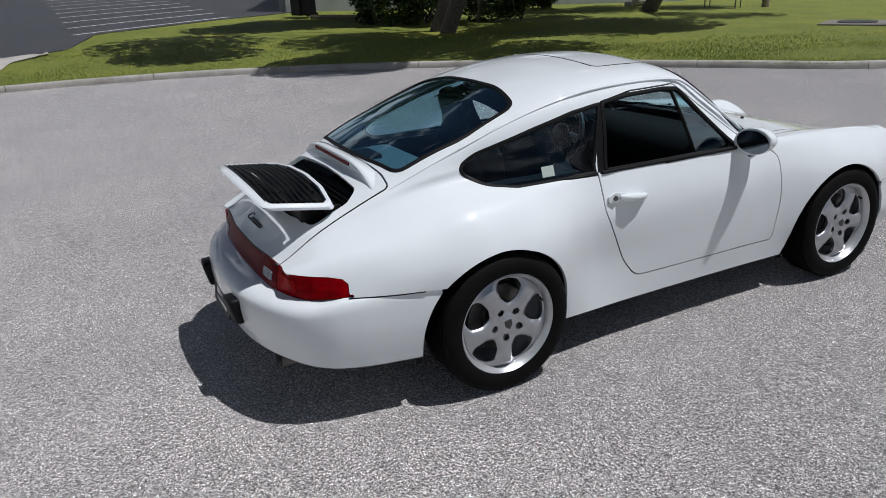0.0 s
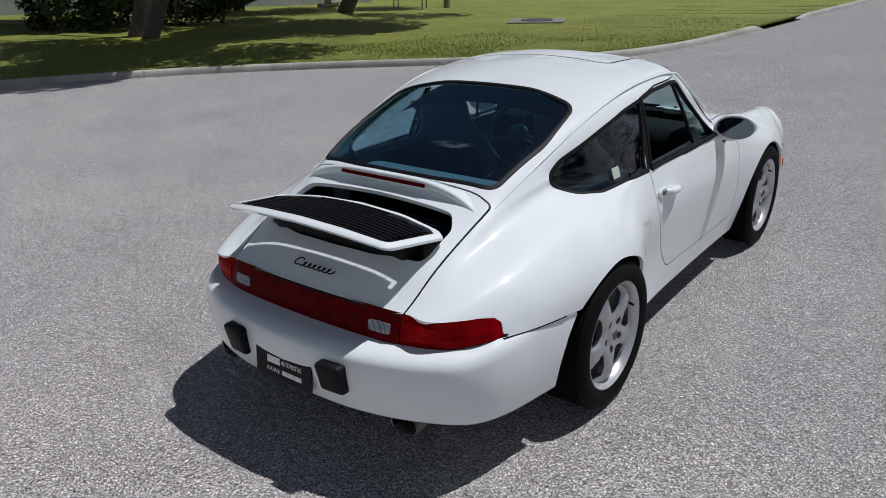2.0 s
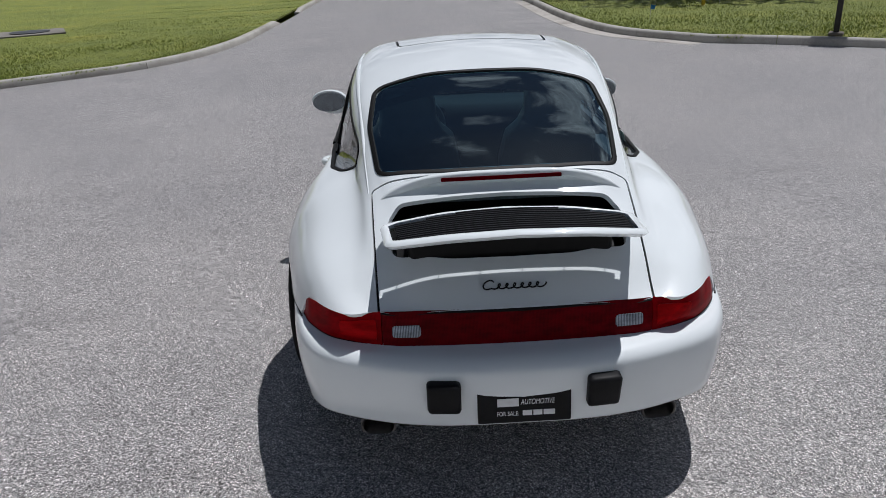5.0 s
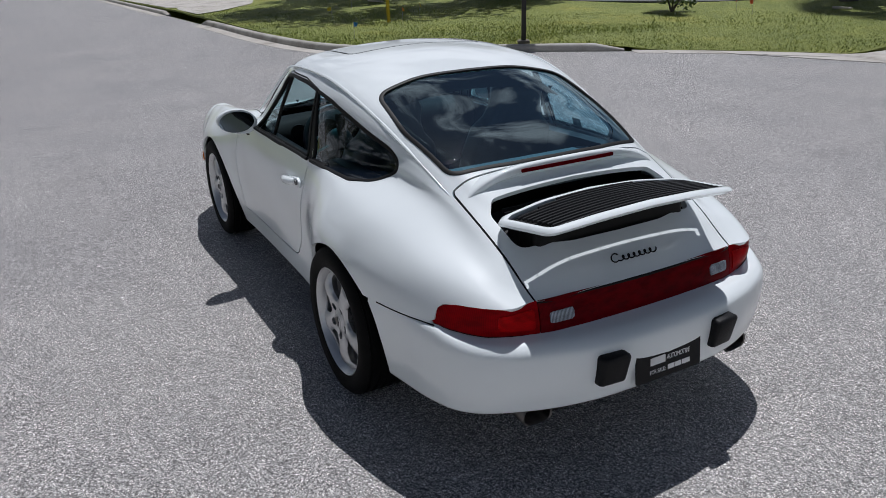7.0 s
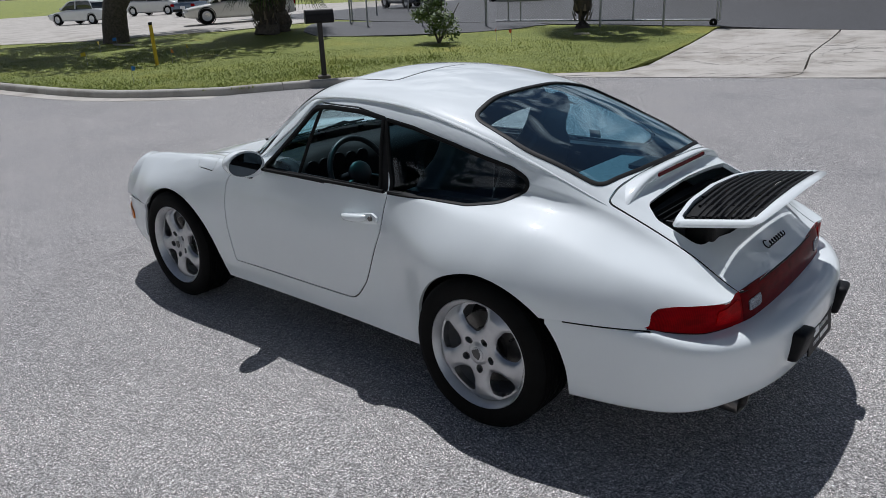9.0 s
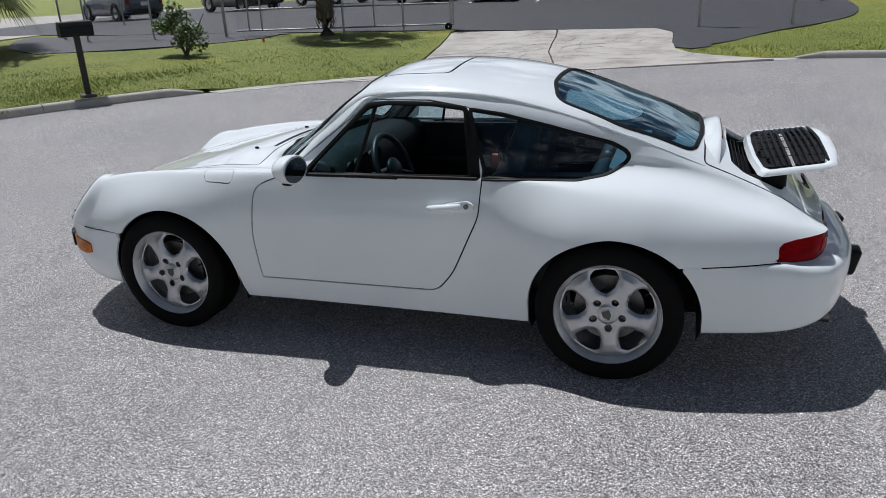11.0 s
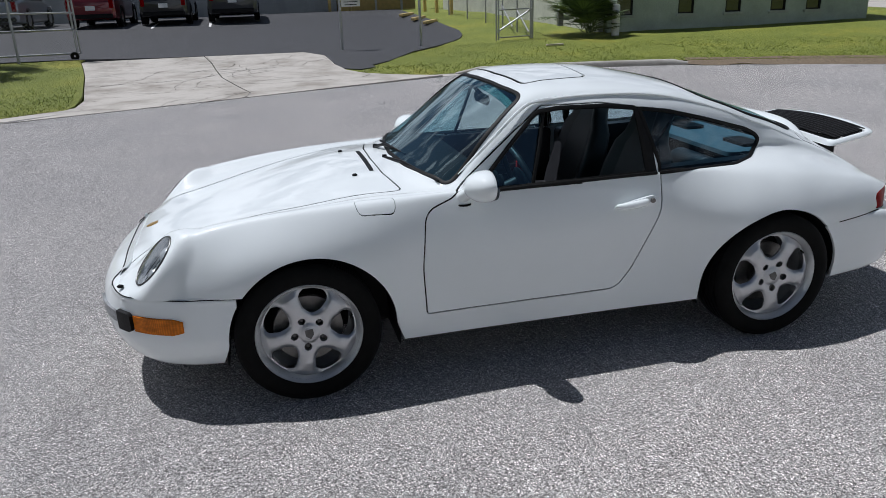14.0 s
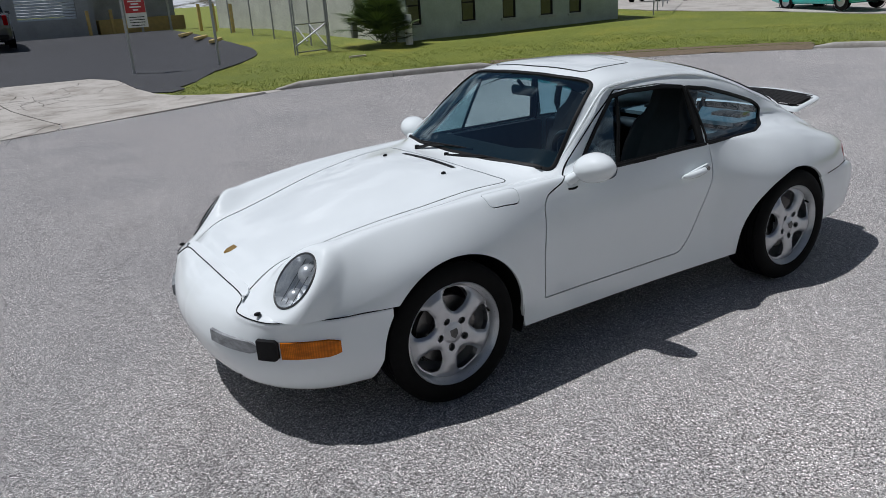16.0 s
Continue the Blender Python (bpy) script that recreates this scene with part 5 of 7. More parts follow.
        # washer jets
        for at, r in (((side * .284, 1.966, .884), .011), ((side * .556, 3.036, .557), .012)):
            bm = bmesh.new()
            bmesh.ops.create_uvsphere(bm, u_segments=12, v_segments=8, radius=r, matrix=Matrix.Translation(at) @ Matrix.Diagonal((.7, 1.2, .7, 1)))
            part("washer_jet", bm, BLACK, car, "", 60)
        # wiper
        bm = bmesh.new()
        base = (side * .0 + .10 + (.17 if side > 0 else -.12), 1.772, .897)
        tip = (-.50 + (.47 if side > 0 else 0), 1.655 + (.05 if side > 0 else 0), .935 - (0 if side > 0 else .030))
        mid = [(a + b) / 2 for a, b in zip(base, tip)]
        tube(bm, [base, (mid[0], mid[1] + .012, mid[2] + .022), tip], [.010, .008, .005], 6)
        tube(bm, [(tip[0] - .10, tip[1] - .02, tip[2] - .004), (tip[0], tip[1] + .004, tip[2]), (tip[0] + .30, tip[1] + .035, tip[2] - .006)], .006, 6)
        rod(bm, (base[0], base[1], base[2] - .03), (base[0], base[1], base[2] + .015), .016, .012, 10)
        part("wiper", bm, BLACK, car, "black windscreen wiper", 50)
        # jamb lines inside the opened lid
        bm = bmesh.new()
        box(bm, (side * .33, -.60, .79), (.012, .14, .08))
        part("lid_hinge", bm, DARKMETAL, car)
    # label in the rear side window
    bm = bmesh.new()
    slab(bm, [(.305, .880), (.370, .880), (.370, .925), (.305, .925)], 0, .002, lambda u, v, z: (np.interp(v, (.86, .98), (.655, .617)) * 1.012 - .012 + z, u, v))
    bmesh.ops.recalc_face_normals(bm, faces=bm.faces[:])
    part("window_label", bm, plain("pale_label", (.50, .58, .52), .6), car, "small pale green paper label in the window")
    # vent slot in front of the windscreen
    bm = bmesh.new()
    rows = []
    for u in np.linspace(-.242, .242, 25):
        z = .8935 - .0085 * (u / .242) ** 2
        rows.append([bm.verts.new((u, y, z + dz)) for y, dz in ((1.889, -.004), (1.886, .0016), (1.866, .0026), (1.863, -.003))])
    for a, b in zip(rows, rows[1:]):
        for j in range(3):
            bm.faces.new((a[j], a[j + 1], b[j + 1], b[j]))
    bmesh.ops.recalc_face_normals(bm, faces=bm.faces[:])
    part("cowl_vent", bm, BLACK, car, "black air slot before the windscreen")
    # hood emblem
    bm = bmesh.new()
    sh = closed(((-.022, -.030), (.022, -.030), (.022, .008), (0, .034), (-.022, .008)), .006)
    slab(bm, [tuple(p) for p in sh], 0, .004, lambda u, v, z: (u, 2.950 + v * .93, .6555 - v * .30 + z))
    part("hood_emblem", bm, plain("emblem_gold", (.45, .28, .08), .35, .8), car, "small gold and red shield emblem")
    # number plate holder
    bm = bmesh.new()
    o = closed(((-.147, -.064), (.147, -.064), (.147, .064), (-.147, .064)), .008)
    slab(bm, [tuple(p) for p in o], 0, .006, lambda u, v, z: (u, -1.026 - z + v * .10, .388 + v))
    bmesh.ops.recalc_face_normals(bm, faces=bm.faces[:])
    plate = part("number_plate", bm, BLACK, car, "black dealer plate with white print")
    for x0, x1, z0, z1 in ((-.085, -.018, -.006, .022), (-.006, .024, -.040, -.022), (.028, .056, -.040, -.022), (.060, .096, -.040, -.022)):
        bm = bmesh.new()
        slab(bm, [(x0, z0), (x1, z0), (x1, z1), (x0, z1)], .006, .0072, lambda u, v, z: (u, -1.026 - z + v * .10, .388 + v))
        bmesh.ops.recalc_face_normals(bm, faces=bm.faces[:])
        part("print_bar", bm, WHITE, plate)
    for words, size, x, z, squeeze, slant in (("FOR SALE:", .022, -.088, .349, .72, 0), ("AUTOMOTIVE", .027, -.012, .387, .62, .2)):
        cu = bpy.data.curves.new("print_text", "FONT")
        cu.body, cu.size, cu.extrude, cu.shear = words, size, .0004, slant
        tmp = bpy.data.objects.new("print_text", cu)
        me = bpy.data.meshes.new_from_object(tmp)
        me.materials.append(WHITE)
        bpy.data.objects.remove(tmp)
        txt = child("print_text", me, plate)
        txt.matrix_basis = Matrix.Translation((x, -1.0365 + (z - .349) * .1, z)) @ Matrix.Rotation(radians(90 - 5.7), 4, "X") @ Matrix.Diagonal((squeeze, 1, 1, 1))
    # script badge: a tall open bow, then a run of small loops, leaning forwards
    bm = bmesh.new()
    pts = [(-.088 + .017 * math.cos(a), .003 + .017 * math.sin(a)) for a in np.linspace(.6, 5.4, 18)]
    for t in np.linspace(0, 1, 90):
        a = 2 * math.pi * 6.5 * t - 2.2
        pts.append((-.068 + .160 * t + .0085 * math.cos(a), -.004 + .0095 * math.sin(a)))
    tube(bm, [(u + .35 * v, -.828 + v * .84, .7145 + v * .55 + .003) for u, v in pts], .0026, 6)
    part("script_badge", bm, BLACK, car, "black script badge")
    # brow above the engine grille, with the high brake light
    bm = bmesh.new()
    prev = None
    for x in np.linspace(-.468, .468, 73):
        u = abs(x / .468)
        zt = .872 + .120 * (1 - u ** 4)
        foot = np.interp(abs(x), (0, .2, .37, .44, .49), (.965, .961, .950, .930, .900))
        yr = -.434 + .012 * u ** 3
        ring = [bm.verts.new(p) for p in ((x, -.352, min(foot, zt - .002)), (x, -.382, foot * .35 + zt * .65 - .002), (x, yr + .018, zt), (x, yr + .004, zt - .003), (x, yr, zt - .009), (x, yr + .001, zt - .028), (x * .985, yr + .012, zt - .033), (x * .985, yr + .034, min(zt - .036, foot - .045)))]
        if prev:
            for j in range(7):
                bm.faces.new((prev[j], prev[j + 1], ring[j + 1], ring[j]))
        prev = ring
    bmesh.ops.recalc_face_normals(bm, faces=bm.faces[:])
    brow = part("rear_brow", bm, PAINT, car, "white raised brow above the engine grille", 60)
    bm = bmesh.new()
    o = closed(((-.215, .0), (.215, .0), (.215, .014), (-.215, .014)), .004)
    slab(bm, [tuple(p) for p in o], 0, .006, lambda u, v, z: (u, -.4325 - z, 0.9655 + v - .120 * (u / .468) ** 4))
    bmesh.ops.recalc_face_normals(bm, faces=bm.faces[:])
    part("high_brake_lamp", bm, DEEPRED, brow, "narrow red brake lamp")
    # engine bay under the lid's opening
    child("bay_floor", bay.mesh("bay_floor", BLACK, 0.002, -0.085), car, "dark engine bay")
    for j in range(12):
        y = -.478 - j * .0195
        bm = bmesh.new()
        zz = np.interp(y, (-.73, -.5, -.45), (.735, .868, .89)) - .035
        box(bm, (0, y, zz), (.66, .004, .018))
        part("bay_slat", bm, BLACK, car)
    bm = bmesh.new()
    o = closed(((-.345, -.60), (.345, -.60), (.34, -.712), (-.34, -.712)), .03)
    slab(bm, [tuple(p) for p in o], .70, .862)
    part("spoiler_bellows", bm, RUBBER, car, "black folding rubber bellows")
    # raised spoiler
    outer = closed(((0, -.555), (.22, -.562, .5), (.405, -.592, .05), (.432, -.612, .02), (.385, -.852, .05), (.2, -.872, .4), (0, -.876), (-.2, -.872, .4), (-.385, -.852, .05), (-.432, -.612, .02), (-.405, -.592, .05), (-.22, -.562, .5)), .3, 8)
    inner = closed(((0, -.578), (.22, -.585, .5), (.37, -.606, .03), (.402, -.628, .012), (.365, -.818, .03), (.2, -.832, .4), (0, -.836), (-.2, -.832, .4), (-.365, -.818, .03), (-.402, -.628, .012), (-.37, -.606, .03), (-.22, -.585, .5)), .3, 8)

    def wing(u, v, z):
        w = -.60 + (v + .60) * 1.15 if v < -.60 else v
        return (u * (1 + .06 * max(0, -.60 - v) / .27), w, .862 + .036 * (1 - (u / .43) ** 2) + .11 * (-.60 - w) + z)

    bm = bmesh.new()
    n = len(outer)
    rows = []
    for line, z in ((inner, -.012), (inner, .002), (inner * .75 + outer * .25, .006), (inner * .2 + outer * .8, .004), (outer, -.006), (outer * .985, -.020), (inner, -.022)):
        rows.append([bm.verts.new(wing(u, v, z)) for u, v in line])
    for a, b in zip(rows, rows[1:]):
        for j in range(n):
            bm.faces.new((a[j], a[(j + 1) % n], b[(j + 1) % n], b[j]))
    bmesh.ops.recalc_face_normals(bm, faces=bm.faces[:])
    sp = part("spoiler", bm, PAINT, car, "white raised spoiler with black slatted grille", 50)
    cut = lambda v: .402 - .037 * (-.628 - v) / .19
    top, low = [tuple(p) for p in inner if p[1] > -.70], [tuple(p) for p in inner if p[1] < -.77]
    right = [p for p in top if p[0] >= 0]
    left_ = [p for p in top if p[0] < 0]
    for o in (sorted(right) + [(cut(-.714), -.714), (-cut(-.714), -.714)] + sorted(left_), [(cut(-.731), -.731)] + sorted(low, reverse=True) + [(-cut(-.731), -.731)]):
        bm = bmesh.new()
        bm.faces.new([bm.verts.new(wing(u, v, -.019)) for u, v in o])
        bmesh.ops.triangulate(bm, faces=bm.faces[:])
        part("spoiler_base", bm, RUBBER, sp)
    for u in (-.33, -.20, -.067, .067, .20, .33):
        bm = bmesh.new()
        tube(bm, [wing(u, v, -.0165) for v in np.linspace(-.61, -.826, 8)], .002, 6)
        part("spoiler_rib", bm, BLACK, sp)
    for j in range(11):
        bm = bmesh.new()
        v0 = -.822 + j * .0213
        half = .345 + .040 * j / 10
        if j > 8:
            half = .375 - (j - 8) * .10
        pts = []
        for u in np.linspace(-half, half, 24):
            v = v0 - .0 + .018 * (1 - (u / .40) ** 2) * (j / 10) - .006
            pts.append(wing(u, v, .001))
        tube(bm, pts, .0068, 6, .9)
        part("spoiler_slat", bm, BLACK, sp)


fittings(car, bay)


# ---- the car's inside ----
def cabin(car):
    bm = bmesh.new()
    box(bm, (0, .95, .30), (1.30, 1.5, .03))
    box(bm, (0, .95, .36), (.24, 1.4, .16), .03)
    part("carpet", bm, CARPET, car, "black carpet")
    for side in (1, -1):
        bm = bmesh.new()
        pts = closed(((1.70, .32), (.60, .32), (.58, .855), (1.50, .855), (1.66, .80)), .03)
        slab(bm, [tuple(p) for p in pts], .625, .655, lambda u, v, z: (side * z, u, v))
        box(bm, (side * .60, 1.1, .62), (.07, .62, .06), .02)
        bmesh.ops.recalc_face_normals(bm, faces=bm.faces[:])
        part("door_card", bm, LEATHER, car, "black leather door lining")
        bm = bmesh.new()
        pts = closed(((.57, .32), (-.05, .32), (-.20, .80), (.02, .87), (.57, .86)), .03)
        slab(bm, [tuple(p) for p in pts], .53, .60, lambda u, v, z: (side * z, u, v))
        bmesh.ops.recalc_face_normals(bm, faces=bm.faces[:])
        part("rear_lining", bm, LEATHER, car)
        seat = part("front_seat", seat_shape(side), LEATHER, car, "black leather front seat with headrest", 60)
        bm = bmesh.new()
        for j in range(4):
            tube(bm, [(side * .33 - .09 + .06 * j, .565 - .02, .62), (side * .33 - .09 + .06 * j, .48, .85)], .006, 6)
        part("seat_seam", bm, RUBBER, seat)
        bm = bmesh.new()
        tube(bm, catmull([(side * .565, .47, 1.08), (side * .54, .52, .95), (side * .50, .50, .70), (side * .48, .62, .42)], 14), .022, 8, .12)
        part("seat_belt", bm, RUBBER, car)
        bm = bmesh.new()
        box(bm, (side * .26, .20, .50), (.42, .30, .12), .04)
        m = Matrix.Translation((side * .26, .05, .66)) @ Matrix.Rotation(radians(-24), 4, "X")
        box(bm, (0, 0, 0), (.42, .09, .36), .035, m)
        part("rear_seat", bm, LEATHER, car, "small black leather rear seat", 60)
        bm = bmesh.new()
        o = closed(((-.10, -.06), (.10, -.06), (.10, .06), (-.10, .06)), .02)
        slab(bm, [(u + side * .27, v - .16) for u, v in o], .868, .885)
        part("shelf_speaker", bm, BLACK, car, "black speaker cover")
    bm = bmesh.new()
    o = closed(((-.46, .05), (.46, .05), (.43, -.33), (-.43, -.33)), .05)
    slab(bm, [tuple(p) for p in o], .845, .868)
    part("parcel_shelf", bm, plain("grey_shelf_carpet", (.13, .165, .185), .95, 0, 0, .25, 80, .002, 500), car, "grey carpeted parcel shelf")
    bm = bmesh.new()
    box(bm, (0, -.02, .60), (1.05, .02, .52))
    part("rear_bulkhead", bm, CARPET, car)
    bm = bmesh.new()
    rows = []
    for x in np.linspace(-.62, .62, 25):
        k = 1 - (x / .62) ** 2 * .18
        hump = .03 * math.exp(-((x + .33) / .17) ** 2)
        fr = 1.70 - .10 * (x / .62) ** 2
        rows.append([bm.verts.new((x, y, z)) for y, z in ((fr, .868), (1.52, .885 + hump * .4), (1.42, .888 + hump), (1.345, .87 + hump), (1.31, .80), (1.33, .66), (1.40, .52), (1.62, .40))])
    for a, b in zip(rows, rows[1:]):
        for j in range(7):
            bm.faces.new((a[j], a[j + 1], b[j + 1], b[j]))
    bmesh.ops.recalc_face_normals(bm, faces=bm.faces[:])
    dash = part("dashboard", bm, DASH, car, "dark dashboard", 60)
    for x in (-.50, -.42, -.33, -.24, -.16):
        bm = bmesh.new()
        rod(bm, (x, 1.312, .835), (x, 1.300, .835), .042 if x != -.33 else .052, None, 24)
        part("gauge", bm, BLACK, dash)
    bm = bmesh.new()
    c = Matrix.Translation((-.33, 1.14, .80)) @ Matrix.Rotation(radians(68), 4, "X")
    tube(bm, [c @ Vector((.185 * math.cos(t), .185 * math.sin(t), 0)) for t in np.linspace(0, 2 * math.pi, 41)], .015, 10)
    for a in (200, 340, 250, 290):
        tube(bm, [c @ Vector((.05 * math.cos(radians(a)), .05 * math.sin(radians(a)), .0)), c @ Vector((.18 * math.cos(radians(a)), .18 * math.sin(radians(a)), 0))], .014, 8, .5)
    bmesh.ops.create_uvsphere(bm, u_segments=16, v_segments=10, radius=1, matrix=c @ Matrix.Diagonal((.075, .065, .025, 1)))
    rod(bm, c @ Vector((0, 0, 0)), (-.33, 1.34, .72), .025, .03, 12)
    part("steering_wheel", bm, LEATHER, car, "black four-spoke steering wheel", 60)
    bm = bmesh.new()
    box(bm, (0, 1.235, 1.165), (.20, .03, .055), .015)
    rod(bm, (0, 1.235, 1.18), (0, 1.275, 1.225), .012, .01, 8)
    part("rear_view_mirror", bm, BLACK, car, "black interior mirror", 50)
    bm = bmesh.new()
    box(bm, (.525, .826, .640), (.03, .05, .09), .008)
    part("belt_buckle", bm, plain("red_buckle", (.5, .03, .03), .5), car, "red and white seat belt buckle")
    # lining under the roof
    bm = bmesh.new()
    rows = []
    for y in np.linspace(.30, 1.19, 12):
        zc = float(np.interp(y, (.3, .5, .7, .9, 1.05, 1.19), (1.15, 1.21, 1.245, 1.26, 1.258, 1.225)))
        rows.append([bm.verts.new((x, y, zc - .09 * (abs(x) / .5) ** 2.2)) for x in np.linspace(-.50, .50, 15)])
    for a, b in zip(rows, rows[1:]):
        for j in range(14):
            bm.faces.new((a[j], a[j + 1], b[j + 1], b[j]))
    part("headlining", bm, CARPET, car, "black roof lining", 60)


def seat_shape(side):
    bm = bmesh.new()
    x = side * .33
    box(bm, (x, .86, .44), (.46, .50, .13), .045)
    for k in (-1, 1):
        box(bm, (x + k * .20, .86, .485), (.075, .46, .11), .03)
    m = Matrix.Translation((x, .60, .50)) @ Matrix.Rotation(radians(17), 4, "X")
    prev = None
    for h, w, t, off in ((-.06, .22, .07, 0), (.10, .235, .075, 0), (.28, .235, .07, 0), (.42, .21, .06, .0), (.48, .155, .052, .0), (.54, .13, .05, .0), (.62, .128, .048, .0), (.67, .10, .035, .0), (.685, .04, .012, 0)):
        pts = closed(((-w, -t), (w, -t), (w, t * 1.1), (w * .55, t * .55), (-w * .55, t * .55), (-w, t * 1.1)), .03, 4)
        ring_ = [bm.verts.new(m @ Vector((u, v, h))) for u, v in pts]
        if prev:
            n = len(ring_)
            for j in range(n):
                bm.faces.new((prev[j], prev[(j + 1) % n], ring_[(j + 1) % n], ring_[j]))
        else:
            bm.faces.new(ring_[::-1])
        prev = ring_
    bm.faces.new(prev)
    return bm


cabin(car)


# ---- plants ----
def leaf_mat(name, dark, light):
    m, nt, p = nodes_of(name)
    geo = nt.nodes.new("ShaderNodeNewGeometry")
    c = ramp(nt, geo.outputs["Random Per Island"], ((0.0, dark), (1.0, light)))
    nt.links.new(c, p.inputs["Base Color"])
    p.inputs["Roughness"].default_value = 0.5
    return m


LEAF = leaf_mat("tree_leaves", (.010, .022, .006), (.055, .095, .018))
BUSHLEAF = leaf_mat("shrub_leaves", (.035, .075, .015), (.16, .22, .06))
PALMLEAF = leaf_mat("palm_leaves", (.030, .060, .018), (.12, .17, .05))
DRYLEAF = leaf_mat("dry_palm_boots", (.08, .06, .045), (.24, .19, .14))
BARK = plain("grey_bark", (.10, .085, .07), .9, 0, 0, .45, 14, .02, 40)


def leaves(bm, centre, size, count, length, rng):
    """Small folded leaves scattered through an uneven lump."""
    for _ in range(count):
        d = Vector((rng.gauss(0, 1), rng.gauss(0, 1), rng.gauss(0, 1))).normalized()
        r = rng.random() ** .45
        p = Vector(centre) + Vector((d.x * size[0] * r, d.y * size[1] * r, d.z * size[2] * r))
        a = Vector((rng.uniform(-1, 1), rng.uniform(-1, 1), rng.uniform(-.8, .5))).normalized()
        b = a.cross(Vector((rng.uniform(-1, 1), rng.uniform(-1, 1), 1))).normalized()
        ln = length * rng.uniform(.6, 1.3)
        v = [bm.verts.new(p + a * ln * s + b * ln * w) for s, w in ((-.5, 0), (0, .24), (.5, 0), (0, -.24))]
        bm.faces.new(v)


def limb(bm, a, b, r0, r1, rng, n=6):
    pts = []
    for i in range(n + 1):
        t = i / n
        j = Vector((rng.uniform(-1, 1), rng.uniform(-1, 1), 0)) * r0 * .5 * math.sin(math.pi * t)
        pts.append(Vector(a).lerp(Vector(b), t) + j)
    tube(bm, pts, list(np.linspace(r0, r1, n + 1)), 9)


def tree(x, y, h, r, crown, seed, lean=(0, 0), label="large broad shade tree with dense dark crown", stems=1, count=5200, leaf=.30, clear=.3):
    rng = random.Random(seed)
    z = rise(x, y)
    t = thing("tree", (x, y, z - .05), 0, label, "tree")
    bm = bmesh.new()
    tops = []
    for s in range(stems):
        ox = (s - (stems - 1) / 2) * r * 3.2
        top = (lean[0] + ox * 2, lean[1], h * .5)
        limb(bm, (ox, 0, 0), top, r * 1.25, r * .6, rng, 8)
        for k in range(6):
            a = rng.uniform(0, 6.28)
            e = (top[0] + crown[0] * .6 * math.cos(a), top[1] + crown[1] * .6 * math.sin(a), h * rng.uniform(.6, .85))
            limb(bm, top, e, r * .45, r * .1, rng, 4)
    part("trunk", bm, BARK, t, "", 70)
    bm = bmesh.new()
    lumps = 26
    for _ in range(lumps):
        a, q = rng.uniform(0, 6.28), rng.random() ** .5
        c = (lean[0] + crown[0] * q * math.cos(a), lean[1] + crown[1] * q * math.sin(a), h * (clear + .18) + rng.uniform(0, h * .55) * (1 - .5 * q))
        s = rng.uniform(.22, .36)
        leaves(bm, c, (crown[0] * s, crown[1] * s, h * .10), count // lumps, leaf, rng)
    part("crown", bm, LEAF, t)
    return t


def bush(x, y, size, count, leaf, seed, mat, label, stems=5):
    rng = random.Random(seed)
    b = thing("shrub", (x, y, rise(x, y) - .03), 0, label, "shrub")
    bm = bmesh.new()
    for _ in range(stems):
        a = rng.uniform(0, 6.28)
        limb(bm, (0, 0, 0), (size[0] * .6 * math.cos(a), size[1] * .6 * math.sin(a), size[2] * rng.uniform(.6, .95)), .03, .008, rng, 4)
    part("stems", bm, BARK, b)
    bm = bmesh.new()
    for _ in range(14):
        a, q, u = rng.uniform(0, 6.28), rng.random() ** .5, rng.random()
        k = math.sqrt(max(.08, 1 - (2 * u - .9) ** 2 * .8))
        leaves(bm, (size[0] * .7 * q * k * math.cos(a), size[1] * .7 * q * k * math.sin(a), size[2] * (.12 + .82 * u)), (size[0] * .33, size[1] * .33, size[2] * .17), count // 14, leaf, rng)
    part("foliage", bm, mat, b)
    return b


def fan_leaf(bm, base, d, length, spread, n, rng, droop):
    """A stalk with a fan of long pointed blades."""
    d = Vector(d).normalized()
    tip = Vector(base) + d * length
    tube(bm, [base, Vector(base).lerp(tip, .5) + Vector((0, 0, .05)), tip], [.014, .011, .008], 5)
    side = d.cross(Vector((0, 0, 1))).normalized()
    up = side.cross(d)
    for i in range(n):
        a = (i / (n - 1) - .5) * spread
        e = d * math.cos(a) + side * math.sin(a)
        ln = length * .85 * (1 - .25 * abs(a) / spread)
        m = tip + e * ln * .5 + up * .02
        q = tip + e * ln - Vector((0, 0, droop * ln * rng.uniform(.6, 1.3)))
        w = up.cross(e).normalized() * .028
        v = [bm.verts.new(p) for p in (tip, m + w, q, m - w)]
        bm.faces.new((v[0], v[1], v[2], v[3]))


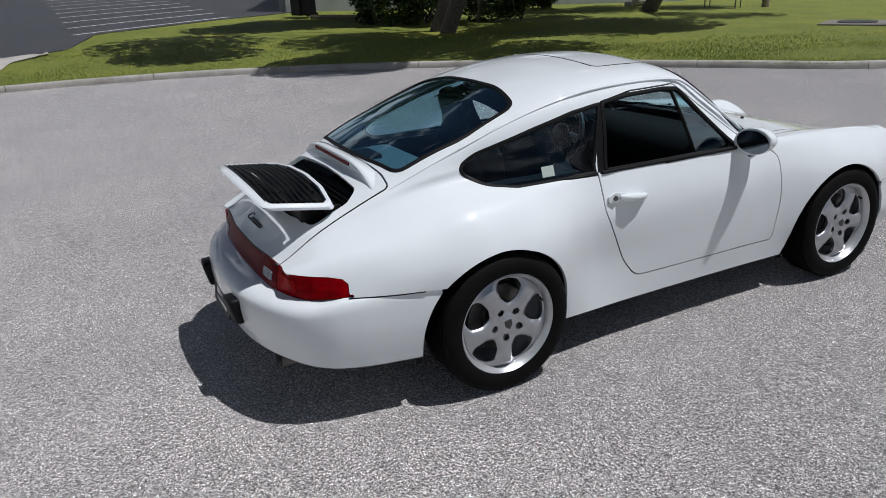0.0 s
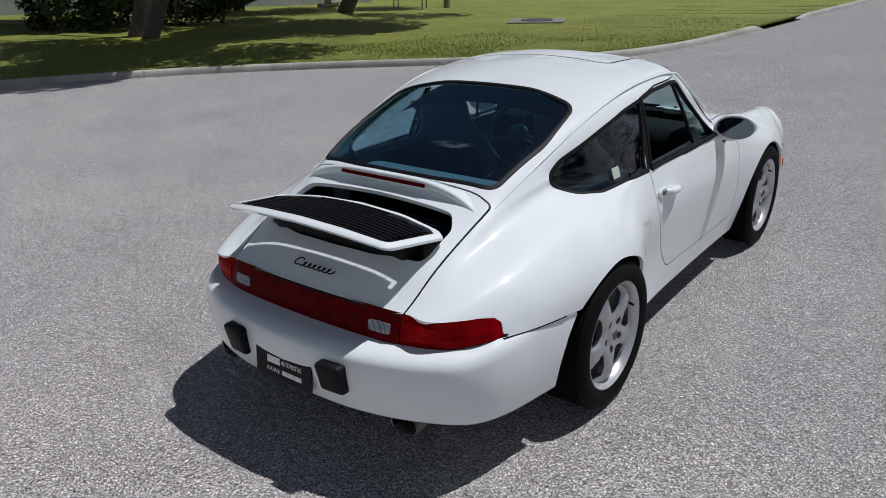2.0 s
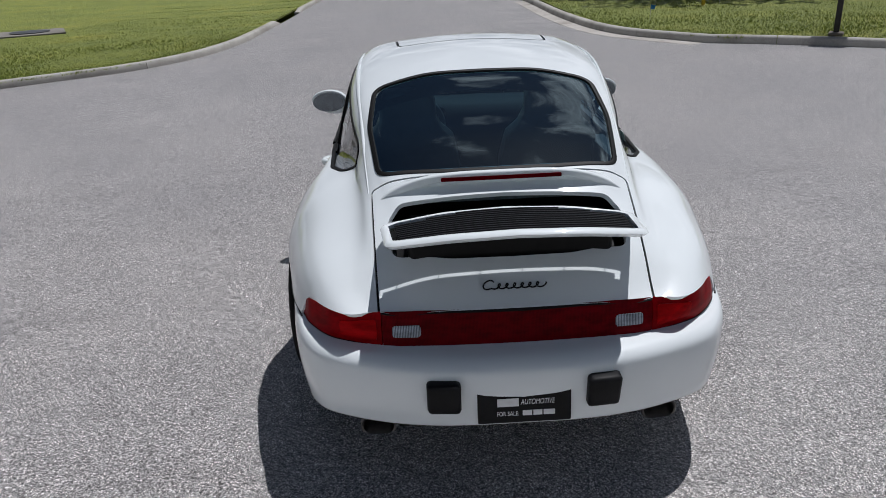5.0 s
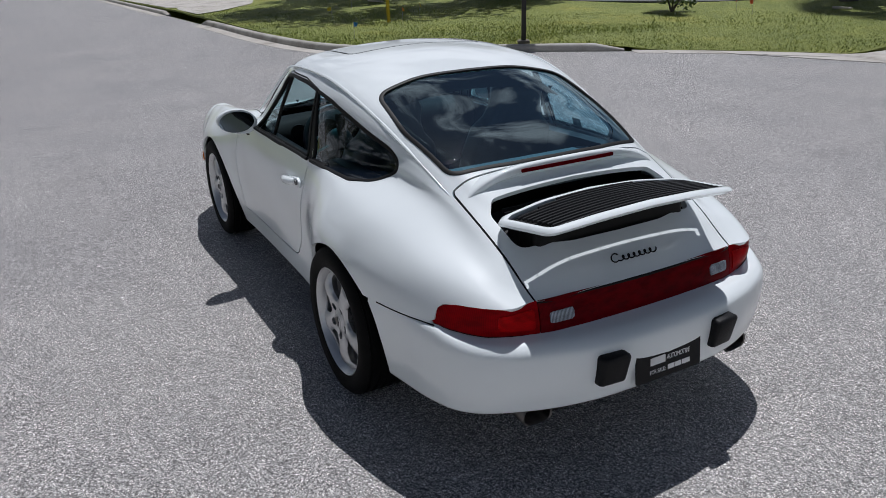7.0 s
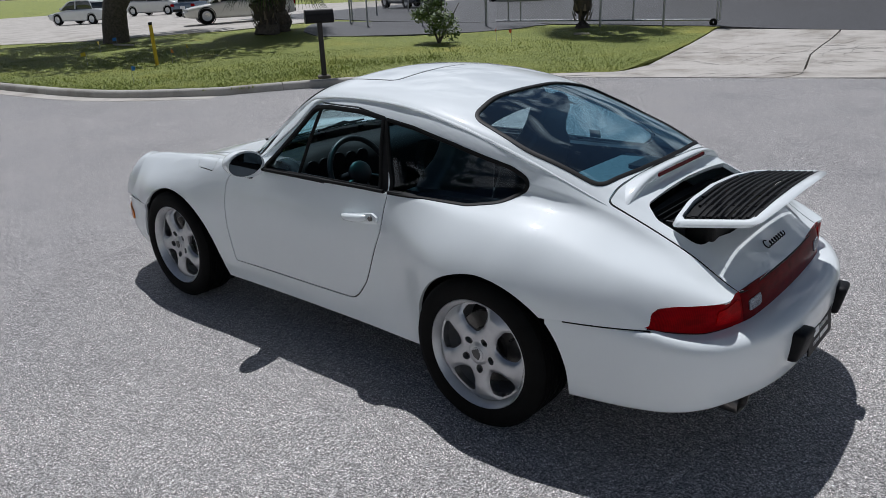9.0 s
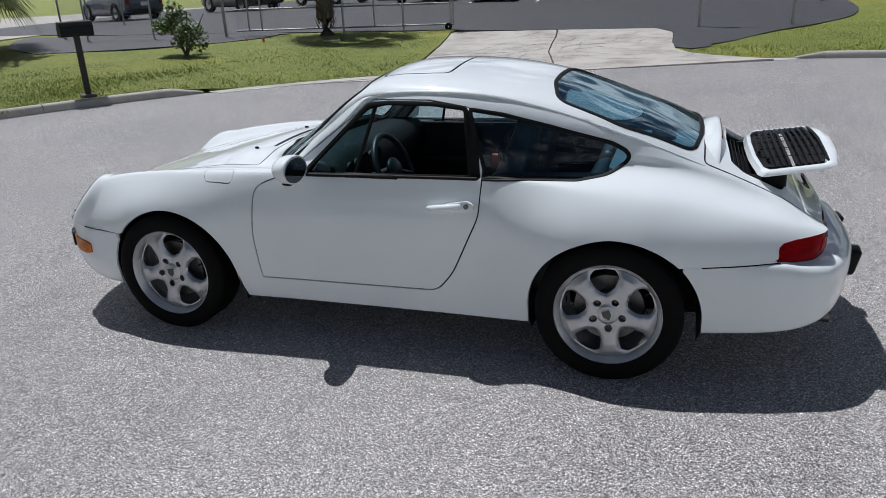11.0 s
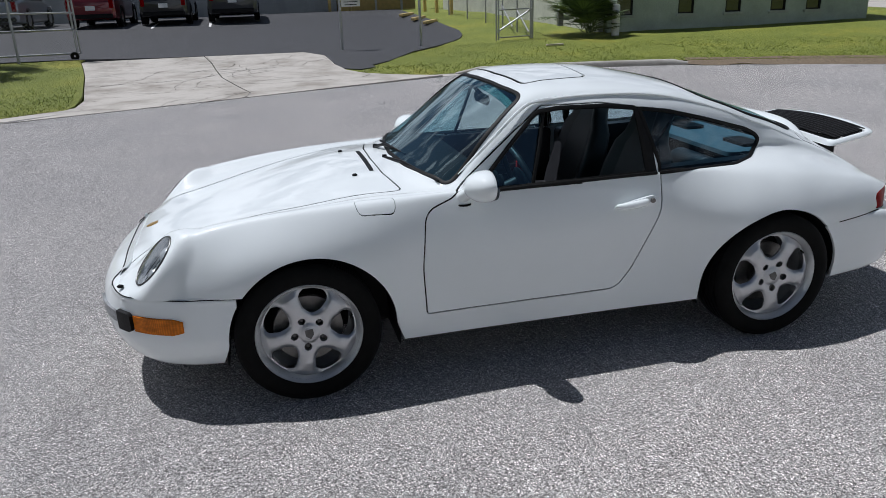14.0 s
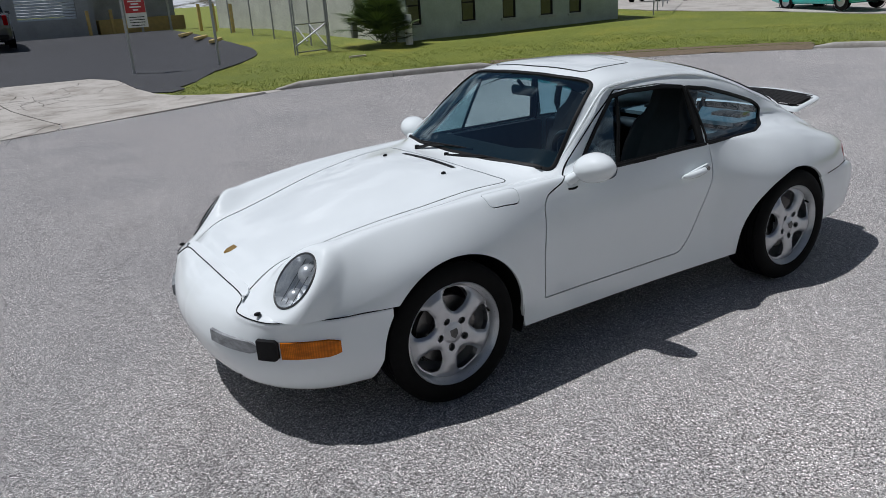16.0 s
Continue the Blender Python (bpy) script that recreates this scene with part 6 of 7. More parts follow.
def palm(x, y, h, r, seed, fronds=22, low=False, label="cabbage palm with rough boot-covered trunk"):
    rng = random.Random(seed)
    t = thing("palm", (x, y, rise(x, y) - .04), 0, label, "palm")
    bm = bmesh.new()
    limb(bm, (0, 0, 0), (.05, .03, h), r * 1.1, r * .85, rng, 8)
    part("trunk", bm, BARK, t, "", 70)
    bm = bmesh.new()
    z = .25
    while z < h:
        for k in range(7):
            a = 6.28 * k / 7 + z * 2.4 + rng.uniform(-.2, .2)
            o = Vector((r * .95 * math.cos(a), r * .95 * math.sin(a), z))
            e = o + Vector((math.cos(a) * rng.uniform(.05, .13), math.sin(a) * rng.uniform(.05, .13), rng.uniform(.16, .30)))
            s = Vector((-math.sin(a), math.cos(a), 0)) * .045
            v = [bm.verts.new(p) for p in (o - s, o + s, e + s * .45, e - s * .45)]
            bm.faces.new(v)
        z += .14
    part("boots", bm, DRYLEAF, t, "ragged dry leaf bases")
    bm = bmesh.new()
    for k in range(fronds):
        a = 6.28 * k / fronds * 3.7 + rng.uniform(-.3, .3)
        el = rng.uniform(-1.0, .9) if not low else rng.uniform(-.9, .3)
        fan_leaf(bm, (.05, .03, h - rng.uniform(0, .25)), (math.cos(a), math.sin(a), el), rng.uniform(.5, 1.4), 2.6, 19, rng, .35)
    part("crown", bm, PALMLEAF, t)
    return t


# shade trees over the western lawn
tree(-18.9, 10.0, 11.5, .21, (7.4, 8.0), 3, (1.7, 1.4), stems=2, count=34000, leaf=.40)
tree(-21.6, 21, 9.5, .26, (5.0, 5.0), 5, (2.4, .6), count=9000, leaf=.34, label="broad shade tree beside the building")
for i, (x, y, sx, sy, sz) in enumerate(((-22.9, 9.4, 1.5, 1.5, 3.2), (-22.0, 11.0, 1.8, 1.6, 3.6), (-21.4, 12.8, 1.7, 1.6, 3.4), (-21.0, 14.4, 1.3, 1.3, 3.0), (-23.6, 12.4, 1.9, 1.8, 3.8), (-26.0, 18.8, 1.2, 1.2, 2.2))):
    bush(x, y, (sx, sy, sz), 6000, .20, 20 + i, LEAF, "dense dark evergreen shrub by the building")
# street corner lawn
tree(10.21, 24.21, 10, .36, (5.6, 5.2), 8, (.6, -.8), count=12000, leaf=.34, label="shade tree with thick dark trunk on the lawn")
palm(13.57, 20.07, 2.7, .40, 11, 60, True, "stout palm with low drooping fan leaves")
palm(14.46, 20.38, 2.5, .36, 12, 50, True, "stout palm with low drooping fan leaves")
palm(18.36, 10.5, 4.6, .26, 13, 64)
bush(13.74, 12.46, (1.0, 1.0, 1.3), 2400, .11, 31, BUSHLEAF, "small light green leafy shrub on the lawn")
rngp = random.Random(44)
pal = thing("palmetto", (20.42, -8.92, rise(20.42, -8.92)), 0, "bushy green saw palmetto by the wall corner", "palm")
bm = bmesh.new()
for k in range(95):
    a, el = rngp.uniform(0, 6.28), rngp.uniform(.0, 2.2)
    fan_leaf(bm, (rngp.uniform(-.2, .2), rngp.uniform(-.2, .2), rngp.uniform(.05, .7)), (math.cos(a), math.sin(a), el), rngp.uniform(.6, 1.0), 2.6, 19, rngp, .10)
part("fronds", bm, PALMLEAF, pal)


# ---- grass blades along the near verges ----
def grass_stuff():
    rng = random.Random(77)
    verts, faces = [], []
    n = 0
    for p, tag in EDGE:
        x0, y0 = p
        if y0 > 34 or (tag < 100 and not (-75 < tag < 62 or -239 <= tag < -172)):
            continue
        dx, dy = x0 - CENTRE[0], y0 - CENTRE[1]
        r = math.hypot(dx, dy)
        out = Vector((dx / r, dy / r)) if tag < 100 else Vector((1 if x0 > 0 else -1, 0))
        tan = Vector((-out.y, out.x))
        for _ in range(620):
            d = .22 + 6.5 * rng.random() ** 1.4
            q = Vector(p) + out * d + tan * rng.uniform(-.35, .35)
            if q.x > 8 and -4 < q.y < 9 and np.interp(q.x, right[:, 0], right[:, 1]) - .1 < q.y < np.interp(q.x, left[:, 0], left[:, 1]) + .1:
                continue
            z = lawn(q.x, q.y) - .02
            h = rng.uniform(.02, .055)
            w = rng.uniform(.006, .012)
            a = rng.uniform(0, 6.28)
            lx, ly = rng.uniform(-.04, .04), rng.uniform(-.04, .04)
            verts += [(q.x - w * math.cos(a), q.y - w * math.sin(a), z), (q.x + w * math.cos(a), q.y + w * math.sin(a), z), (q.x + lx, q.y + ly, z + h)]
            faces.append((n, n + 1, n + 2))
            n += 3
    me = bpy.data.meshes.new("grass_blades")
    me.from_pydata(verts, [], faces)
    me.materials.append(leaf_mat("grass_blades", (.06, .10, .008), (.36, .42, .06)))
    tagged(new("grass_blades", me), "short mown grass blades along the kerb", "grass", "", "stuff")


grass_stuff()


# ---- fence, gate and posts ----
def mesh_wire(bm, a, b, z0, z1, cell=.09):
    """Diamond wire between two posts."""
    a, b = Vector((*a, 0)), Vector((*b, 0))
    d = b - a
    ln = d.length
    d.normalize()
    nrm = Vector((-d.y, d.x, 0)) * .0022
    h = z1 - z0
    s = -h
    while s < ln:
        for k in (1, -1):
            u0, u1 = (s, s + h) if k > 0 else (s + h, s)
            v0, v1 = z0, z1
            lo, hi = min(u0, u1), max(u0, u1)
            if hi <= 0 or lo >= ln:
                continue

            def at(u):
                f = (u - u0) / (u1 - u0)
                return v0 + (v1 - v0) * f
            c0, c1 = max(lo, 0), min(hi, ln)
            p, q = a + d * c0 + Vector((0, 0, at(c0))), a + d * c1 + Vector((0, 0, at(c1)))
            w = Vector((0, 0, 0.0026))
            v = [bm.verts.new(x) for x in (p - w, q - w, q + w, p + w)]
            bm.faces.new(v)
        s += cell


def fence(name, pts, h, label, rails=True, wire=True, cell=.10, z_extra=0):
    f = thing(name, label=label, category="fence")
    for (x, y) in pts:
        bm = bmesh.new()
        z = rise(x, y)
        rod(bm, (x, y, z - .05), (x, y, z + h + .06), .03, None, 8)
        part("post", bm, GALV, f)
    for a, b in zip(pts, pts[1:]):
        za, zb = rise(*a), rise(*b)
        if rails:
            bm = bmesh.new()
            rod(bm, (*a, za + h), (*b, zb + h), .02, None, 8)
            part("rail", bm, GALV, f)
        if wire:
            bm = bmesh.new()
            mesh_wire(bm, a, b, (za + zb) / 2 + .05, (za + zb) / 2 + h, cell)
            part("wire_mesh", bm, GALV, f)
    return f


fence("chain_link_fence", ((17.67, 13.72), (17.01, 15.92), (16.57, 18.12), (17.26, 19.72), (18.31, 20.71), (20.09, 21.1), (22.26, 21.31)), 1.8, "grey chain-link fence beside the yard")
fence("chain_link_fence", ((20.77, -7.09), (22.46, -7.17), (23.98, -7.15), (25.64, -7.02), (27.31, -6.76), (28.98, -6.43)), 1.85, "grey chain-link fence along the pale wall")
fence("chain_link_fence", ((19.5, -21.38), (20.78, -23.04), (22.27, -25.07), (24.75, -28.22)), 1.8, "grey chain-link fence by the far yard")
for a in ((22.46, -7.17), (23.98, -7.15)):
    bm = bmesh.new()
    rod(bm, (a[0], a[1] + .02, rise(*a) + .75), (a[0] - 2.0, a[1] + .32, rise(*a) + .05), .03, None, 8)
    tagged(part("fence_brace", bm, GALV, None), "slanting grey steel fence brace", "brace")

gate = thing("sliding_gate", label="galvanised chain-link sliding gate with bottom wheel", category="gate")
g0, g1 = Vector((19.77, 6.77, 0.44)), Vector((17.83, 13.4, 0.50))
for h in (.16, .80, 1.25, 1.85):
    bm = bmesh.new()
    rod(bm, g0 + Vector((0, 0, h)), g1 + Vector((0, 0, h)), .026, None, 8)
    part("gate_rail", bm, GALV, gate)
for s in (0, .012, .36, .60, .88, .94):
    bm = bmesh.new()
    p = g0.lerp(g1, s)
    rod(bm, p + Vector((0, 0, .14)), p + Vector((0, 0, 1.87)), .026, None, 8)
    part("gate_upright", bm, GALV, gate)
bm = bmesh.new()
mesh_wire(bm, g0.xy, g1.xy, .62, 2.3, .10)
part("wire_mesh", bm, GALV, gate)
bm = bmesh.new()
lathe(bm, [(.03, -.03), (.11, -.03), (.12, 0), (.11, .03), (.03, .03)], 20, "X", Matrix.Translation((19.70, 6.92, .53)))
part("gate_wheel", bm, RUBBER, gate, "black rubber gate wheel", 40)
for x, y in ((19.34, 8.23), (18.79, 10.04), (17.72, 13.62)):
    bm = bmesh.new()
    rod(bm, (x - .15, y, .3), (x - .15, y, 2.4), .035, None, 8)
    tagged(part("gate_post", bm, GALV, None), "round galvanised steel gate post", "post")

walkgate = thing("walk_gate", label="grey steel chain-link walk gate frame", category="gate")
a, b = Vector((20.43, -5.71, 0.37)), Vector((20.6, -7.04, 0.39))
for p in (a, a.lerp(b, .06), b.lerp(a, .06), b):
    bm = bmesh.new()
    rod(bm, p, p + Vector((0, 0, 1.95)), .028, None, 8)
    part("gate_upright", bm, GALV, walkgate)
for h in (.08, .95, 1.85):
    bm = bmesh.new()
    rod(bm, a.lerp(b, .06) + Vector((0, 0, h)), b.lerp(a, .06) + Vector((0, 0, h)), .02, None, 8)
    part("gate_rail", bm, GALV, walkgate)
bm = bmesh.new()
rod(bm, a + Vector((0, 0, .25)), b + Vector((0.02, 0, .95)), .03, None, 6)
part("gate_brace", bm, GALV, walkgate)
bm = bmesh.new()
mesh_wire(bm, a.xy, b.xy, .46, 2.2, .10)
part("wire_mesh", bm, GALV, walkgate)

opened = thing("sign_gate", label="steel gate posts carrying a red and white notice", category="gate")
for x, y in ((19.79, -0.55), (19.84, -3.02)):
    bm = bmesh.new()
    rod(bm, (x, y, .2), (x, y, 2.55), .042, None, 10)
    part("gate_post", bm, GALV, opened)
bm = bmesh.new()
rod(bm, (19.79, -.55, 2.36), (19.84, -3.02, 2.38), .024, None, 8)
rod(bm, (19.84, -3.02, 2.38), (20.43, -5.71, 2.40), .024, None, 8)
part("gate_rail", bm, GALV, opened)
bm = bmesh.new()
box(bm, (19.73, -.88, 1.97), (.012, .56, .76))
sign = part("notice_board", bm, plain("notice_white", (.72, .72, .70), .5), opened, "white notice board")
bm = bmesh.new()
box(bm, (19.721, -.88, 2.16), (.008, .53, .36))
part("notice_head", bm, plain("notice_red", (.42, .02, .03), .5), sign, "red upper half")
for j, (w, z, m) in enumerate(((.40, 1.95, WHITE), (.22, 1.88, WHITE), (.34, 1.80, WHITE), (.16, 1.72, WHITE), (.46, 1.53, BLACK), (.44, 1.46, BLACK), (.46, 1.39, BLACK), (.40, 1.31, BLACK))):
    bm = bmesh.new()
    box(bm, (19.714, -.88, z + .335), (.006, w * .9, .035 if m is WHITE else .02))
    part("print_bar", bm, m, sign)

YELLOW = plain("yellow_paint", (.62, .42, .02), .55)
bm = bmesh.new()
box(bm, (0, 0, .48), (.09, .05, 1.0), .01)
post = thing("marker_post", (7.05, 16.15, rise(7.05, 16.15)), 20, "yellow utility marker post in the lawn", "post")
part("post_body", bm, YELLOW, post)
bm = bmesh.new()
box(bm, (0, 0, .99), (.092, .052, .07), .008)
part("post_cap", bm, BLACK, post)
post.rotation_euler = (radians(3), radians(-4), radians(20))
mail = thing("mailbox", (7.0, 9.75, rise(7.0, 9.75)), 58, "black mailbox on a dark post by the kerb", "mailbox")
bm = bmesh.new()
box(bm, (0, 0, .52), (.09, .09, 1.1), .008)
part("post", bm, plain("dark_post", (.022, .020, .018), .7), mail)
bm = bmesh.new()
o = closed(((-.11, 0), (.11, 0), (.11, .16), (.06, .25), (-.06, .25), (-.11, .16)), .05)
slab(bm, [tuple(p) for p in o], -.27, .27, lambda u, v, z: (u, z, 1.04 + v))
bmesh.ops.recalc_face_normals(bm, faces=bm.faces[:])
mb = part("box", bm, BLACK, mail, "", 40)
bm = bmesh.new()
for k in range(3):
    box(bm, (.112, -.20 + .06 * k, 1.15), (.004, .04, .10))
part("number_bar", bm, WHITE, mb)
bm = bmesh.new()
box(bm, (0, 0, .03), (.26, .24, .07), .03)
part("footing", bm, concrete_mat("stained_footing", (.16, .14, .12)), mail)

FLAGS = ((4.75, 13.1, (.02, .16, .55)), (6.1, 17.9, (.65, .5, .02)), (8.4, 16.9, (.65, .5, .02)), (8.0, 21.0, (.65, .5, .02)), (7.4, 16.0, (.7, .25, .02)), (14.62, 11.09, (.6, .05, .02)), (14.48, 10.48, (.7, .10, .02)), (8.88, 21.61, (.02, .16, .55)))
for x, y, c in FLAGS:
    fl = thing("marker_flag", (x, y, rise(x, y)), random.uniform(0, 360), "small coloured utility marker flag in the grass", "flag", "utility flags")
    bm = bmesh.new()
    rod(bm, (0, 0, 0), (0, 0, .36), .004, None, 5)
    part("wire", bm, GALV, fl)
    bm = bmesh.new()
    v = [bm.verts.new(p) for p in ((0, 0, .36), (.12, .01, .33), (.11, .04, .25), (0, 0, .26))]
    bm.faces.new(v)
    part("pennant", bm, plain("flag_plastic", c, .5), fl)
for x, y, s in ((16.74, 9.59, .5), (18.19, -6.83, .55), (9.6, 22.6, 1.2)):
    bm = bmesh.new()
    box(bm, (x, y, rise(x, y) + .03), (.10, s, .05), .01)
    tagged(part("timber_offcut", bm, plain("pale_timber", (.50, .45, .38), .8), None), "pale timber offcut lying in the grass", "timber")
bm = bmesh.new()
lathe(bm, [(.13, 0), (.13, .95), (.11, 1.0), (.001, 1.01)], 20, "Z", Matrix.Translation((19.97, -9.75, rise(19.95, -9.76))))
tagged(part("utility_pedestal", bm, plain("pale_plastic", (.74, .74, .70), .6), None, "", 40), "pale round utility pedestal beside the palmetto", "pedestal")
bm = bmesh.new()
box(bm, (21.05, -8.21, rise(21.05, -8.21) + .55), (.16, .2, .55), .02)
tagged(part("meter_box", bm, GALV, None), "grey meter box at the wall corner", "box")
# manhole slab on the lawn
slabth = thing("manhole", (-11.9, 20.6, rise(-11.9, 20.6) + .02), 25, "flat concrete slab with dark manhole cover in the lawn", "manhole")
bm = bmesh.new()
box(bm, (0, 0, 0), (1.9, 1.7, .07), .01)
part("surround", bm, concrete_mat("old_slab_concrete", (.25, .235, .21)), slabth)
bm = bmesh.new()
bmesh.ops.create_cone(bm, cap_ends=True, segments=28, radius1=.55, radius2=.55, depth=.03, matrix=Matrix.Translation((0, 0, .045)))
part("cover", bm, DARKMETAL, slabth, "dark iron cover")
# timber pole and bench rack on the western lawn
WOOD = plain("weathered_wood", (.26, .21, .15), .85, 0, 0, .3, 18, .006, 60)
z = rise(-20.2, 26.3)
bm = bmesh.new()
rod(bm, (-20.2, 26.3, z - .1), (-20.15, 26.3, z + 8), .16, .12, 14)
tagged(part("utility_pole", bm, WOOD, None, "", 50), "round weathered timber utility pole", "pole")
rack = thing("bench", (-21.0, 24.6, rise(-21.0, 24.6)), 8, "dark metal bench on the lawn", "bench")
for x in (-.75, .75):
    for y in (-.18, .18):
        bm = bmesh.new()
        rod(bm, (x, y, 0), (x, y, .48), .025, None, 6)
        part("leg", bm, DARKMETAL, rack)
bm = bmesh.new()
box(bm, (0, 0, .49), (1.7, .42, .05), .01)
part("seat", bm, DARKMETAL, rack)


# ---- buildings ----
def block_wall_mat(name, base):
    m, nt, p = nodes_of(name)
    c = ramp(nt, noise_tex(nt, 1.3, 6, .65), ((.3, [b * .8 for b in base]), (.7, [min(1, b * 1.12) for b in base])))
    c = mix(nt, .6, c, ramp(nt, noise_tex(nt, 22, 4, .7), ((.3, (.75, .75, .75)), (.7, (1.1, 1.1, 1.1)))), "MULTIPLY")
    nt.links.new(c, p.inputs["Base Color"])
    p.inputs["Roughness"].default_value = .85
    bump(nt, p, noise_tex(nt, 35, 5, .7), .8, .02)
    return m


GREENWALL = block_wall_mat("grey_green_wall", (.38, .44, .39))
PALEWALL = block_wall_mat("pale_rough_wall", (.62, .63, .58))
GREYWALL = block_wall_mat("grey_wall", (.40, .42, .43))
DARKPANE = plain("dark_pane", (.015, .02, .022), .08, 0, .6)
ROLLER = plain("roller_door_paint", (.50, .56, .62), .45, .2)
TRIM = plain("grey_trim", (.34, .37, .34), .7)


def wall(name, a, b, h, mat, label, openings=(), thick=.25):
    """A wall from a to b; openings: (from, to, bottom, top) in metres along it, cut right through."""
    w = thing(name, label=label, category="building")
    a, b = Vector(a), Vector(b)
    d = (b - a)
    ln = d.length
    d.normalize()
    n = Vector((-d.y, d.x))
    z = min(rise(a.x, a.y), rise(b.x, b.y)) - .4
    edges = sorted({0.0, ln, *[o[0] for o in openings], *[o[1] for o in openings]})
    bm = bmesh.new()
    m = Matrix(((d.x, n.x, 0, a.x), (d.y, n.y, 0, a.y), (0, 0, 1, z), (0, 0, 0, 1)))
    for u0, u1 in zip(edges, edges[1:]):
        cuts = [o for o in openings if o[0] <= u0 + 1e-6 and o[1] >= u1 - 1e-6]
        spans = [(0, h)]
        if cuts:
            o = cuts[0]
            spans = [(0, o[2] + .4), (o[3] + .4, h)]
        for v0, v1 in spans:
            if v1 - v0 > .01:
                box(bm, ((u0 + u1) / 2, 0, (v0 + v1) / 2), (u1 - u0, thick, v1 - v0), 0, m)
    bmesh.ops.remove_doubles(bm, verts=bm.verts[:], dist=1e-4)
    part("wall", bm, mat, w)
    return w, m


def window_unit(parent, m, u0, u1, v0, v1, side, thick=.25):
    """A dark sash window with frame, bar and sill; side: which face looks outwards."""
    bm = bmesh.new()
    y = side * thick * .18
    box(bm, ((u0 + u1) / 2, y, (v0 + v1) / 2 + .4), (u1 - u0, .012, v1 - v0), 0, m)
    pane = part("window", bm, DARKPANE, parent, "dark sash window")
    bm = bmesh.new()
    for u in (u0 + .025, u1 - .025):
        box(bm, (u, y + side * .02, (v0 + v1) / 2 + .4), (.05, .05, v1 - v0), 0, m)
    for v in (v0 + .025, (v0 + v1) / 2, v1 - .025):
        box(bm, ((u0 + u1) / 2, y + side * .024, v + .4), (u1 - u0, .04, .05), 0, m)
    part("window_frame", bm, BLACK, pane)
    bm = bmesh.new()
    box(bm, ((u0 + u1) / 2, side * (thick / 2 + .02), v0 + .36), (u1 - u0 + .16, .12, .09), .008, m)
    part("sill", bm, TRIM, pane)


# green-grey office
sx, sy, ex, ey = 21.0, -9.9, 19.9, -19.6
ln = math.hypot(ex - sx, ey - sy)
ops = []
for c in (.62, 2.85, 4.6, 6.3, 7.65):
    ops.append((c - .29, c + .29, .52, 1.85))
w, m = wall("office_building", (sx, sy), (ex, ey), 4.2, GREENWALL, "low grey-green block office with dark sash windows", ops)
for o in ops:
    window_unit(w, m, *o, -1)
w2, m2 = wall("office_building", (21.15, -9.78), (34, -7.6), 4.2, PALEWALL, "pale rough stucco side wall of the office")
bm = bmesh.new()
slab(bm, [(21.2, -9.9), (34, -7.7), (33, -19), (20.1, -19.6)], 4.1, 4.3)
part("roof", bm, TRIM, w)
w3, _ = wall("office_building", (19.9, -19.6), (33, -19.2), 4.2, GREENWALL, "end wall of the grey-green office")
# workshop behind the yard
w, m = wall("workshop", (38.2, -2.5), (36.5, 16), 5.0, GREYWALL, "pale grey workshop with a roller door", ((.6, 3.2, 1.0, 3.9), (6.4, 7.4, 1.05, 3.1), (9.0, 10.4, 1.5, 2.7)))
for j in range(22):
    bm = bmesh.new()
    box(bm, (1.9, .06, 1.45 + j * .13), (2.6, .03, .115), .012, m)
    part("roller_slat", bm, ROLLER, w)
bm = bmesh.new()
box(bm, (6.9, .05, 2.45), (1.0, .05, 2.05), .01, m)
part("door", bm, BLACK, w, "dark door")
window_unit(w, m, 9.0, 10.4, 1.5, 2.7, 1)
bm = bmesh.new()
slab(bm, [(38.2, -2.5), (36.5, 16), (48, 16), (48, -2.5)], 5.0, 5.2)
part("roof", bm, TRIM, w)
w, m = wall("workshop", (38.2, -2.6), (47, -2.6), 5.0, GREYWALL, "side wall of the grey workshop")
YEL2 = plain("old_yellow_paint", (.55, .40, .14), .7)
for x, y in ((36.9, -2.2), (37.2, -3.3), (32.5, -6.2), (31.0, -6.4), (29.2, -6.6)):
    bm = bmesh.new()
    rod(bm, (x, y, rise(x, y) - .1), (x, y, rise(x, y) + 1.15), .08, None, 12)
    tagged(part("bollard", bm, YEL2, None, "", 40), "yellow steel bollard at the yard edge", "bollard")
# loading dock in shade
dock = thing("loading_dock", (38.5, -5.0, rise(38.5, -5.0)), 0, "yellow-edged loading dock under a dark roof", "dock")
bm = bmesh.new()
box(bm, (1.2, 0, .35), (2.4, 4.2, .7), .02)
part("platform", bm, YEL2, dock)
bm = bmesh.new()
box(bm, (2.4, 0, 1.9), (.2, 4.4, 3.8))
part("back_wall", bm, GREYWALL, dock)
bm = bmesh.new()
box(bm, (.4, 0, 3.6), (4.4, 5.2, .2))
part("roof", bm, TRIM, dock)
for y in (-1.2, .2):
    bm = bmesh.new()
    box(bm, (-.6, y, 1.7), (.10, .10, 3.4))
    part("roof_post", bm, PALEWALL, dock)
WSTOP = plain("wheel_stop_yellow", (.62, .47, .20), .75)
for x, y in ((29.2, -4.6), (27.6, -4.75), (26.2, -4.9)):
    bm = bmesh.new()
    box(bm, (0, 0, .06), (.16, 1.8, .12), .03)
    st = part("wheel_stop", bm, WSTOP, None)
    st.matrix_basis = pose(x, y, rise(x, y) + .012, 0, 0, 62)
    tagged(st, "yellow concrete wheel stop on asphalt", "wheel stop", "wheel stops")
bm = bmesh.new()
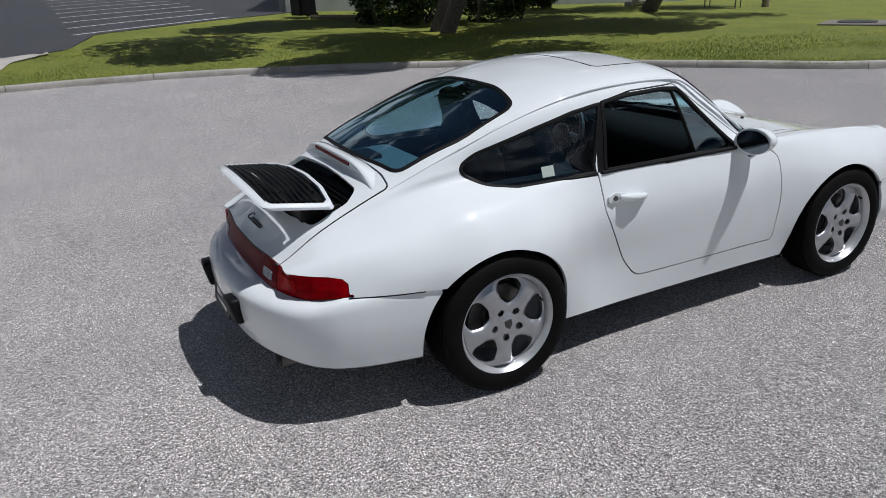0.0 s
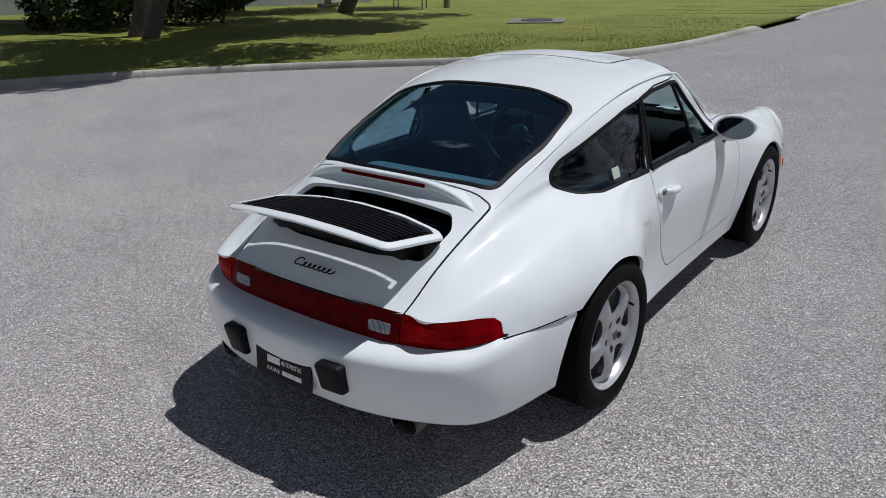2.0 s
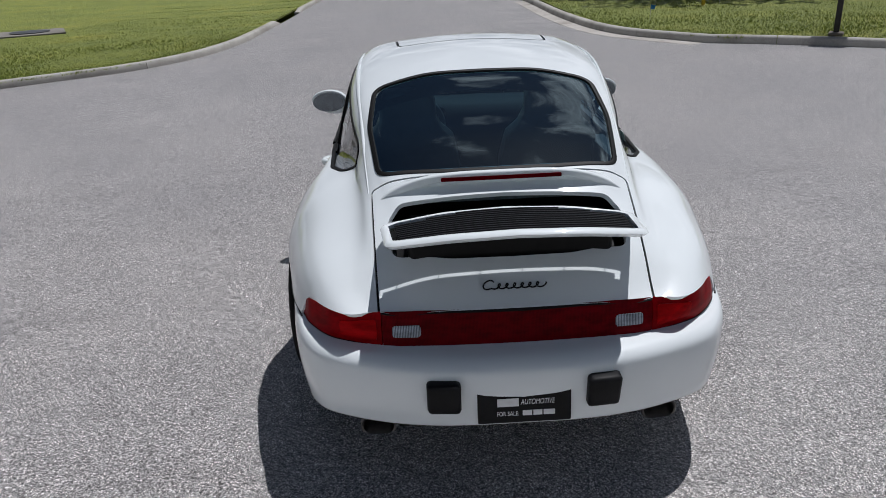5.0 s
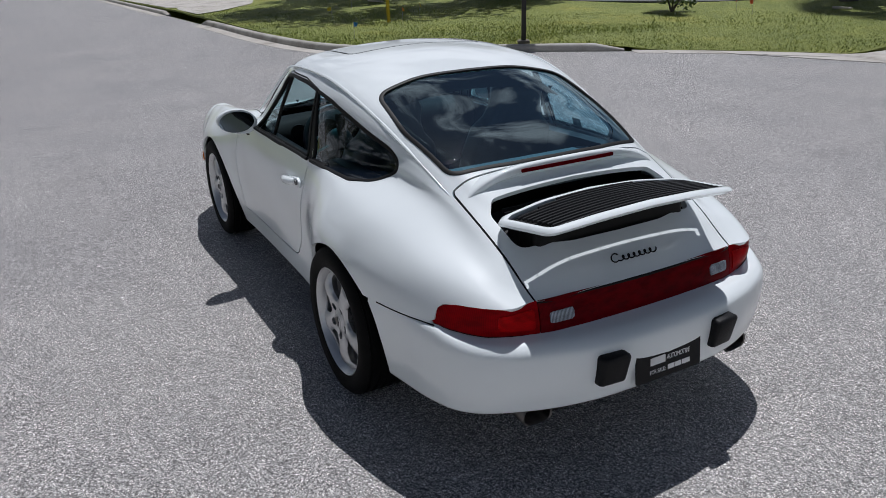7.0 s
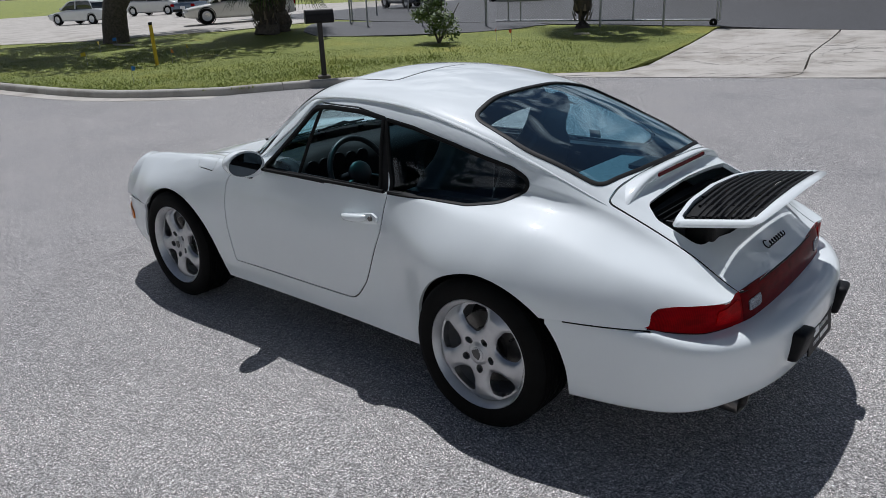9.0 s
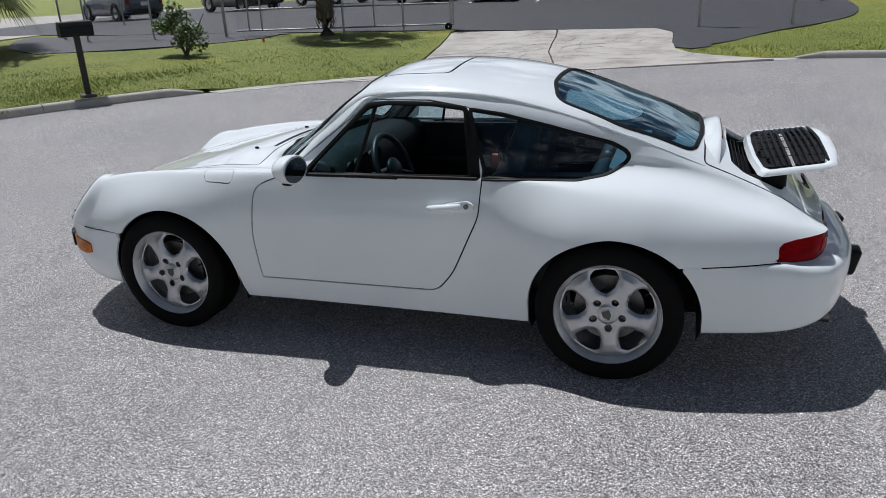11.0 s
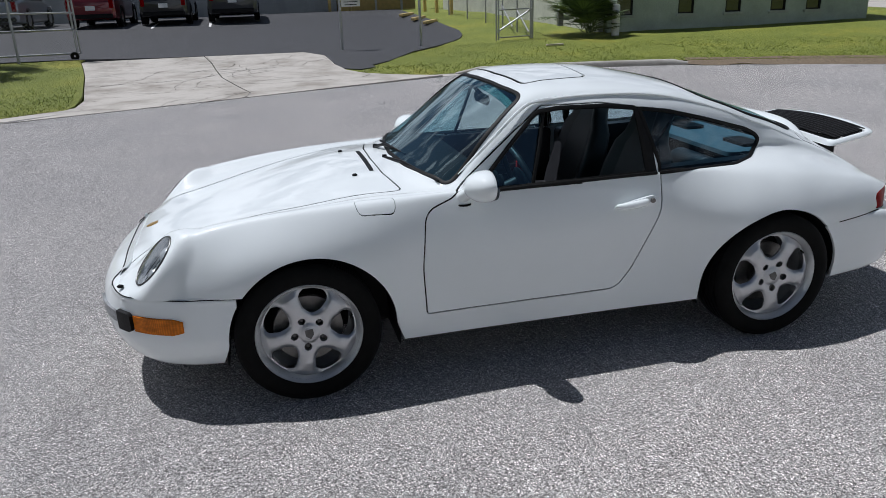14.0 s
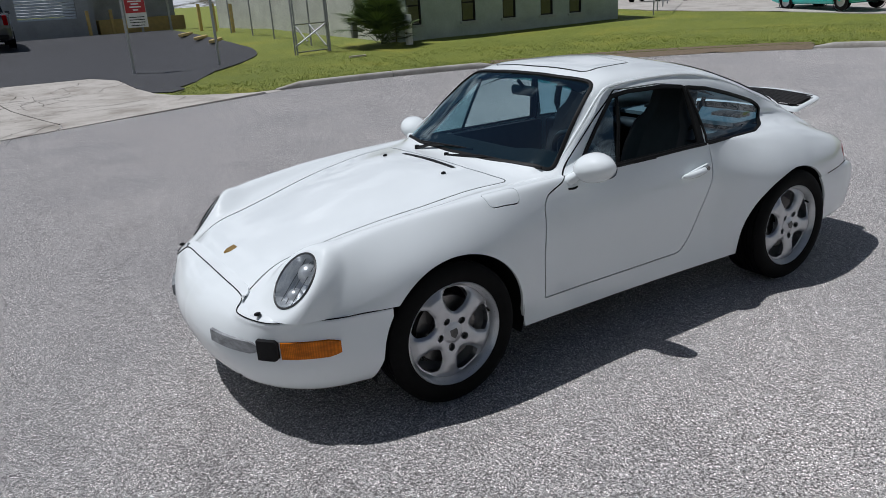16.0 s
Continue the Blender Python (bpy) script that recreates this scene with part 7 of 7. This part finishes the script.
for y in (5.6, 8.4, 3.5):
    rows = []
    for s in np.linspace(0, 1, 8):
        x = 27.6 + 3.4 * s
        rows.append([bm.verts.new((x, y + e, rise(x, y + e) + .024)) for e in (-.05, .05)])
    for r0, r1 in zip(rows, rows[1:]):
        bm.faces.new((r0[0], r1[0], r1[1], r0[1]))
bmesh.ops.recalc_face_normals(bm, faces=bm.faces[:])
tagged(part("yard_marking", bm, LINE, None), "faded white bay lines in the yard", "marking", "", "structure")
# western building in the trees' shade
w, m = wall("shop_building", (-31.4, 8.6), (-26.2, 27.5), 4.4, GREYWALL, "low grey building in the shade of trees", ((.8, 1.9, .95, 3.2), (3.2, 4.2, 1.1, 3.2), (5.5, 6.9, 1.5, 2.7)))
bm = bmesh.new()
box(bm, (1.35, .02, 2.45), (1.1, .05, 2.3), .01, m)
part("door", bm, PALEWALL, w, "white door")
bm = bmesh.new()
box(bm, (3.7, .02, 2.5), (1.0, .05, 2.1), .01, m)
part("door", bm, BLACK, w, "dark door")
window_unit(w, m, 5.5, 6.9, 1.5, 2.7, 1)
w, m = wall("shop_building", (-31.6, 8.5), (-48, 14.5), 4.4, GREYWALL, "front of the grey building with dark openings", ((2, 5, 1.0, 3.2), (7, 9, 1.0, 3.2), (11, 14, 1.0, 3.2)))
for u0, u1 in ((2, 5), (7, 9), (11, 14)):
    bm = bmesh.new()
    box(bm, ((u0 + u1) / 2, 0, 2.45), (u1 - u0, .04, 2.3), 0, m)
    part("shop_window", bm, DARKPANE, w, "dark shop window")
bm = bmesh.new()
slab(bm, [(-31.4, 8.6), (-26.2, 27.5), (-40, 33), (-50, 15)], 4.4 + .6, 4.4 + .8)
part("roof", bm, TRIM, w)
# bin, timber edging, steps and railings there
bm = bmesh.new()
box(bm, (0, 0, .62), (.72, .80, 1.05), .05)
bn = thing("wheelie_bin", (-28.0, 8.35, rise(-28.0, 8.35)), 15, "tall black wheeled rubbish bin", "bin")
part("bin_body", bm, BLACK, bn)
bm = bmesh.new()
box(bm, (0, -.02, 1.18), (.78, .86, .07), .02)
part("lid", bm, RUBBER, bn)
for s in (-.3, .3):
    bm = bmesh.new()
    lathe(bm, [(.01, -.03), (.10, -.03), (.10, .03), (.01, .03)], 14, "X", Matrix.Translation((s, .38, .10)))
    part("bin_wheel", bm, RUBBER, bn)
for a, b in (((-27.3, 8.4), (-25.6, 10.6)), ((-25.4, 10.9), (-24.4, 12.6))):
    bm = bmesh.new()
    za, zb = rise(*a), rise(*b)
    tube(bm, [(*a, za + .06), (*b, zb + .06)], .085, 8)
    tagged(part("timber_edging", bm, WOOD, None), "weathered timber edging beam by the bed", "timber")
steps = thing("steps", (-25.2, 23.6, rise(-25.2, 23.6)), -63, "low grey steps with thin metal railings", "steps")
for k in range(2):
    bm = bmesh.new()
    box(bm, (0, .35 * k, .09 + .17 * k), (2.2, .36, .17), .01)
    part("step", bm, CONCRETE, steps)
for k in range(13):
    bm = bmesh.new()
    rod(bm, (-1.9 + .32 * k, .8, .2), (-1.9 + .32 * k, .8, 1.25), .012, None, 6)
    part("baluster", bm, GALV, steps)
bm = bmesh.new()
rod(bm, (-2, .8, 1.25), (2, .8, 1.25), .02, None, 6)
part("handrail", bm, GALV, steps)


# ---- parked cars ----
def parked_car(kind, colour, x, y, turn, label, metal=.3):
    """A plain parked car, nose along its +Y."""
    L, W, H, belt, nose, tail = dict(sedan=(4.75, 1.80, 1.45, .92, 1.15, .85), suv=(4.75, 1.88, 1.72, 1.08, 1.05, .10), pickup=(5.6, 1.98, 1.90, 1.22, 1.25, 1.70), van=(5.4, 1.95, 2.05, 1.15, .75, .05))[kind]
    c = thing("parked_car", (x, y, rise(x, y) + .012), turn, label, "car")
    paint = plain("car_paint", colour, .3, metal, 1.0, .03, 3)
    h = L / 2
    def loft(rows, mat, name, lbl=""):
        bm = bmesh.new()
        prev = None
        for yy, hw, z0, z1, rnd in rows:
            pts = closed(((-hw, z0), (hw, z0), (hw, z1), (-hw, z1)), rnd, 5)
            ring_ = [bm.verts.new((u, yy, v)) for u, v in pts]
            n = len(ring_)
            if prev:
                for j in range(n):
                    bm.faces.new((prev[j], prev[(j + 1) % n], ring_[(j + 1) % n], ring_[j]))
            else:
                bm.faces.new(ring_)
            prev = ring_
        bm.faces.new(prev[::-1])
        bmesh.ops.recalc_face_normals(bm, faces=bm.faces[:])
        return part(name, bm, mat, c, lbl, 35)
    hw = W / 2
    hood = belt - .12 if kind != "van" else belt
    loft(((-h, hw * .80, .42, belt * .86, .08), (-h + .06, hw * .93, .32, belt * .95, .12), (-h + .5, hw, .24, belt + .02, .14), (-h + 1.6, hw, .22, belt, .14), (h - 1.7, hw, .22, belt - .02, .14), (h - 1.0, hw * .99, .22, hood, .16), (h - .25, hw * .93, .26, hood - .12, .14), (h - .04, hw * .85, .32, hood - .26, .10), (h, hw * .75, .40, hood - .32, .05)), paint, "body")
    r0, r1 = -h + tail, h - nose
    if kind == "pickup":
        r0, r1 = -h + 1.9, h - 1.35
    ca = loft(((r0, hw * .86, belt - .05, belt + .06, .02), (r0 + .22, hw * .80, belt - .05, H - .10, .08), (r0 + .5, hw * .76, belt - .05, H - .03, .10), ((r0 + r1) / 2, hw * .77, belt - .05, H - .02, .10), (r1 - .75, hw * .76, belt - .05, H - .06, .10), (r1, hw * .84, belt - .08, belt + .0, .02)), DARKPANE, "window_band", "dark tinted windows")
    loft(((r0 + .16, hw * .74, H - .16, H - .08, .03), (r0 + .5, hw * .755, H - .07, H, .03), ((r0 + r1) / 2, hw * .76, H - .06, H + .015, .03), (r1 - .85, hw * .74, H - .10, H - .02, .03)), paint, "roof")
    for s in (1, -1):
        for p0, p1 in (((r1 - .02, belt - .02), (r1 - .78, H - .07)), ((r0 + .02, belt), (r0 + .26, H - .10)), (((r0 + r1) / 2 + .1, belt), ((r0 + r1) / 2 + .05, H - .06))):
            bm = bmesh.new()
            tube(bm, [(s * hw * .85, p0[0], p0[1]), (s * hw * .775, p1[0], p1[1])], .04, 6)
            part("pillar", bm, paint, c)
        bm = bmesh.new()
        box(bm, (s * hw * .80, -h + .03, belt * .80), (.26 if kind == "sedan" else .15, .08, .16 if kind == "sedan" else .34), .02)
        part("tail_lamp", bm, RED, c, "red tail lamp")
        bm = bmesh.new()
        box(bm, (s * hw * .70, h - .10, hood - .22), (.36, .14, .14), .03)
        part("headlamp", bm, CLEAR, c, "clear headlamp")
        bm = bmesh.new()
        box(bm, (s * (hw + .10), r1 - .35, belt + .04), (.18, .10, .13), .03)
        part("wing_mirror", bm, paint, c)
    R = .33 if kind == "sedan" else .37
    for s in (1, -1):
        for yy in (-h + .95, h - .92):
            bm = bmesh.new()
            lathe(bm, [(R * .62, -.11), (R * .95, -.11), (R, -.07), (R, .07), (R * .95, .11), (R * .62, .11)], 28, "X", Matrix.Translation((s * (hw - .10), yy, R)))
            wh = part("wheel", bm, TYRE, c, "black tyre", 40)
            bm = bmesh.new()
            lathe(bm, [(.02, s * .085), (R * .30, s * .08), (R * .62, s * .10), (R * .62, -s * .05)], 20, "X", Matrix.Translation((s * (hw - .10), yy, R)))
            part("rim", bm, SILVER, wh, "", 40)
            bm = bmesh.new()
            lathe(bm, [(R * 1.03, s * .115), (R * 1.14, s * .118), (R * 1.14, s * .09)], 28, "X", Matrix.Translation((s * (hw - .10), yy, R)))
            part("wheel_arch", bm, BLACK, c)
    bm = bmesh.new()
    box(bm, (0, -h - .005, belt * .66), (.34, .03, .16), .004)
    part("number_plate", bm, WHITE, c, "pale plate")
    bm = bmesh.new()
    box(bm, (0, -h + .02, .42), (W * .82, .10, .16), .03)
    part("lower_bumper", bm, BLACK, c)
    bm = bmesh.new()
    box(bm, (0, h - .03, .40), (W * .66, .08, .20), .03)
    part("front_grille", bm, BLACK, c)
    return c


parked_car("suv", (.16, .012, .020), 30.4, 7.6, -92, "dark red sport utility car parked in the yard", .5)
parked_car("suv", (.012, .012, .014), 30.8, 5.1, -91, "black sport utility car parked in the yard")
parked_car("pickup", (.030, .034, .042), 31.1, 2.5, -91, "dark grey pickup truck parked in the yard", .5)
parked_car("suv", (.26, .29, .34), 30.0, 10.8, -92, "silver-blue car parked behind the gate", .6)
parked_car("sedan", (.72, .70, .64), 17.9, 27.6, 62, "cream white saloon parked behind the palms", .1)
parked_car("sedan", (.70, .72, .72), 20.3, 47.5, 18, "white saloon parked on the pale yard", .1)
parked_car("sedan", (.13, .17, .23), 27.5, 45.5, -60, "blue-grey car parked in the far yard", .5)
parked_car("van", (.66, .66, .65), 31.5, 58, 200, "white van parked far back in the yard", .1)
parked_car("suv", (.03, .04, .08), 26.2, 24.6, -25, "dark blue car behind the chain-link fence", .5)
parked_car("suv", (.05, .05, .055), 30.0, 20.6, -25, "dark grey car behind the chain-link fence", .5)
parked_car("suv", (.07, .08, .09), 34.0, 17.6, -25, "grey car behind the sliding gate", .5)
parked_car("sedan", (.02, .46, .44), 14.6, -26.0, 75, "bright teal saloon parked beyond the lawn", .3)
parked_car("suv", (.72, .72, .71), 11.4, -27.2, 20, "white car parked beyond the lawn", .1)
for j, (x, y) in enumerate(((33.5, -36.5), (30.2, -38.0), (27.0, -39.4), (23.8, -40.8))):
    parked_car(("suv", "pickup", "suv", "sedan")[j], ((.03, .03, .035), (.25, .26, .27), (.02, .02, .03), (.10, .03, .03))[j], x, y, 30, "parked car in the far yard beyond the fence", .4)

settle_all((car,))
